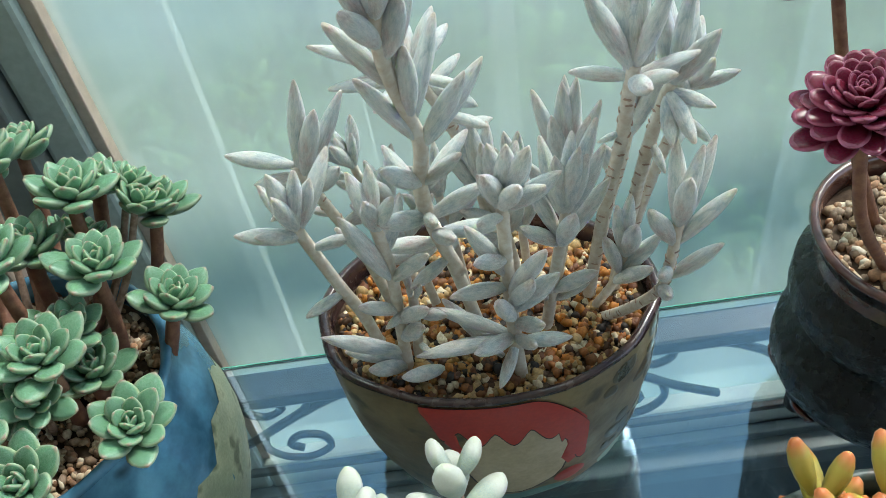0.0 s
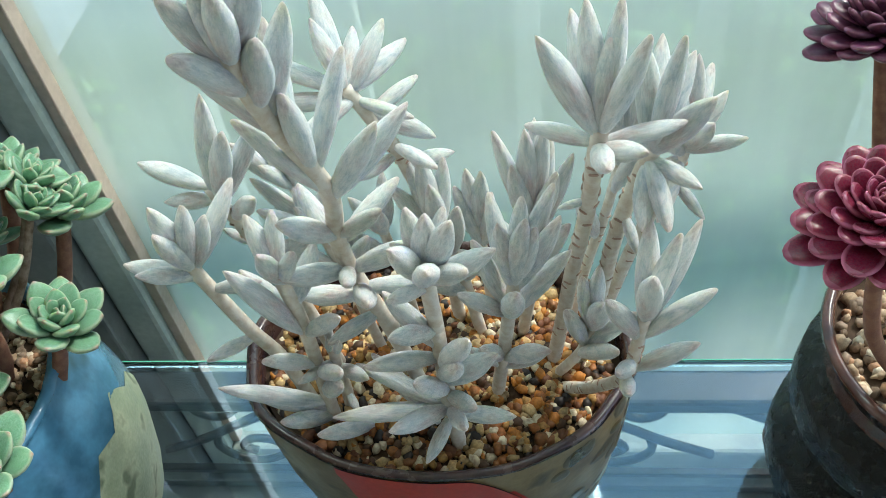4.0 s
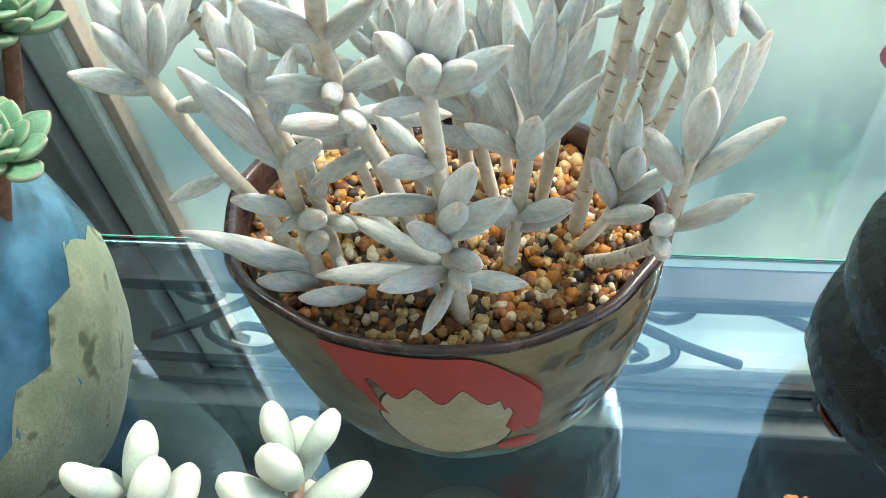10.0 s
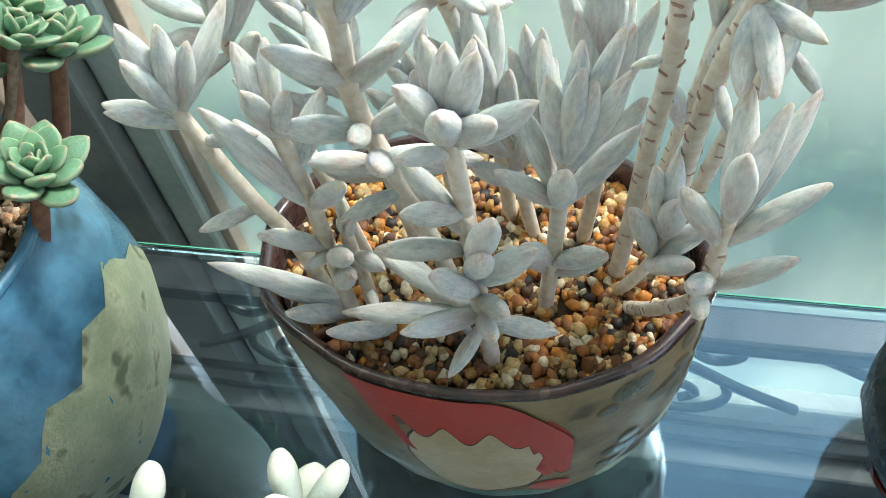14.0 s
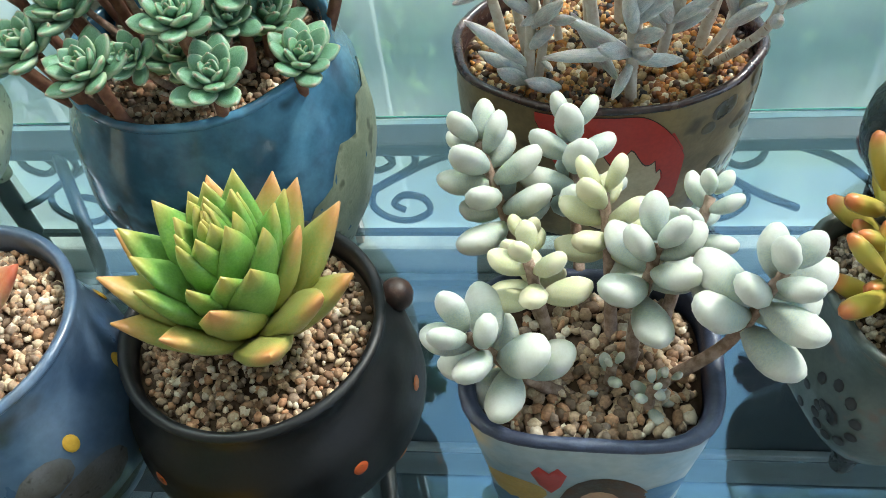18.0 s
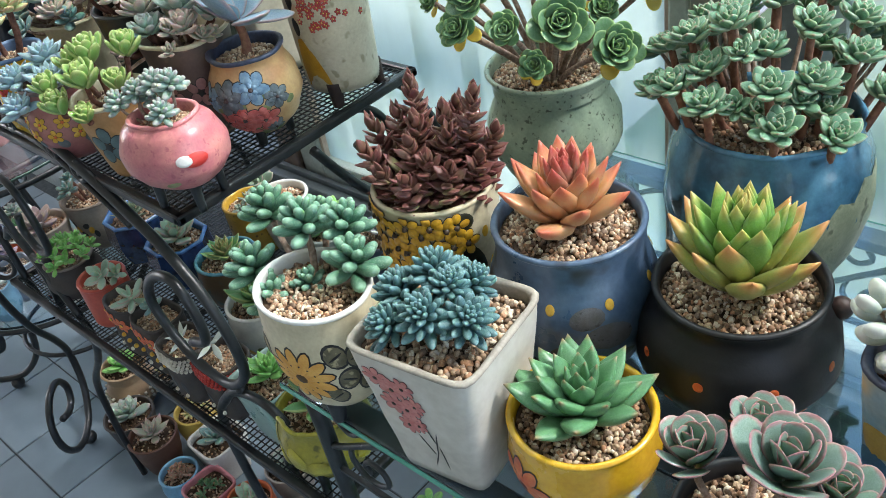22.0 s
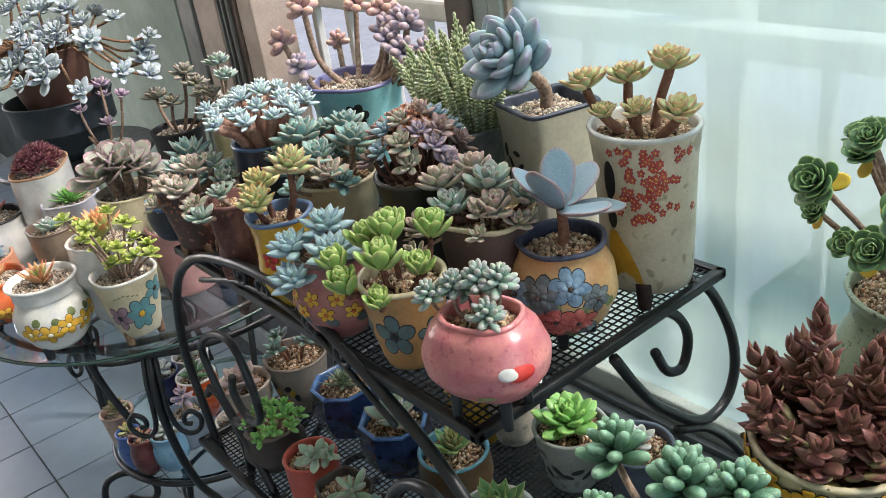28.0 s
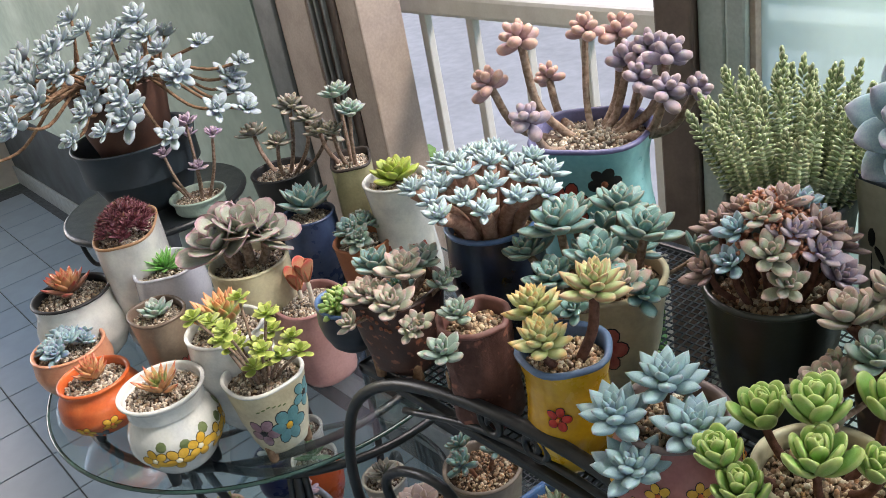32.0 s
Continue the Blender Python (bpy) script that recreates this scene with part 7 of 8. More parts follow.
for h, r in near(q7, (((-0.965, -0.075, 0.815), 0.029), ((-0.935, -0.095, 0.788), 0.028), ((-0.905, -0.055, 0.818), 0.029), ((-0.945, -0.035, 0.835), 0.028)), 0.85, 0.80, 1.12):
    grow(q7, [(h, r)], "fat", L_SKY, STEM_GREY, 0.004, split=True, seed=int(5100 * (h[0] + 2)), n=24, inner=76, outer=4, height=0.26, fat=1.08)
s8, q8 = potted("butter-coloured rosettes in a draped yellow pot with red flower", (-1.037, -0.038, 0.823), 0.037, TOP, "bell", M_YEL, GRIT_PALE, 0, plain("blue_rim", "4c6484", "5c7494", 0.4), seed=28, wob=0.03)
q8.flower(-62, 0.62, 0.022, M_RED, M_DOT, s8, 5, 0.002, 0.3)
C8 = q8.world @ Vector((0, 0, q8.soil + q8.depth))
for h, r, mt in ((C8 + Vector((-0.022, -0.004, 0.026)), 0.027, L_BUTTER), (C8 + Vector((0.006, -0.026, 0.018)), 0.028, L_BUTTER), (C8 + Vector((0.026, 0.012, 0.052)), 0.030, L_PEACH)):
    grow(q8, [(h, r, mt)], "fat", mt, STEM_BROWN, 0.004, split=True, seed=int(5300 * (h[0] + 2)), n=28, inner=84, outer=4, height=0.5, grow=0.45, fat=1.0)
s9, q9 = potted("grey-green rosette in a bark-textured red-brown pot", (-1.136, -0.043, 0.818), 0.032, TOP, "cyl", plain("bark_clay", "5a3a34", "4a2e2a", 0.7, 60, 1.0, 0.0, spot="8a5a4c", spot_scale=90), GRIT_PALE, 0, plain("mauve_rim", "7c5450", "6c4844", 0.5), seed=29, dents=0.004)
for h, r in near(q9, (((-1.115, -0.105, 0.815), 0.023), ((-1.140, -0.060, 0.830), 0.021)), 0.8, 0.7, 1.0):
    grow(q9, [(h, r)], "spoon", L_GREY, STEM_GREY, 0.004, split=True, seed=int(5500 * (h[0] + 2)), n=15, inner=74, outer=8, height=0.3, fat=1.0)
q9.patch("knot", q9.oval(-120, 0.45, 11, 0.10), WOODTAN, s9, 0.003)
s10, q10 = potted("mint and mauve rosettes in a frilled dark brown pot", (-1.251, -0.041, 0.809), 0.042, TOP, "box", plain("dark_umber_clay", "3f2a26", "50362e", 0.55, 40, 0.6, 0.1, spot="8f5c48", spot_scale=110), GRIT_PALE, 18, None, sq=3.6, feet=4, foot_h=0.012, foot_mat=WOODTAN, seed=30, wob=0.03)
pups(q10, near(q10, (((-1.275, -0.045, 0.830), 0.028, L_TEAL), ((-1.250, -0.080, 0.818), 0.025, L_MAUVE), ((-1.215, -0.050, 0.850), 0.027, L_MAUVE), ((-1.195, -0.085, 0.830), 0.025, L_MAUVE), ((-1.22, -0.02, 0.845), 0.025, L_GREY)), 0.85, 0.7, 1.05), "spoon", L_MAUVE, 0.62, 2, n=12, inner=76, outer=12, height=0.35)
for h, r, mt in near(q10, (((-1.275, -0.045, 0.830), 0.028, L_TEAL), ((-1.250, -0.080, 0.818), 0.025, L_MAUVE), ((-1.215, -0.050, 0.850), 0.027, L_MAUVE), ((-1.195, -0.085, 0.830), 0.025, L_MAUVE), ((-1.22, -0.02, 0.845), 0.025, L_GREY)), 0.85, 0.7, 1.05):
    grow(q10, [(h, r, mt)], "spoon", mt, STEM_GREY, 0.004, split=True, seed=int(5700 * (h[0] + 2)), n=18, inner=76, outer=10, height=0.3, fat=1.0)
rg = random.Random(12)
for i in range(60):
    a, k = rg.uniform(-180, -20), rg.uniform(0.72, 0.99)
    q10.patch("clay_scale", q10.oval(a, k, 3.2, 0.03, 6), plain("rust_scale", "8a4f3c", "9c6248", 0.6, 90, 0.3), s10, 0.002)
s11, q11 = potted("brown and violet crested cluster in a dark green tub", (-0.937, 0.090, 0.849), 0.052, TOP, "cup", plain("dark_green_tub", "1c2422", "2a3430", 0.35, 30, 0.3, 0.3), GRIT_PALE, 0, None, seed=31)
cluster(q11, 22, 0.050, 0.021, "spoon", L_BROWN, 6, 0.030, 0.045, stem_mat=STEM_BROWN, mats=(L_BROWN, L_PACHY_V, L_MAUVE, L_LILAC), n=14, inner=72, outer=8, height=0.3, fat=1.0)
cluster(q11, 40, 0.034, 0.010, "egg", leafy("rusty_crest", "a0624a", "b07a60", None, "8a5444", 0.7, 0.5, 0.2), 7, 0.050, 0.030, n=10, inner=74, outer=8, height=0.4)
s12, q12 = potted("silver-green columnar crassula bush in a rough grey stone pot", (-0.992, 0.212, 0.858), 0.052, TOP, "cup", plain("rough_stone", "6f7472", "5c6260", 0.85, 60, 1.2), GRIT_PALE, 10, None, sq=3.0, seed=32, wob=0.02, dents=0.003, gcount=120)
rg = random.Random(19)
for i in range(52):
    k, a = math.sqrt((i + 0.5) / 52), i * 2.39996
    b = Vector((0.042 * k * math.cos(a), 0.042 * k * math.sin(a), q12.soil - 0.002))
    spike(q12, b, (math.cos(a) * k * 0.46 + rg.uniform(-0.06, 0.06), math.sin(a) * k * 0.46 + rg.uniform(-0.06, 0.06), 1), rg.uniform(0.100, 0.124) * (1.10 - 0.20 * k), 0.0086, "plump", L_CRASS, 100 + i, 84, 12, 0.95, step=math.pi / 2)
M_TURQ = plain("turquoise_glaze", "78bcc6", "8cc8ce", 0.3, 24, 0.25, 0.35)
s13, q13 = potted("pink pebble plant in a turquoise pot with red flower", (-1.200, 0.196, 0.888), 0.060, TOP, "bell", M_TURQ, GRIT_GREY, 30, plain("violet_rim", "5c5c84", "6c6c94", 0.35, 40, 0.2), sq=3.0, seed=33, wall=0.006, wob=0.02)
q13.flower(-110, 0.66, 0.050, plain("poppy_paint", "b04034", "c05444", 0.5, 90, 0.2), INK, s13, 7, 0.001, 0.2)
q13.flower(-70, 0.80, 0.034, INK, plain("rust_scale", "8a4f3c"), s13, 6, 0.001, 0.2)
for a, k in ((-62, 0.55), (-52, 0.42), (-84, 0.38), (-44, 0.66), (-70, 0.24)):
    q13.patch("dark_leaf", q13.oval(a, k, 3.0, 0.045, 8, 40), INK, s13, 0.0008)
    q13.patch("coral_bud", q13.oval(a + 8, k - 0.06, 2.2, 0.03, 8), M_DOT, s13, 0.0008)
for i, (h, r, mt) in enumerate((((-1.258, 0.171, 0.979), 0.026, L_PACHY), ((-1.233, 0.237, 0.971), 0.023, L_PACHY), ((-1.217, 0.270, 0.961), 0.025, L_PACHY), ((-1.281, 0.145, 0.939), 0.025, L_PACHY), ((-1.287, 0.234, 0.918), 0.020, L_PACHY), ((-1.213, 0.127, 0.918), 0.024, L_PACHY_V), ((-1.195, 0.253, 0.937), 0.026, L_PACHY_V),
                               ((-1.146, 0.254, 0.948), 0.026, L_PACHY_V), ((-1.165, 0.232, 0.930), 0.024, L_PACHY_V), ((-1.130, 0.225, 0.922), 0.025, L_PACHY_V), ((-1.115, 0.250, 0.918), 0.022, L_PACHY_V), ((-1.175, 0.262, 0.950), 0.024, L_PACHY_V))):
    grow(q13, [(h, r * 0.92, mt)], "egg", mt, STEM_GREY, 0.0046, split=True, seed=200 + i, spread=0.25, sag=0.012, n=11, inner=70, outer=-10, height=0.6, grow=0.6, fat=1.2)
s14, q14 = potted("aqua crested echeveria on brown stems in a navy pot", (-1.203, 0.050, 0.850), 0.045, TOP, "bowl", plain("navy_glaze", "16202e", "22304a", 0.3, 30, 0.2, 0.4), GRIT_PALE, 0, plain("cobalt_rim", "3a5a84", "4a6c98", 0.3, 30, 0.1, 0.4), seed=34)
rg = random.Random(23)
for i in range(24):
    k, a = math.sqrt((i + 0.5) / 24), i * 2.39996
    q = Vector((0.072 * k * math.cos(a), 0.072 * k * math.sin(a), q14.soil + 0.048 + 0.018 * (1 - k * k) + rg.uniform(-0.006, 0.006)))
    stem(s14, [Vector((q.x * 0.35, q.y * 0.35, q14.soil - 0.003)), Vector((q.x * 0.6, q.y * 0.6, q14.soil + 0.03)), q], 0.0072, plain("knobbly_pink_stem", "ac8878", "94705f", 0.75, 260, 1.0), 0.9)
    rosette(s14, q, (q.x * 5, q.y * 5, 1), 0.019, "fat", L_AQUA, 300 + i, 15, 76, 8, 0.3, 0.45, 1.0)
s15, q15 = potted("teal and pink echeveria cluster in a cream pot with red", (-1.082, 0.068, 0.821), 0.052, TOP, "cup", CREAM, GRIT_PALE, 0, None, seed=35)
q15.flower(-120, 0.6, 0.05, M_REDROSE, INK, s15, 6, 0.001)
q15.flower(-60, 0.55, 0.05, M_REDROSE, INK, s15, 6, 0.001)
for i, (dx, dy, dz, r) in enumerate(((-0.03, -0.02, 0.075, 0.036), (0.02, -0.03, 0.055, 0.032), (0.035, 0.01, 0.07, 0.034), (-0.055, -0.035, 0.035, 0.028), (-0.01, -0.055, 0.03, 0.028), (0.045, -0.035, 0.035, 0.028), (-0.005, 0.03, 0.08, 0.03), (-0.05, 0.02, 0.06, 0.028))):
    h = Vector((-1.082, 0.068, 0.821)) + Vector((dx, dy, dz * 0.62))
    grow(q15, [(h, r, L_MAUVE if i == 5 else L_TEAL)], "spoon", L_TEAL, STEM_GREY, 0.004, split=True, seed=400 + i, n=20, inner=76, outer=8, height=0.28)
s16, q16 = potted("small green rosettes in a low dark blue boat pot", (-1.335, -0.055, 0.768), 0.036, TOP, "bowl", plain("night_blue_clay", "1c222c", "28303c", 0.45, 30, 0.2, 0.1), GRIT_PALE, 0, plain("blue_edge", "4c6c94", "3c5c84", 0.35), ab=0.7, seed=36)
cluster(q16, 4, 0.02, 0.021, "egg", L_LIME, 9, 0.010, 0.008, n=18, inner=78, outer=10, height=0.35, fat=0.8)

pups(q15, [(Vector((-1.082, 0.068, 0.821)) + Vector((0.05 * math.cos(a), 0.045 * math.sin(a), 0.03)), 0.034) for a in (0.5, 1.7, 2.9, 4.1, 5.3)], "spoon", L_TEAL, 0.7, 9, n=14, inner=76, outer=8, height=0.3)

# ================= round glass table =================
G2 = "pots on the round glass table"


def rpot(label, rim_at, R, prof, mat, rim=None, grit=GRIT_GREY, z0=None, **kw):
    return potted(label, rim_at, R, RT if z0 is None else z0, prof, mat, grit, rim=rim, group=G2, **kw)


r1, u1 = rpot("chartreuse leafy plant in a cream pot with painted poppies", (-1.539, -0.083, 0.607), 0.050, "cup", CREAM, WHITE_GLAZE, sq=2.6, feet=3, foot_h=0.014, foot_mat=WOODTAN, seed=41)
u1.flower(-48, 0.42, 0.046, plain("plum_paint", "8a6a74", "a08490", 0.5, 80, 0.2), INK, r1, 5, 0.001)
u1.flower(-4, 0.42, 0.056, plain("teal_flower", "4c8088", "5f949a", 0.5, 80, 0.2), M_YDOT, r1, 6, 0.001)
u1.flower(34, 0.74, 0.04, plain("teal_flower", "4c8088"), INK, r1, 5, 0.001)
for a in range(6):
    u1.patch("painted_stalk", u1.oval(-44 + 8 * a, 0.82 - 0.02 * abs(a - 2), 3.4, 0.012, 8, 10), M_LEAFP, r1, 0.0007)
rg = random.Random(31)
for i in range(19):
    a = i * 2.4
    q = Vector((0.062 * math.sqrt((i + 0.5) / 19) * math.cos(a), 0.062 * math.sqrt((i + 0.5) / 19) * math.sin(a), u1.soil + rg.uniform(0.03, 0.12)))
    stem(r1, [Vector((q.x * 0.25, q.y * 0.25, u1.soil)), q * 0.6 + Vector((0, 0, u1.soil * 0.38)), q], 0.0022, STEM_GREY, 0.8)
    rosette(r1, q, (q.x * 3, q.y * 3, 1), 0.018, "paddle", L_CHART, 500 + i, 11, 62, -8, 0.3, 0.55, 1.1, split=True)
r2, u2 = rpot("red-tipped agavoides in a white vase with yellow painted flowers", (-1.610, -0.188, 0.618), 0.055, "vase", WHITE_GLAZE, None, feet=3, foot_h=0.014, foot_mat=IRON, seed=42)
for a, k, s in ((-52, 0.42, 0.032), (-24, 0.38, 0.036), (4, 0.44, 0.034), (32, 0.40, 0.032), (60, 0.46, 0.03)):
    u2.flower(a, k, s, M_YDOT, plain("pearl", "e0d8c0", "d0c8b0", 0.3), r2, 5, 0.001, a)
    u2.patch("ink_leaf", u2.oval(a + 12, k + 0.16, 7, 0.06, 9, 50), M_LEAFP, r2, 0.0008)
solo(u2, 0.042, "narrow", L_MIX, 3, 22, 0.004, L_RUST, 0.5, inner=80, outer=28, height=0.3, fat=1.0)
r3, u3 = rpot("orange agavoides in an orange pot with painted flowers", (-1.787, -0.224, 0.578), 0.050, "round", plain("orange_glaze", "c4582a", "d06a38", 0.35, 30, 0.15, 0.3), None, feet=3, foot_h=0.010, foot_mat=IRON, seed=43)
for a, k, mt in ((-12, 0.42, M_YDOT), (-50, 0.34, M_YDOT), (22, 0.55, M_GREYROSE), (-30, 0.16, M_GREYROSE)):
    u3.flower(a, k, 0.024, mt, M_DOT, r3, 5, 0.001)
solo(u3, 0.036, "agave", L_RUST, 5, 26, 0.008, None, 0.5, inner=86, outer=34, height=0.5, fat=0.9)
r4, u4 = rpot("blue-grey rosettes in a peach glazed pot", (-1.938, -0.213, 0.562), 0.056, "bowl", plain("peach_glaze", "cf8c6c", "d89c7c", 0.35, 30, 0.15, 0.3), None, seed=44)
cluster(u4, 8, 0.036, 0.024, "spoon", L_SKY, 11, 0.010, 0.012, mats=(L_SKY, L_LILAC), n=20, inner=78, outer=10, height=0.25)
r5, u5 = rpot("rust agavoides in a white pot with a black rim", (-2.010, -0.164, 0.609), 0.062, "jar", WHITE_GLAZE, INK, lip=2.0, seed=45)
solo(u5, 0.050, "agave", L_RUST, 6, 30, 0.006, L_RED, 0.7, inner=84, outer=22, height=0.4, fat=0.85, off=(-0.012, 0))
r6, u6 = rpot("mint rosette in an oval brown and white floral pot", (-1.757, -0.119, 0.640), 0.045, "cup", plain("taupe_glaze", "7c6c5c", "8f8070", 0.45, 30, 0.2, 0.2), plain("taupe_rim", "6c5c50", "5c4e44", 0.4), sq=2.4, ab=0.85, seed=46)
u6.flower(-30, 0.40, 0.034, M_REDROSE, M_YDOT, r6, 5, 0.001)
u6.flower(12, 0.5, 0.030, M_REDROSE, M_YDOT, r6, 5, 0.001)
solo(u6, 0.030, "spoon", L_FROST, 7, 18, 0.006, inner=78, outer=14, height=0.25)
r7, u7 = rpot("two red-edged paddle leaves in a dusty pink pot", (-1.632, 0.052, 0.612), 0.050, "tall", plain("dusty_pink_clay", "9c7270", "8c6462", 0.5, 30, 0.2, 0.1), None, sq=2.6, seed=47)
for dx, dz, yaw in ((-0.022, 0.020, 30), (0.012, 0.045, 10)):
    stem(r7, [(dx, 0, u7.soil), (dx, 0, u7.soil + dz)], 0.0035, STEM_PALE, 0.9)
    for k in range(4):
        o = new("leaf", leaf_mesh("paddle", L_HEART, 10, 12))
        o.parent = r7
        o.matrix_local = Matrix.Translation((dx, 0, u7.soil + dz)) @ leaf_pose(radians(yaw + 90 * k), radians(66), 0.0, 0.0, 0.040 if k % 2 else 0.034)
r8, u8 = rpot("amber and green agavoides in a white pot with a painted flower", (-1.627, -0.079, 0.641), 0.053, "bowl", WHITE_GLAZE, None, seed=48)
u8.flower(-20, 0.5, 0.04, plain("rose_stroke", "a05c68", "b47480", 0.5), M_YDOT, r8, 8, 0.001)
solo(u8, 0.055, "agave", L_MIX, 8, 28, 0.006, inner=84, outer=30, height=0.4, fat=0.85, off=(-0.01, 0.008))
r9, u9 = rpot("small green star rosette in a ruffled white bowl", (-1.922, -0.034, 0.623), 0.055, "bowl", plain("milky_glaze", "c9ccd4", "bcc0ca", 0.25, 30, 0.15, 0.4), None, wob=0.05, seed=49)
solo(u9, 0.047, "narrow", L_FRESH, 9, 36, 0.004, inner=80, outer=8, height=0.2, fat=0.8)
r10, u10 = rpot("frilled pink-edged echeveria in a cream crackle pot", (-1.718, 0.019, 0.667), 0.058, "cyl", CREAM, None, seed=50)
for a in range(9):
    u10.patch("brown_branch", u10.oval(-150 + 16 * a, 0.5 + 0.12 * math.sin(a), 7, 0.10, 9, 30 * a), plain("bark_stroke", "4c4038", "5c5044", 0.6), r10, 0.0007)
cluster(u10, 5, 0.040, 0.062, "frill", L_FRILL, 13, 0.035, 0.02, stem_mat=STEM_GREY, n=15, inner=70, outer=6, height=0.25)
r11, u11 = rpot("wine-red spiky dome in a white oval pot", (-2.004, -0.048, 0.676), 0.080, "cyl", WHITE_GLAZE, plain("tan_rim", "a07c5c", "b08c6c", 0.5), sq=3.0, ab=0.62, turn=-30, seed=51)
cluster(u11, 46, 0.058, 0.021, "narrow", L_WINE, 14, 0.012, 0.030, n=16, inner=80, outer=20, height=0.4)
r12, u12 = rpot("blue-green rosettes in a wood-grained terracotta pot", (-1.69, 0.195, 0.625), 0.046, "cup", plain("terracotta", "8f5a40", "a06848", 0.7, 40, 0.5), None, seed=52)
cluster(u12, 6, 0.030, 0.026, "spoon", L_TEAL, 15, 0.020, 0.020, mats=(L_TEAL, L_FROST), n=20, inner=78, outer=8, height=0.28)
r13, u13 = rpot("green agave rosette in a dark blue pot", (-1.826, 0.185, 0.639), 0.046, "bowl", plain("deep_blue_glaze", "2c3c5c", "3c4e70", 0.3, 30, 0.15, 0.3), None, seed=53)
solo(u13, 0.056, "agave", L_TEAL, 10, 22, 0.02, inner=78, outer=16, height=0.3, fat=1.1)
r14, u14 = rpot("lilac ghost rosettes on tall stems in a celadon pot", (-2.104, 0.123, 0.639), 0.052, "vase", plain("celadon_leafed", "8fa49a", "a4b6ac", 0.35, 30, 0.2, 0.3), None, seed=54)
L_ORCH = leafy("orchid_rosette", "a58fa6", "b8a4b4", None, "b49cb0", 0.8, 0.5, 0.4)
for i, (dx, dy, dz, r) in enumerate(((0.0, 0.02, 0.13, 0.028), (-0.02, -0.03, 0.085, 0.026), (0.05, 0.04, 0.11, 0.024), (0.04, 0.0, 0.06, 0.022), (-0.05, -0.03, 0.05, 0.024), (-0.03, 0.03, 0.1, 0.022))):
    h = Vector((-2.104, 0.123, 0.639)) + Vector((dx, dy, dz))
    grow(u14, [(h, r)], "spoon", L_ORCH, STEM_GREY, 0.003, seed=600 + i, spread=0.3, n=12, inner=66, outer=6, height=0.3)
r15, u15 = rpot("bronze branching rosettes in a black pot with red roses", (-1.944, 0.221, 0.679), 0.055, "tall", INK, None, seed=55)
u15.flower(-12, 0.6, 0.04, M_REDROSE, INK, r15, 7, 0.001)
u15.flower(-48, 0.5, 0.03, plain("fern_stroke", "b8b4a4", "a8a494", 0.5), INK, r15, 8, 0.001)
L_BRZ = leafy("bronze_grey", "8a7c6c", "9c8474", None, "7c8478", 0.8, 0.5, 0.35)
for i, (dx, dy, dz, r) in enumerate(((-0.07, 0.0, 0.055, 0.034), (0.03, 0.03, 0.11, 0.034), (0.06, 0.04, 0.09, 0.03), (0.09, 0.05, 0.06, 0.032), (0.03, -0.01, 0.06, 0.028))):
    h = Vector((-1.944, 0.221, 0.679)) + Vector((dx, dy, dz))
    grow(u15, [(h, r)], "spoon", L_BRZ, STEM_GREY, 0.004, seed=620 + i, spread=0.3, n=18, inner=70, outer=-4, height=0.3)
r16, u16 = rpot("pale bronze rosettes in a mossy cream rectangular pot", (-1.788, 0.267, 0.712), 0.047, "cyl", plain("mossy_cream", "a09c7c", "8c8a6a", 0.6, 30, 0.3), plain("dark_rim", "3c3430", "2c2622", 0.5), sq=4.0, ab=0.7, turn=-35, seed=56)
for i, (dx, dy, dz, r) in enumerate(((-0.01, 0.01, 0.105, 0.032), (0.03, 0.0, 0.085, 0.030), (-0.04, -0.02, 0.05, 0.028), (0.0, -0.02, 0.055, 0.026))):
    h = Vector((-1.788, 0.267, 0.712)) + Vector((dx, dy, dz))
    grow(u16, [(h, r)], "spoon", L_FROST if i < 2 else L_BRZ, STEM_GREY, 0.004, seed=640 + i, spread=0.4, n=20, inner=76, outer=4, height=0.3)
r17, u17 = rpot("lime rosette in a white pot with red and black lattice", (-1.660, 0.258, 0.709), 0.050, "bell", WHITE_GLAZE, None, seed=57)
for a in range(8):
    u17.patch("red_panel", u17.oval(-170 + 24 * a, 0.45, 8, 0.14, 10), plain("brick_paint", "8f4a40", "a05a4c", 0.5), r17, 0.0008)
    u17.patch("black_leaf", u17.oval(-158 + 24 * a, 0.45, 3, 0.13, 8, 30), INK, r17, 0.0009)
solo(u17, 0.046, "spoon", leafy("lime_rosette", "a4b44c", "b8b45c", None, "94a848", 0.85, 0.4, 0.15), 12, 24, 0.008, inner=80, outer=12, height=0.3)

# ================= ghost plant on a tall iron stand =================
gx, gy = -2.24, 0.09
gs = thing("tall_plant_stand", Matrix.Translation((gx, gy, FLOOR)), "tall black scrolled iron stand", "plant stand")
for i in range(4):
    a = 0.6 + i * 1.5708
    c, s = math.cos(a), math.sin(a)
    bar("leg", [(0.17 * c, 0.17 * s, 0.75), (0.13 * c, 0.13 * s, 0.50), (0.19 * c, 0.19 * s, 0.2), (0.16 * c, 0.16 * s, 0.0)], 0.008, IRON, gs)
    bar("scroll", [(0.165 * c, 0.165 * s, 0.73), (0.21 * c, 0.21 * s, 0.68), (0.20 * c, 0.20 * s, 0.62), (0.16 * c, 0.16 * s, 0.63), (0.165 * c, 0.165 * s, 0.67)], 0.005, IRON, gs)
bar("top_ring", ringpts(0.17, 0.752), 0.007, IRON, gs, per=2, closed=True)
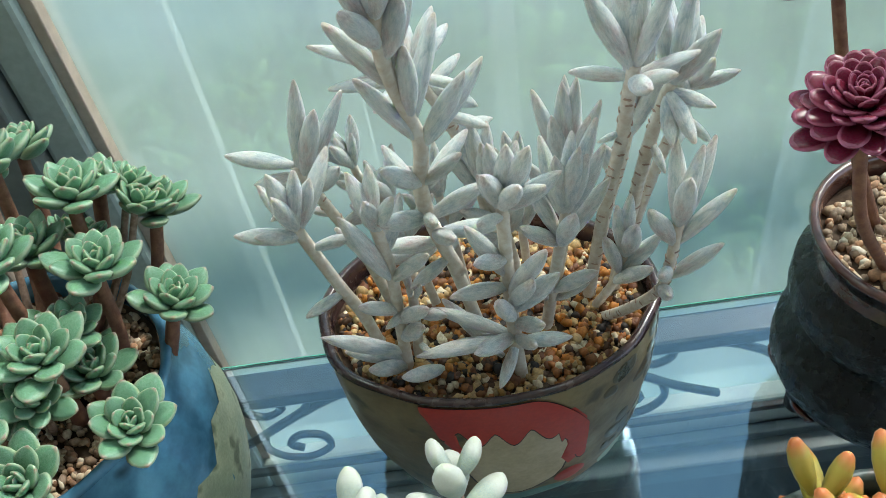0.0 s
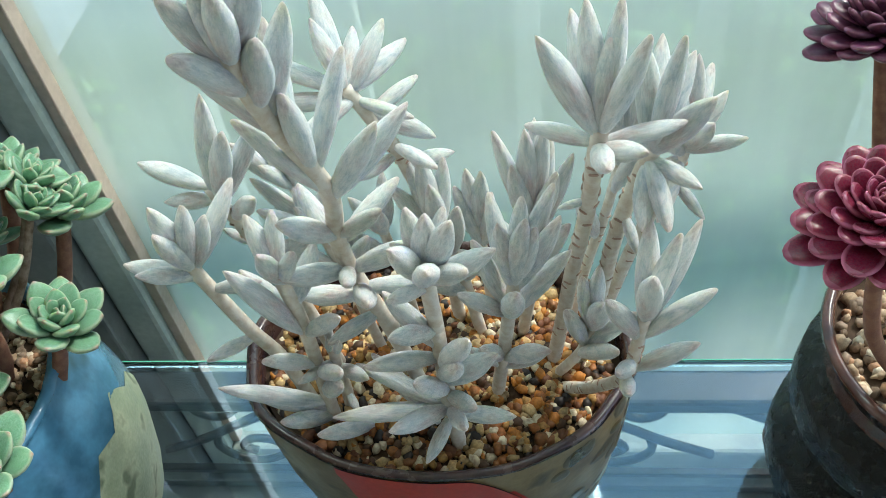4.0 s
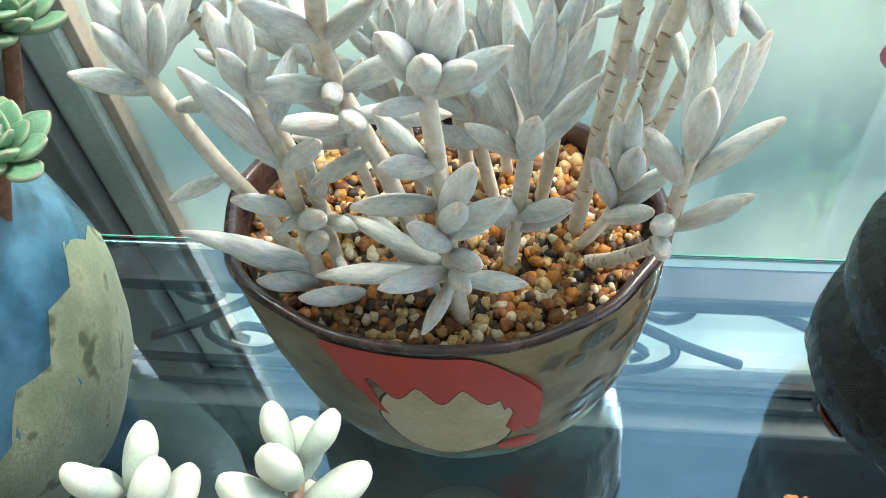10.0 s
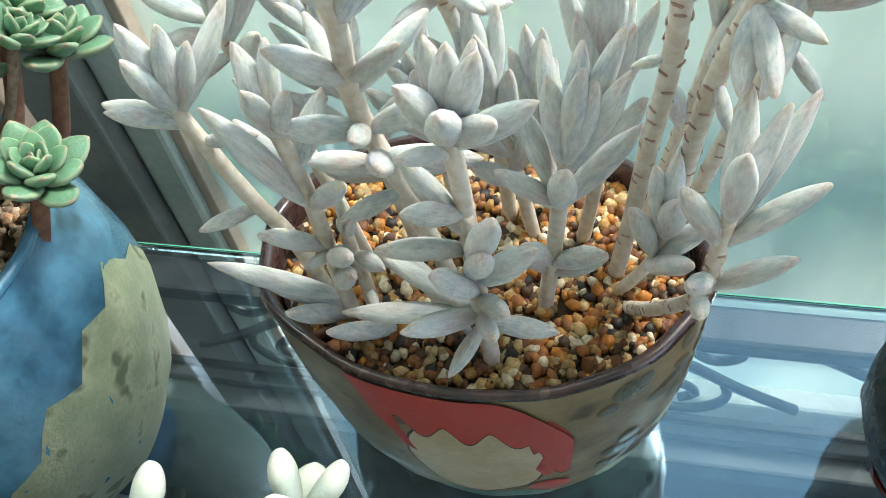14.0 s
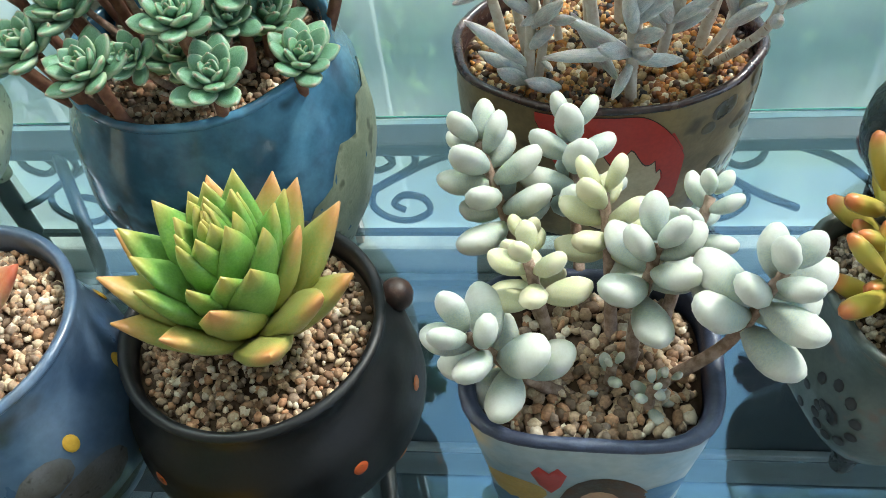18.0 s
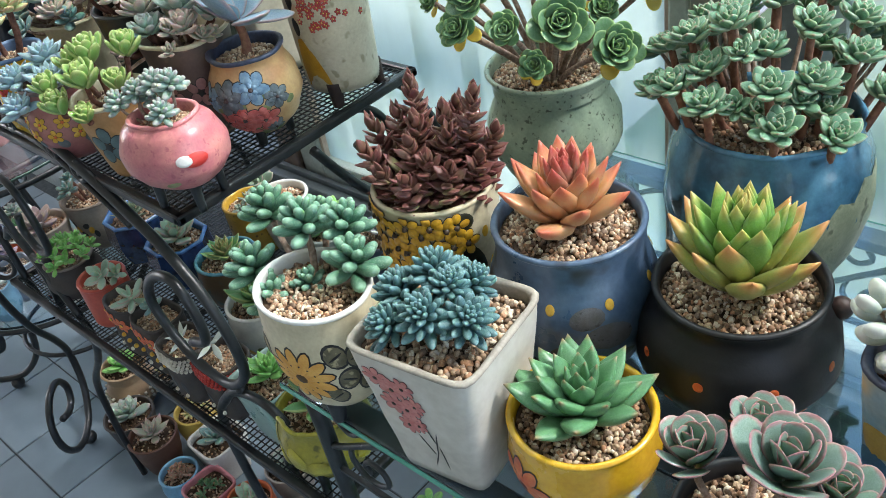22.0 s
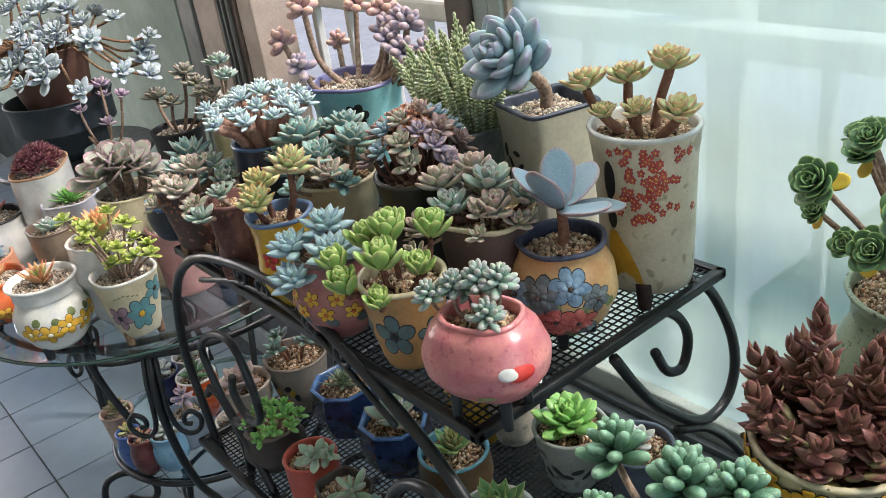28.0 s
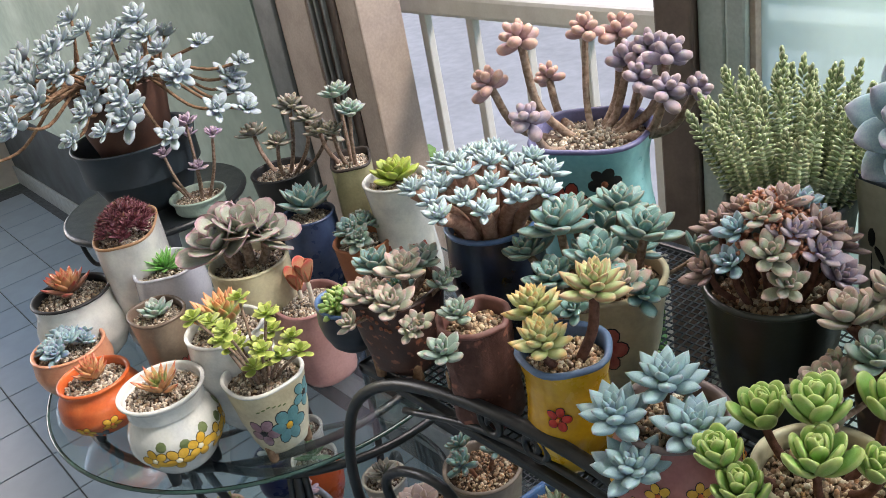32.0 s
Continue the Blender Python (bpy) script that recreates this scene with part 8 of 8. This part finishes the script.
bar("middle_ring", ringpts(0.15, 0.28), 0.006, IRON, gs, per=2, closed=True)
part("plate", disc(0.168, 0.7585, 0.004), IRON, gs, "", False)
bk = thing("plant_bucket", Matrix.Translation((gx, gy, FLOOR + 0.7595)), "dark blue-grey plastic bucket holding a clay pot", "bucket")
M_BUCKET = plain("slate_plastic", "28323a", "323e46", 0.45, 12, 0.05)
v, fc = tube([(0, 0, 0.0), (0, 0, 0.002), (0, 0, 0.11), (0, 0, 0.12)], 0.10, 40)
bp = Pot(0.115, 0.13, "cup", M_BUCKET, M_BUCKET, seed=60, depth=0.05)
bp.build(bk, GRIT_PALE, gcount=40)
gp_t, gpp = potted("trailing ghost plant with silver-blue rosettes in a brown clay pot", (gx, gy, FLOOR + 0.7595 + 0.235), 0.092, FLOOR + 0.7595 + 0.085, "cup", plain("brown_clay", "4c342c", "5c4034", 0.6, 30, 0.2), GRIT_PALE, 0, None, seed=61, group="potted succulents")
rg = random.Random(77)
for i in range(64):
    a = rg.uniform(-2.9, 1.2) if i < 50 else rg.uniform(0, 6.28)
    far = rg.uniform(0.05, 0.26)
    drop = -0.16 * max(0, far - 0.10) / 0.16 * rg.random()
    q = Vector((far * math.cos(a), far * math.sin(a), gpp.soil + 0.04 + rg.uniform(0.0, 0.11) * (1 - far / 0.3) + drop))
    edge = Vector((0.085 * math.cos(a), 0.085 * math.sin(a), gpp.soil + 0.03))
    if i % 2 == 0 or far > 0.14:
        stem(gp_t, [Vector((0.04 * math.cos(a), 0.04 * math.sin(a), gpp.soil)), edge, edge.lerp(q, 0.6) - Vector((0, 0, 0.03 * rg.random())), q], 0.0034, WOODTAN, 0.8)
    rosette(gp_t, q, (q.x * 4 + rg.uniform(-0.4, 0.4), q.y * 4 - 0.5, 1), rg.uniform(0.024, 0.042), "spoon", L_GHOST, 700 + i, 14, 70, 4, 0.25, 0.4, 0.95)

# ================= middle mesh shelf =================
G3, G4, G5 = "pots on the middle shelf", "pots on the lower round glass", "pots on the floor"


def mpot(label, at, R, prof, mat, rim=None, z=0.446, **kw):
    return potted(label, (at[0], at[1], z), R, MID, prof, mat, GRIT_PALE, rim=rim, group=G3, gcount=460, **kw)


L_OLIVE = leafy("olive_rosette", "7f8a50", "a08a5c", "98885c", "6f8050", 0.85, 0.45, 0.2)
L_PALE = leafy("pale_green_rosette", "8fae94", "b0b8a4", "b49c90", "a2bca6", 0.88, 0.5, 0.35)
L_HAW = leafy("grey_haworthia", "6c7c62", "a0a088", None, "5c6e58", 0.85, 0.5, 0.25, dots=True)
L_AGG = leafy("clear_green_agave", "5f9456", "8ca860", "a0ac6c", "4f8450", 0.9, 0.35, 0.2)
M_OCTBLUE = plain("cobalt_octagon_glaze", "1c2c4c", "2c4470", 0.22, 30, 0.3, 0.5, spot="0c1424", spot_scale=50)
M_OCTRIM = plain("cobalt_octagon_rim", "3f68a0", "5c88b8", 0.22, 30, 0.2, 0.5)
M_CHAR = plain("charcoal_clay", "3c3836", "4a4542", 0.75, 50, 0.6)
M_TAUPE = plain("taupe_clay", "7c7268", "6a6158", 0.7, 40, 0.4)
M_BEADW = plain("white_bead", "cfc9ba", "bdb6a6", 0.5)
M_CORAL = plain("coral_bead", "c0583c", "cc7048", 0.5)
M_LEAFBLK = plain("black_leaf_paint", "22252a", "2e3238", 0.5)


def beads(p, t, mat, spots, r=0.0032, name="bead"):
    """Small clay balls stuck on the outside. spots: (degrees, height from 0 to 1)."""
    if "ball" not in LEAVES:
        b = bmesh.new()
        bmesh.ops.create_icosphere(b, subdivisions=2, radius=1.0)
        me = bpy.data.meshes.new("ball")
        b.to_mesh(me)
        b.free()
        me.shade_smooth()
        LEAVES["ball"] = me
    key = "ball" + mat.name
    if key not in LEAVES:
        LEAVES[key] = LEAVES["ball"].copy()
        LEAVES[key].materials.append(mat)
    if len(spots) > 20:
        V, Fc = [], []
        for a, k in spots:
            c, b = p.at(radians(a), k, r * 0.5), len(V)
            V.extend(c + v * r for v in ICO_V)
            Fc.extend(tuple(b + q for q in f3) for f3 in ICO_F)
        part("bead_band", pydata("bead_band", V, Fc), mat, t, kind="stuff")
        return
    for a, k in spots:
        o = new(name, LEAVES[key])
        o.parent = t
        o.matrix_local = Matrix.Translation(p.at(radians(a), k, r * 0.5)) @ Matrix.Scale(r, 4)


def nod(p, t, base, head, R, kind, mat, seed, d=None, sm=STEM_PALE, sr=0.0026, n=12, **kw):
    """A rosette on a leaning stem, in the pot's own frame."""
    b, h = Vector(base), Vector(head)
    b.z += p.soil
    h.z += p.soil
    stem(t, [b, b.lerp(h, 0.55) + Vector((0, 0, 0.006)), h], sr, sm, 0.85)
    rosette(t, h, d or (h.x - b.x, h.y - b.y, 0.04), R, kind, mat, seed, n, split=True, **kw)


m1, w1 = mpot("olive green rosette in a teal-rimmed brown glazed pot", (-0.967, 0.095), 0.047, "bowl", plain("brown_teal_glaze", "5c4a36", "6c5840", 0.4, 20, 0.3, 0.3, spot="3f5a5c", spot_scale=30), plain("teal_rim", "4c8a9c", "3c788c", 0.3, 40, 0.2, 0.4), seed=71)
solo(w1, 0.038, "agave", L_OLIVE, 21, 26, 0.008, L_AGG, 0.6, inner=82, outer=22, height=0.45, fat=1.0)
m2, w2 = mpot("green agave in a white bowl with a red and yellow band", (-0.84, 0.055), 0.046, "bowl", WHITE_GLAZE, None, seed=72)
for i in range(14):
    w2.patch("painted_band", w2.oval(-180 + 26 * i, 0.30 + 0.05 * (i % 2), 10, 0.10, 10), (M_REDROSE, M_YDOT, M_LEAFP)[i % 3], m2, 0.0008)
solo(w2, 0.050, "agave", L_AGG, 22, 20, 0.006, None, 0.5, inner=78, outer=20, height=0.35, fat=1.1)
m3, w3 = mpot("long-stalked pale rosette in a white clay pot", (-1.006, 0.239), 0.045, "cup", plain("chalk_glaze", "c4c0b2", "aaa69a", 0.5, 30, 0.3, 0.1, spot="6c6a60", spot_scale=24), WHITE_GLAZE, z=0.455, seed=73)
nod(w3, m3, (0, 0, 0), (0.012, -0.03, 0.055), 0.036, "spoon", L_PALE, 73, None, STEM_GREY, 0.004, 12, inner=70, outer=4, height=0.3)
m4, w4 = mpot("empty-looking yellow pot with brown leopard spots", (-1.053, 0.205), 0.040, "cyl", plain("leopard_yellow", "b8922c", "a8842c", 0.4, 30, 0.2, 0.3, spot="3c2a18", spot_scale=75), None, z=0.45, seed=74)
cluster(w4, 3, 0.016, 0.018, "spoon", L_GREY, 74, 0.004, 0.006, n=10, inner=70, outer=10, height=0.3)
m5, w5 = mpot("pale rosette leaning from a coral red cylinder pot", (-1.12, -0.035), 0.037, "cyl", plain("coral_red_glaze", "b04a3c", "bc5846", 0.4, 20, 0.15, 0.2), None, z=0.435, seed=75)
nod(w5, m5, (0.01, 0, 0), (0.034, -0.008, 0.032), 0.029, "spoon", L_PALE, 75, (0.3, -0.5, 0.8), STEM_BROWN, 0.0028, 10, inner=66, outer=0, height=0.3)
nod(w5, m5, (0.0, 0.008, 0), (0.03, 0.012, 0.02), 0.022, "spoon", L_PALE, 76, (0.6, -0.1, 0.8), STEM_BROWN, 0.0024, 9, inner=66, outer=0, height=0.3)
m6, w6 = mpot("blue-green clusters in a grey pot with a dark lace leaf", (-1.328, 0.074), 0.051, "cup", plain("warm_grey_glaze", "a09a90", "8f897f", 0.5, 24, 0.2, 0.15), plain("taupe_edge", "857a70", "766c62", 0.5), z=0.455, seed=76)
for i in range(7):
    w6.patch("lace_leaf", w6.oval(-88 + 8 * i, 0.62 - 0.10 * (i % 4), 6, 0.09, 9, 30 * i), (M_LEAFBLK, M_YDOT)[i % 2], m6, 0.0008)
for i, (h, r) in enumerate(((((-0.024, -0.01, 0.034)), 0.024), ((0.0, -0.028, 0.03), 0.026), ((0.012, 0.016, 0.028), 0.022))):
    nod(w6, m6, (h[0] * 0.4, h[1] * 0.4, 0), h, r, "egg", L_TEAL, 90 + i, None, STEM_RED, 0.003, 14, inner=74, outer=6, height=0.45, fat=0.8)
m7, w7 = mpot("bright green leafy shoots in a charcoal clay pot", (-1.231, -0.034), 0.040, "jar", M_CHAR, M_TAUPE, z=0.43, seed=77)
rg = random.Random(51)
for i in range(12):
    a, k = i * 2.39996, math.sqrt((i + 0.5) / 12)
    q = Vector((0.045 * k * math.cos(a) + 0.022, 0.036 * k * math.sin(a) - 0.006, 0.020 + 0.026 * (1 - k) + rg.uniform(0, 0.010)))
    nod(w7, m7, (q.x * 0.4, q.y * 0.4, 0), q, 0.017, "spoon", L_FRESH, 500 + i, None, STEM_GREY, 0.0018, 8, inner=70, outer=10, height=0.5, grow=0.6)
m8, w8 = mpot("dusty pink rosette in a white pot", (-1.347, -0.012), 0.042, "cup", plain("pinkish_white", "c2b8ae", "b4a89c", 0.45, 30, 0.2, 0.2), None, z=0.44, seed=78)
for i in range(3):
    w8.flower(-120 + 40 * i, 0.55, 0.026, M_REDROSE, M_LEAFBLK, m8, 6, 0.001, i)
solo(w8, 0.044, "spoon", leafy("dusty_pink", "a88a86", "b89a92", "b8a09c", "989088", 0.8, 0.5, 0.4), 23, 16, 0.012, inner=72, outer=4, height=0.25, off=(0.006, -0.008))
for (ax, ay), lab, kind, mt, n, R, fat in (((-1.21, 0.085), "spiky grey-green haworthia in a dark blue octagonal pot", "narrow", L_HAW, 30, 0.036, 0.75), ((-1.08, 0.082), "pale green rosette in a dark blue octagonal pot", "spoon", L_PALE, 16, 0.046, 1.0)):
    mo, wo = mpot(lab, (ax, ay), 0.050, "bowl", M_OCTBLUE, M_OCTRIM, z=0.447, seed=79 + n, sides=8, wall=0.007, turn=20)
    for ob in mo.children:
        if ob.data and ob.name.split(".")[0] in ("pot", "rim"):
            ob.data.shade_flat()
    solo(wo, R, kind, mt, 24 + n, n, 0.006, inner=80, outer=10, height=0.32, fat=fat)
m11, w11 = mpot("fresh green rosette in a silver-grey pot with dark leaves", (-0.881, 0.227), 0.050, "cup", plain("silver_grey_glaze", "8c9490", "a0a8a4", 0.45, 30, 0.3, 0.2, spot="5c6460", spot_scale=30), None, z=0.45, seed=81)
for i in range(6):
    w11.patch("dark_leaf", w11.oval(-110 + 18 * i, 0.5 - 0.1 * (i % 2), 5, 0.13, 9, 25 * i), M_LEAFBLK, m11, 0.0008)
solo(w11, 0.052, "spoon", L_FRESH, 26, 26, 0.010, inner=80, outer=6, height=0.3)
m12, w12 = mpot("small white rosette in a slate blue pot", (-0.79, 0.253), 0.046, "cup", plain("slate_blue_glaze", "3c4858", "4c5a6c", 0.4, 30, 0.2, 0.2), None, z=0.45, seed=82)
solo(w12, 0.030, "spoon", L_STAR, 27, 16, 0.012, inner=74, outer=6, height=0.3)

# four charcoal clay house pots with bead trims along the front
for i, (ax, ay, bm_, mt, kind, lean) in enumerate(((-1.02, -0.045, M_CORAL, L_PALE, "bean", 0.02), (-0.945, -0.045, M_CORAL, L_TEAL, "spoon", 0.0), (-0.865, -0.055, M_BEADW, L_STAR, "narrow", 0.0), (-0.794, -0.045, plain("scarlet_bead", "a82c24", "b83a30", 0.5), L_STAR, "narrow", -0.012))):
    mh, wh = mpot(("pale finger-leaved plant in a charcoal clay pot with coral flowers", "tiny rosette in a charcoal clay pot with coral flowers", "silver star in a charcoal clay pot with white beads", "white star plant in a charcoal clay pot with red beads")[i],
                  (ax, ay), 0.036, "cyl", M_CHAR, M_CHAR, z=0.445, seed=83 + i, sq=3.4, ab=0.85, dents=0.002, wall=0.004)
    rg = random.Random(60 + i)
    if i < 2:
        for k in range(3):
            wh.flower(-130 + 32 * k, 0.84 - 0.05 * k, 0.026, M_CORAL, M_YDOT, mh, 6, 0.0022, k)
        beads(wh, mh, M_YDOT, [(-75 + 12 * k, 0.5 - 0.1 * k) for k in range(4)], 0.0036)
    else:
        beads(wh, mh, bm_, [(-165 + 9 * k + 4 * (j % 2), 0.98 - 0.07 * j) for k in range(18) for j in range(4)], 0.0030)
    for s in (-105, -68):
        wh.patch("leaf_print", wh.oval(s, 0.34, 9, 0.13, 10, 20), M_LEAFBLK, mh, 0.0008)
        beads(wh, mh, M_BEADW, [(s, 0.18)], 0.003)
    nod(wh, mh, (0, 0, 0), (0.012 + lean, -0.004, 0.024 + 0.012 * (i % 2)), (0.034, 0.018, 0.026, 0.036)[i], kind, mt, 95 + i, (0.2, -0.35, 0.9), STEM_PALE, 0.003, 10 if i != 1 else 14, inner=66, outer=2, height=0.35)
m17, w17 = mpot("green rosette in a pale blue-green square tray", (-0.703, -0.033), 0.042, "box", plain("pale_aqua_glaze", "8fb0ac", "a0bcb8", 0.3, 24, 0.15, 0.4), None, z=0.452, seed=88, sq=7, sides=48, turn=0)
solo(w17, 0.038, "agave", L_FRESH, 28, 22, 0.010, inner=80, outer=12, height=0.35)
m18, w18 = mpot("green agave in a yellow-green carved leaf pot", (-0.615, -0.033), 0.050, "jar", plain("chartreuse_carved", "9c9430", "868028", 0.35, 30, 0.8, 0.3, spot="5c5a20", spot_scale=60), None, z=0.452, seed=89, dents=0.004, wob=0.03)
for i in range(10):
    w18.patch("carved_leaf", w18.oval(-170 + 30 * i, 0.45 + 0.14 * (i % 2), 13, 0.17, 10, 40), plain("chartreuse_leaf_glaze", "b0a83c", "989030", 0.3, 40, 0.4, 0.3), m18, 0.0025)
solo(w18, 0.048, "agave", L_AGG, 29, 16, 0.010, inner=76, outer=14, height=0.3)
# leafy pots between the two stands, under the glass
for i, (ax, ay, lab) in enumerate(((-0.49, 0.02, "bright green round-leaved shoots in a dark pot under the glass"), (-0.32, 0.05, "bright green trailing shoots in a dark pot under the glass"), (-0.12, 0.02, "bright green leafy sedum in a dark pot under the glass"), (0.02, 0.0, "pale grit-filled white pot with small green sprigs"), (0.28, 0.02, "dark green leafy sprigs in a grey pot under the glass"))):
    mz = FLOOR + 0.223
    ml, wl_ = potted(lab, (ax, ay, mz + 0.10), 0.058, mz, "cup", (M_CHAR, M_TAUPE, M_CHAR, WHITE_GLAZE, M_TAUPE)[i], GRIT_GREY, group="pots on the lower glass shelf", gcount=160, seed=110 + i)
    rg = random.Random(300 + i)
    for j in range(16 if i != 3 else 8):
        a, k = j * 2.39996, math.sqrt((j + 0.5) / 16)
        q = Vector((0.085 * k * math.cos(a), 0.075 * k * math.sin(a), 0.028 + 0.06 * rg.random()))
        b = Vector((q.x * 0.4, q.y * 0.4, wl_.soil))
        q.z += wl_.soil
        stem(ml, [b, b.lerp(q, 0.5) + Vector((0, 0, 0.01)), q], 0.0018, STEM_GREY, 0.8)
        rosette(ml, q, (q.x * 6, q.y * 6, 1), 0.026, "paddle", L_FRESH if i != 4 else L_JADE, 900 + j, 8, 60, -4, 0.5, 0.6, 1.0)

# ================= lower round glass =================
LZ = FLOOR + 0.2415


def lpot(label, at, R, prof, mat, rim=None, z=0.178, **kw):
    return potted(label, (at[0], at[1], z), R, LZ, prof, mat, GRIT_GREY, rim=rim, group=G4, gcount=300, **kw)


LOWS = (
    ("small green plant in a pinkish beige pot", (-1.864, -0.098), 0.034, "cup", "b49a88", "spoon", L_OLIVE, 12, 0.030),
    ("tiny rosettes in a small blue pot", (-1.775, -0.110), 0.024, "jar", "3c5a94", "bean", L_BUTTER, 12, 0.022),
    ("tiny rosettes in a small maroon pot", (-1.735, -0.098), 0.026, "jar", "5c2c2a", "bean", L_TAN, 12, 0.024),
    ("white pebble plant in a light blue glazed jar", (-1.71, -0.058), 0.031, "jar", "6f9cb4", "egg", L_STAR, 16, 0.027),
    ("pale pebble plant in a navy blue pot", (-1.892, 0.022), 0.036, "jar", "1c2850", "egg", L_STAR, 18, 0.030),
    ("stalked pebble plant in a grey-blue square pot", (-1.751, 0.006), 0.034, "box", "8c9aa8", "egg", L_PACHY_V, 16, 0.026),
    ("green agave in a bright orange pot with white rim", (-1.821, 0.067), 0.042, "bowl", "c4582a", "agave", L_JADE, 16, 0.036),
    ("small pale rosettes in a white pot", (-1.909, 0.096), 0.040, "cup", "c8c8c4", "spoon", L_GREY, 16, 0.030),
    ("grey rosettes in a cream pot with painted leaves", (-1.70, 0.13), 0.040, "cup", "b8b0a0", "spoon", L_BRZ, 16, 0.034),
    ("pink-edged rosettes in a white pot", (-1.64, 0.06), 0.040, "cup", "c4beb6", "spoon", L_MAUVE, 16, 0.034),
)
for i, (lab, at, R, pf, col, kind, mt, n, rr) in enumerate(LOWS):
    mt_pot = plain("low_glaze_" + pf + str(i), col, col, 0.3, 30, 0.2, 0.35, spot=None)
    lo_t, lo_p = lpot(lab, at, R, pf, mt_pot, WHITE_GLAZE if i == 6 else None, seed=120 + i, sq=5 if pf == "box" else 2.0, z=0.178 + 0.02 * (i in (4, 6, 7)))
    if i == 5:
        nod(lo_p, lo_t, (0, 0, 0), (0.004, 0, 0.034), rr, kind, mt, 130 + i, (0.1, -0.1, 1), STEM_GREY, 0.004, n, inner=70, outer=-10, height=0.9, grow=0.6, fat=0.8)
    else:
        solo(lo_p, rr, kind, mt, 130 + i, n, 0.010, inner=78, outer=6, height=0.5, grow=0.5, fat=0.85)

# ================= pots on the floor =================
FLOORS = (
    ("green rosette in a tan urn with white bead band", (-1.516, 0.043), 0.050, "vase", "9c8468", "spoon", L_FRESH, 0.11),
    ("grey rosette in a dark clay pot", (-1.398, -0.025), 0.052, "cup", "3c3a38", "spoon", L_GREY, 0.09),
    ("pinkish rosette in a brown clay pot", (-1.305, -0.028), 0.050, "cup", "5c4034", "agave", L_MAUVE, 0.09),
    ("small rosettes in a yellow and white scalloped pot", (-1.286, 0.065), 0.044, "bowl", "b8a050", "bean", L_BUTTER, 0.09),
    ("blue rosettes in a white square pot", (-1.185, 0.045), 0.048, "box", "c4c4c0", "spoon", L_TEAL, 0.09),
    ("brown grit and buds in a light blue bowl", (-1.197, -0.047), 0.038, "bowl", "6c9cb8", "bean", L_TAN, 0.07),
    ("green buttons in a pink square tray", (-1.118, -0.033), 0.042, "box", "c07c84", "bean", L_JADE, 0.07),
    ("small plant in an orange pot", (-1.018, -0.010), 0.044, "bowl", "bc5c30", "spoon", L_PALE, 0.08),
    ("pale rosette in a grey clay pot", (-1.015, 0.085), 0.046, "cup", "8c8880", "spoon", L_GREY, 0.085),
    ("green rosette in a grey bucket-shaped pot", (-1.42, 0.11), 0.046, "cup", "5c5c5a", "agave", L_OLIVE, 0.10),
    ("pale rosette in a taupe clay pot", (-0.90, 0.02), 0.046, "cup", "7c7268", "spoon", L_PALE, 0.085),
    ("olive rosette in a white clay pot", (-0.80, 0.0), 0.046, "cup", "b8b4aa", "agave", L_OLIVE, 0.085),
)
for i, (lab, at, R, pf, col, kind, mt, h) in enumerate(FLOORS):
    fl_t, fl_p = potted(lab, (at[0], at[1], FLOOR + h), R, FLOOR, pf, plain("floor_glaze_" + str(i), col, col, 0.45, 30, 0.3, 0.15), GRIT_PALE, group=G5, gcount=130, seed=140 + i, sq=5 if pf == "box" else 2.0)
    if i == 0:
        beads(fl_p, fl_t, M_BEADW, [(-180 + 15 * k, 0.52 - 0.10 * j + 0.03 * (k % 2)) for k in range(24) for j in range(3)], 0.0042)
    if kind == "bean":
        cluster(fl_p, 5, R * 0.5, 0.018, kind, mt, 150 + i, 0.004, 0.006, split=True, n=10, inner=74, outer=10, height=0.4)
    else:
        solo(fl_p, R * 0.92, kind, mt, 150 + i, 16, 0.006, inner=76, outer=8, height=0.3)
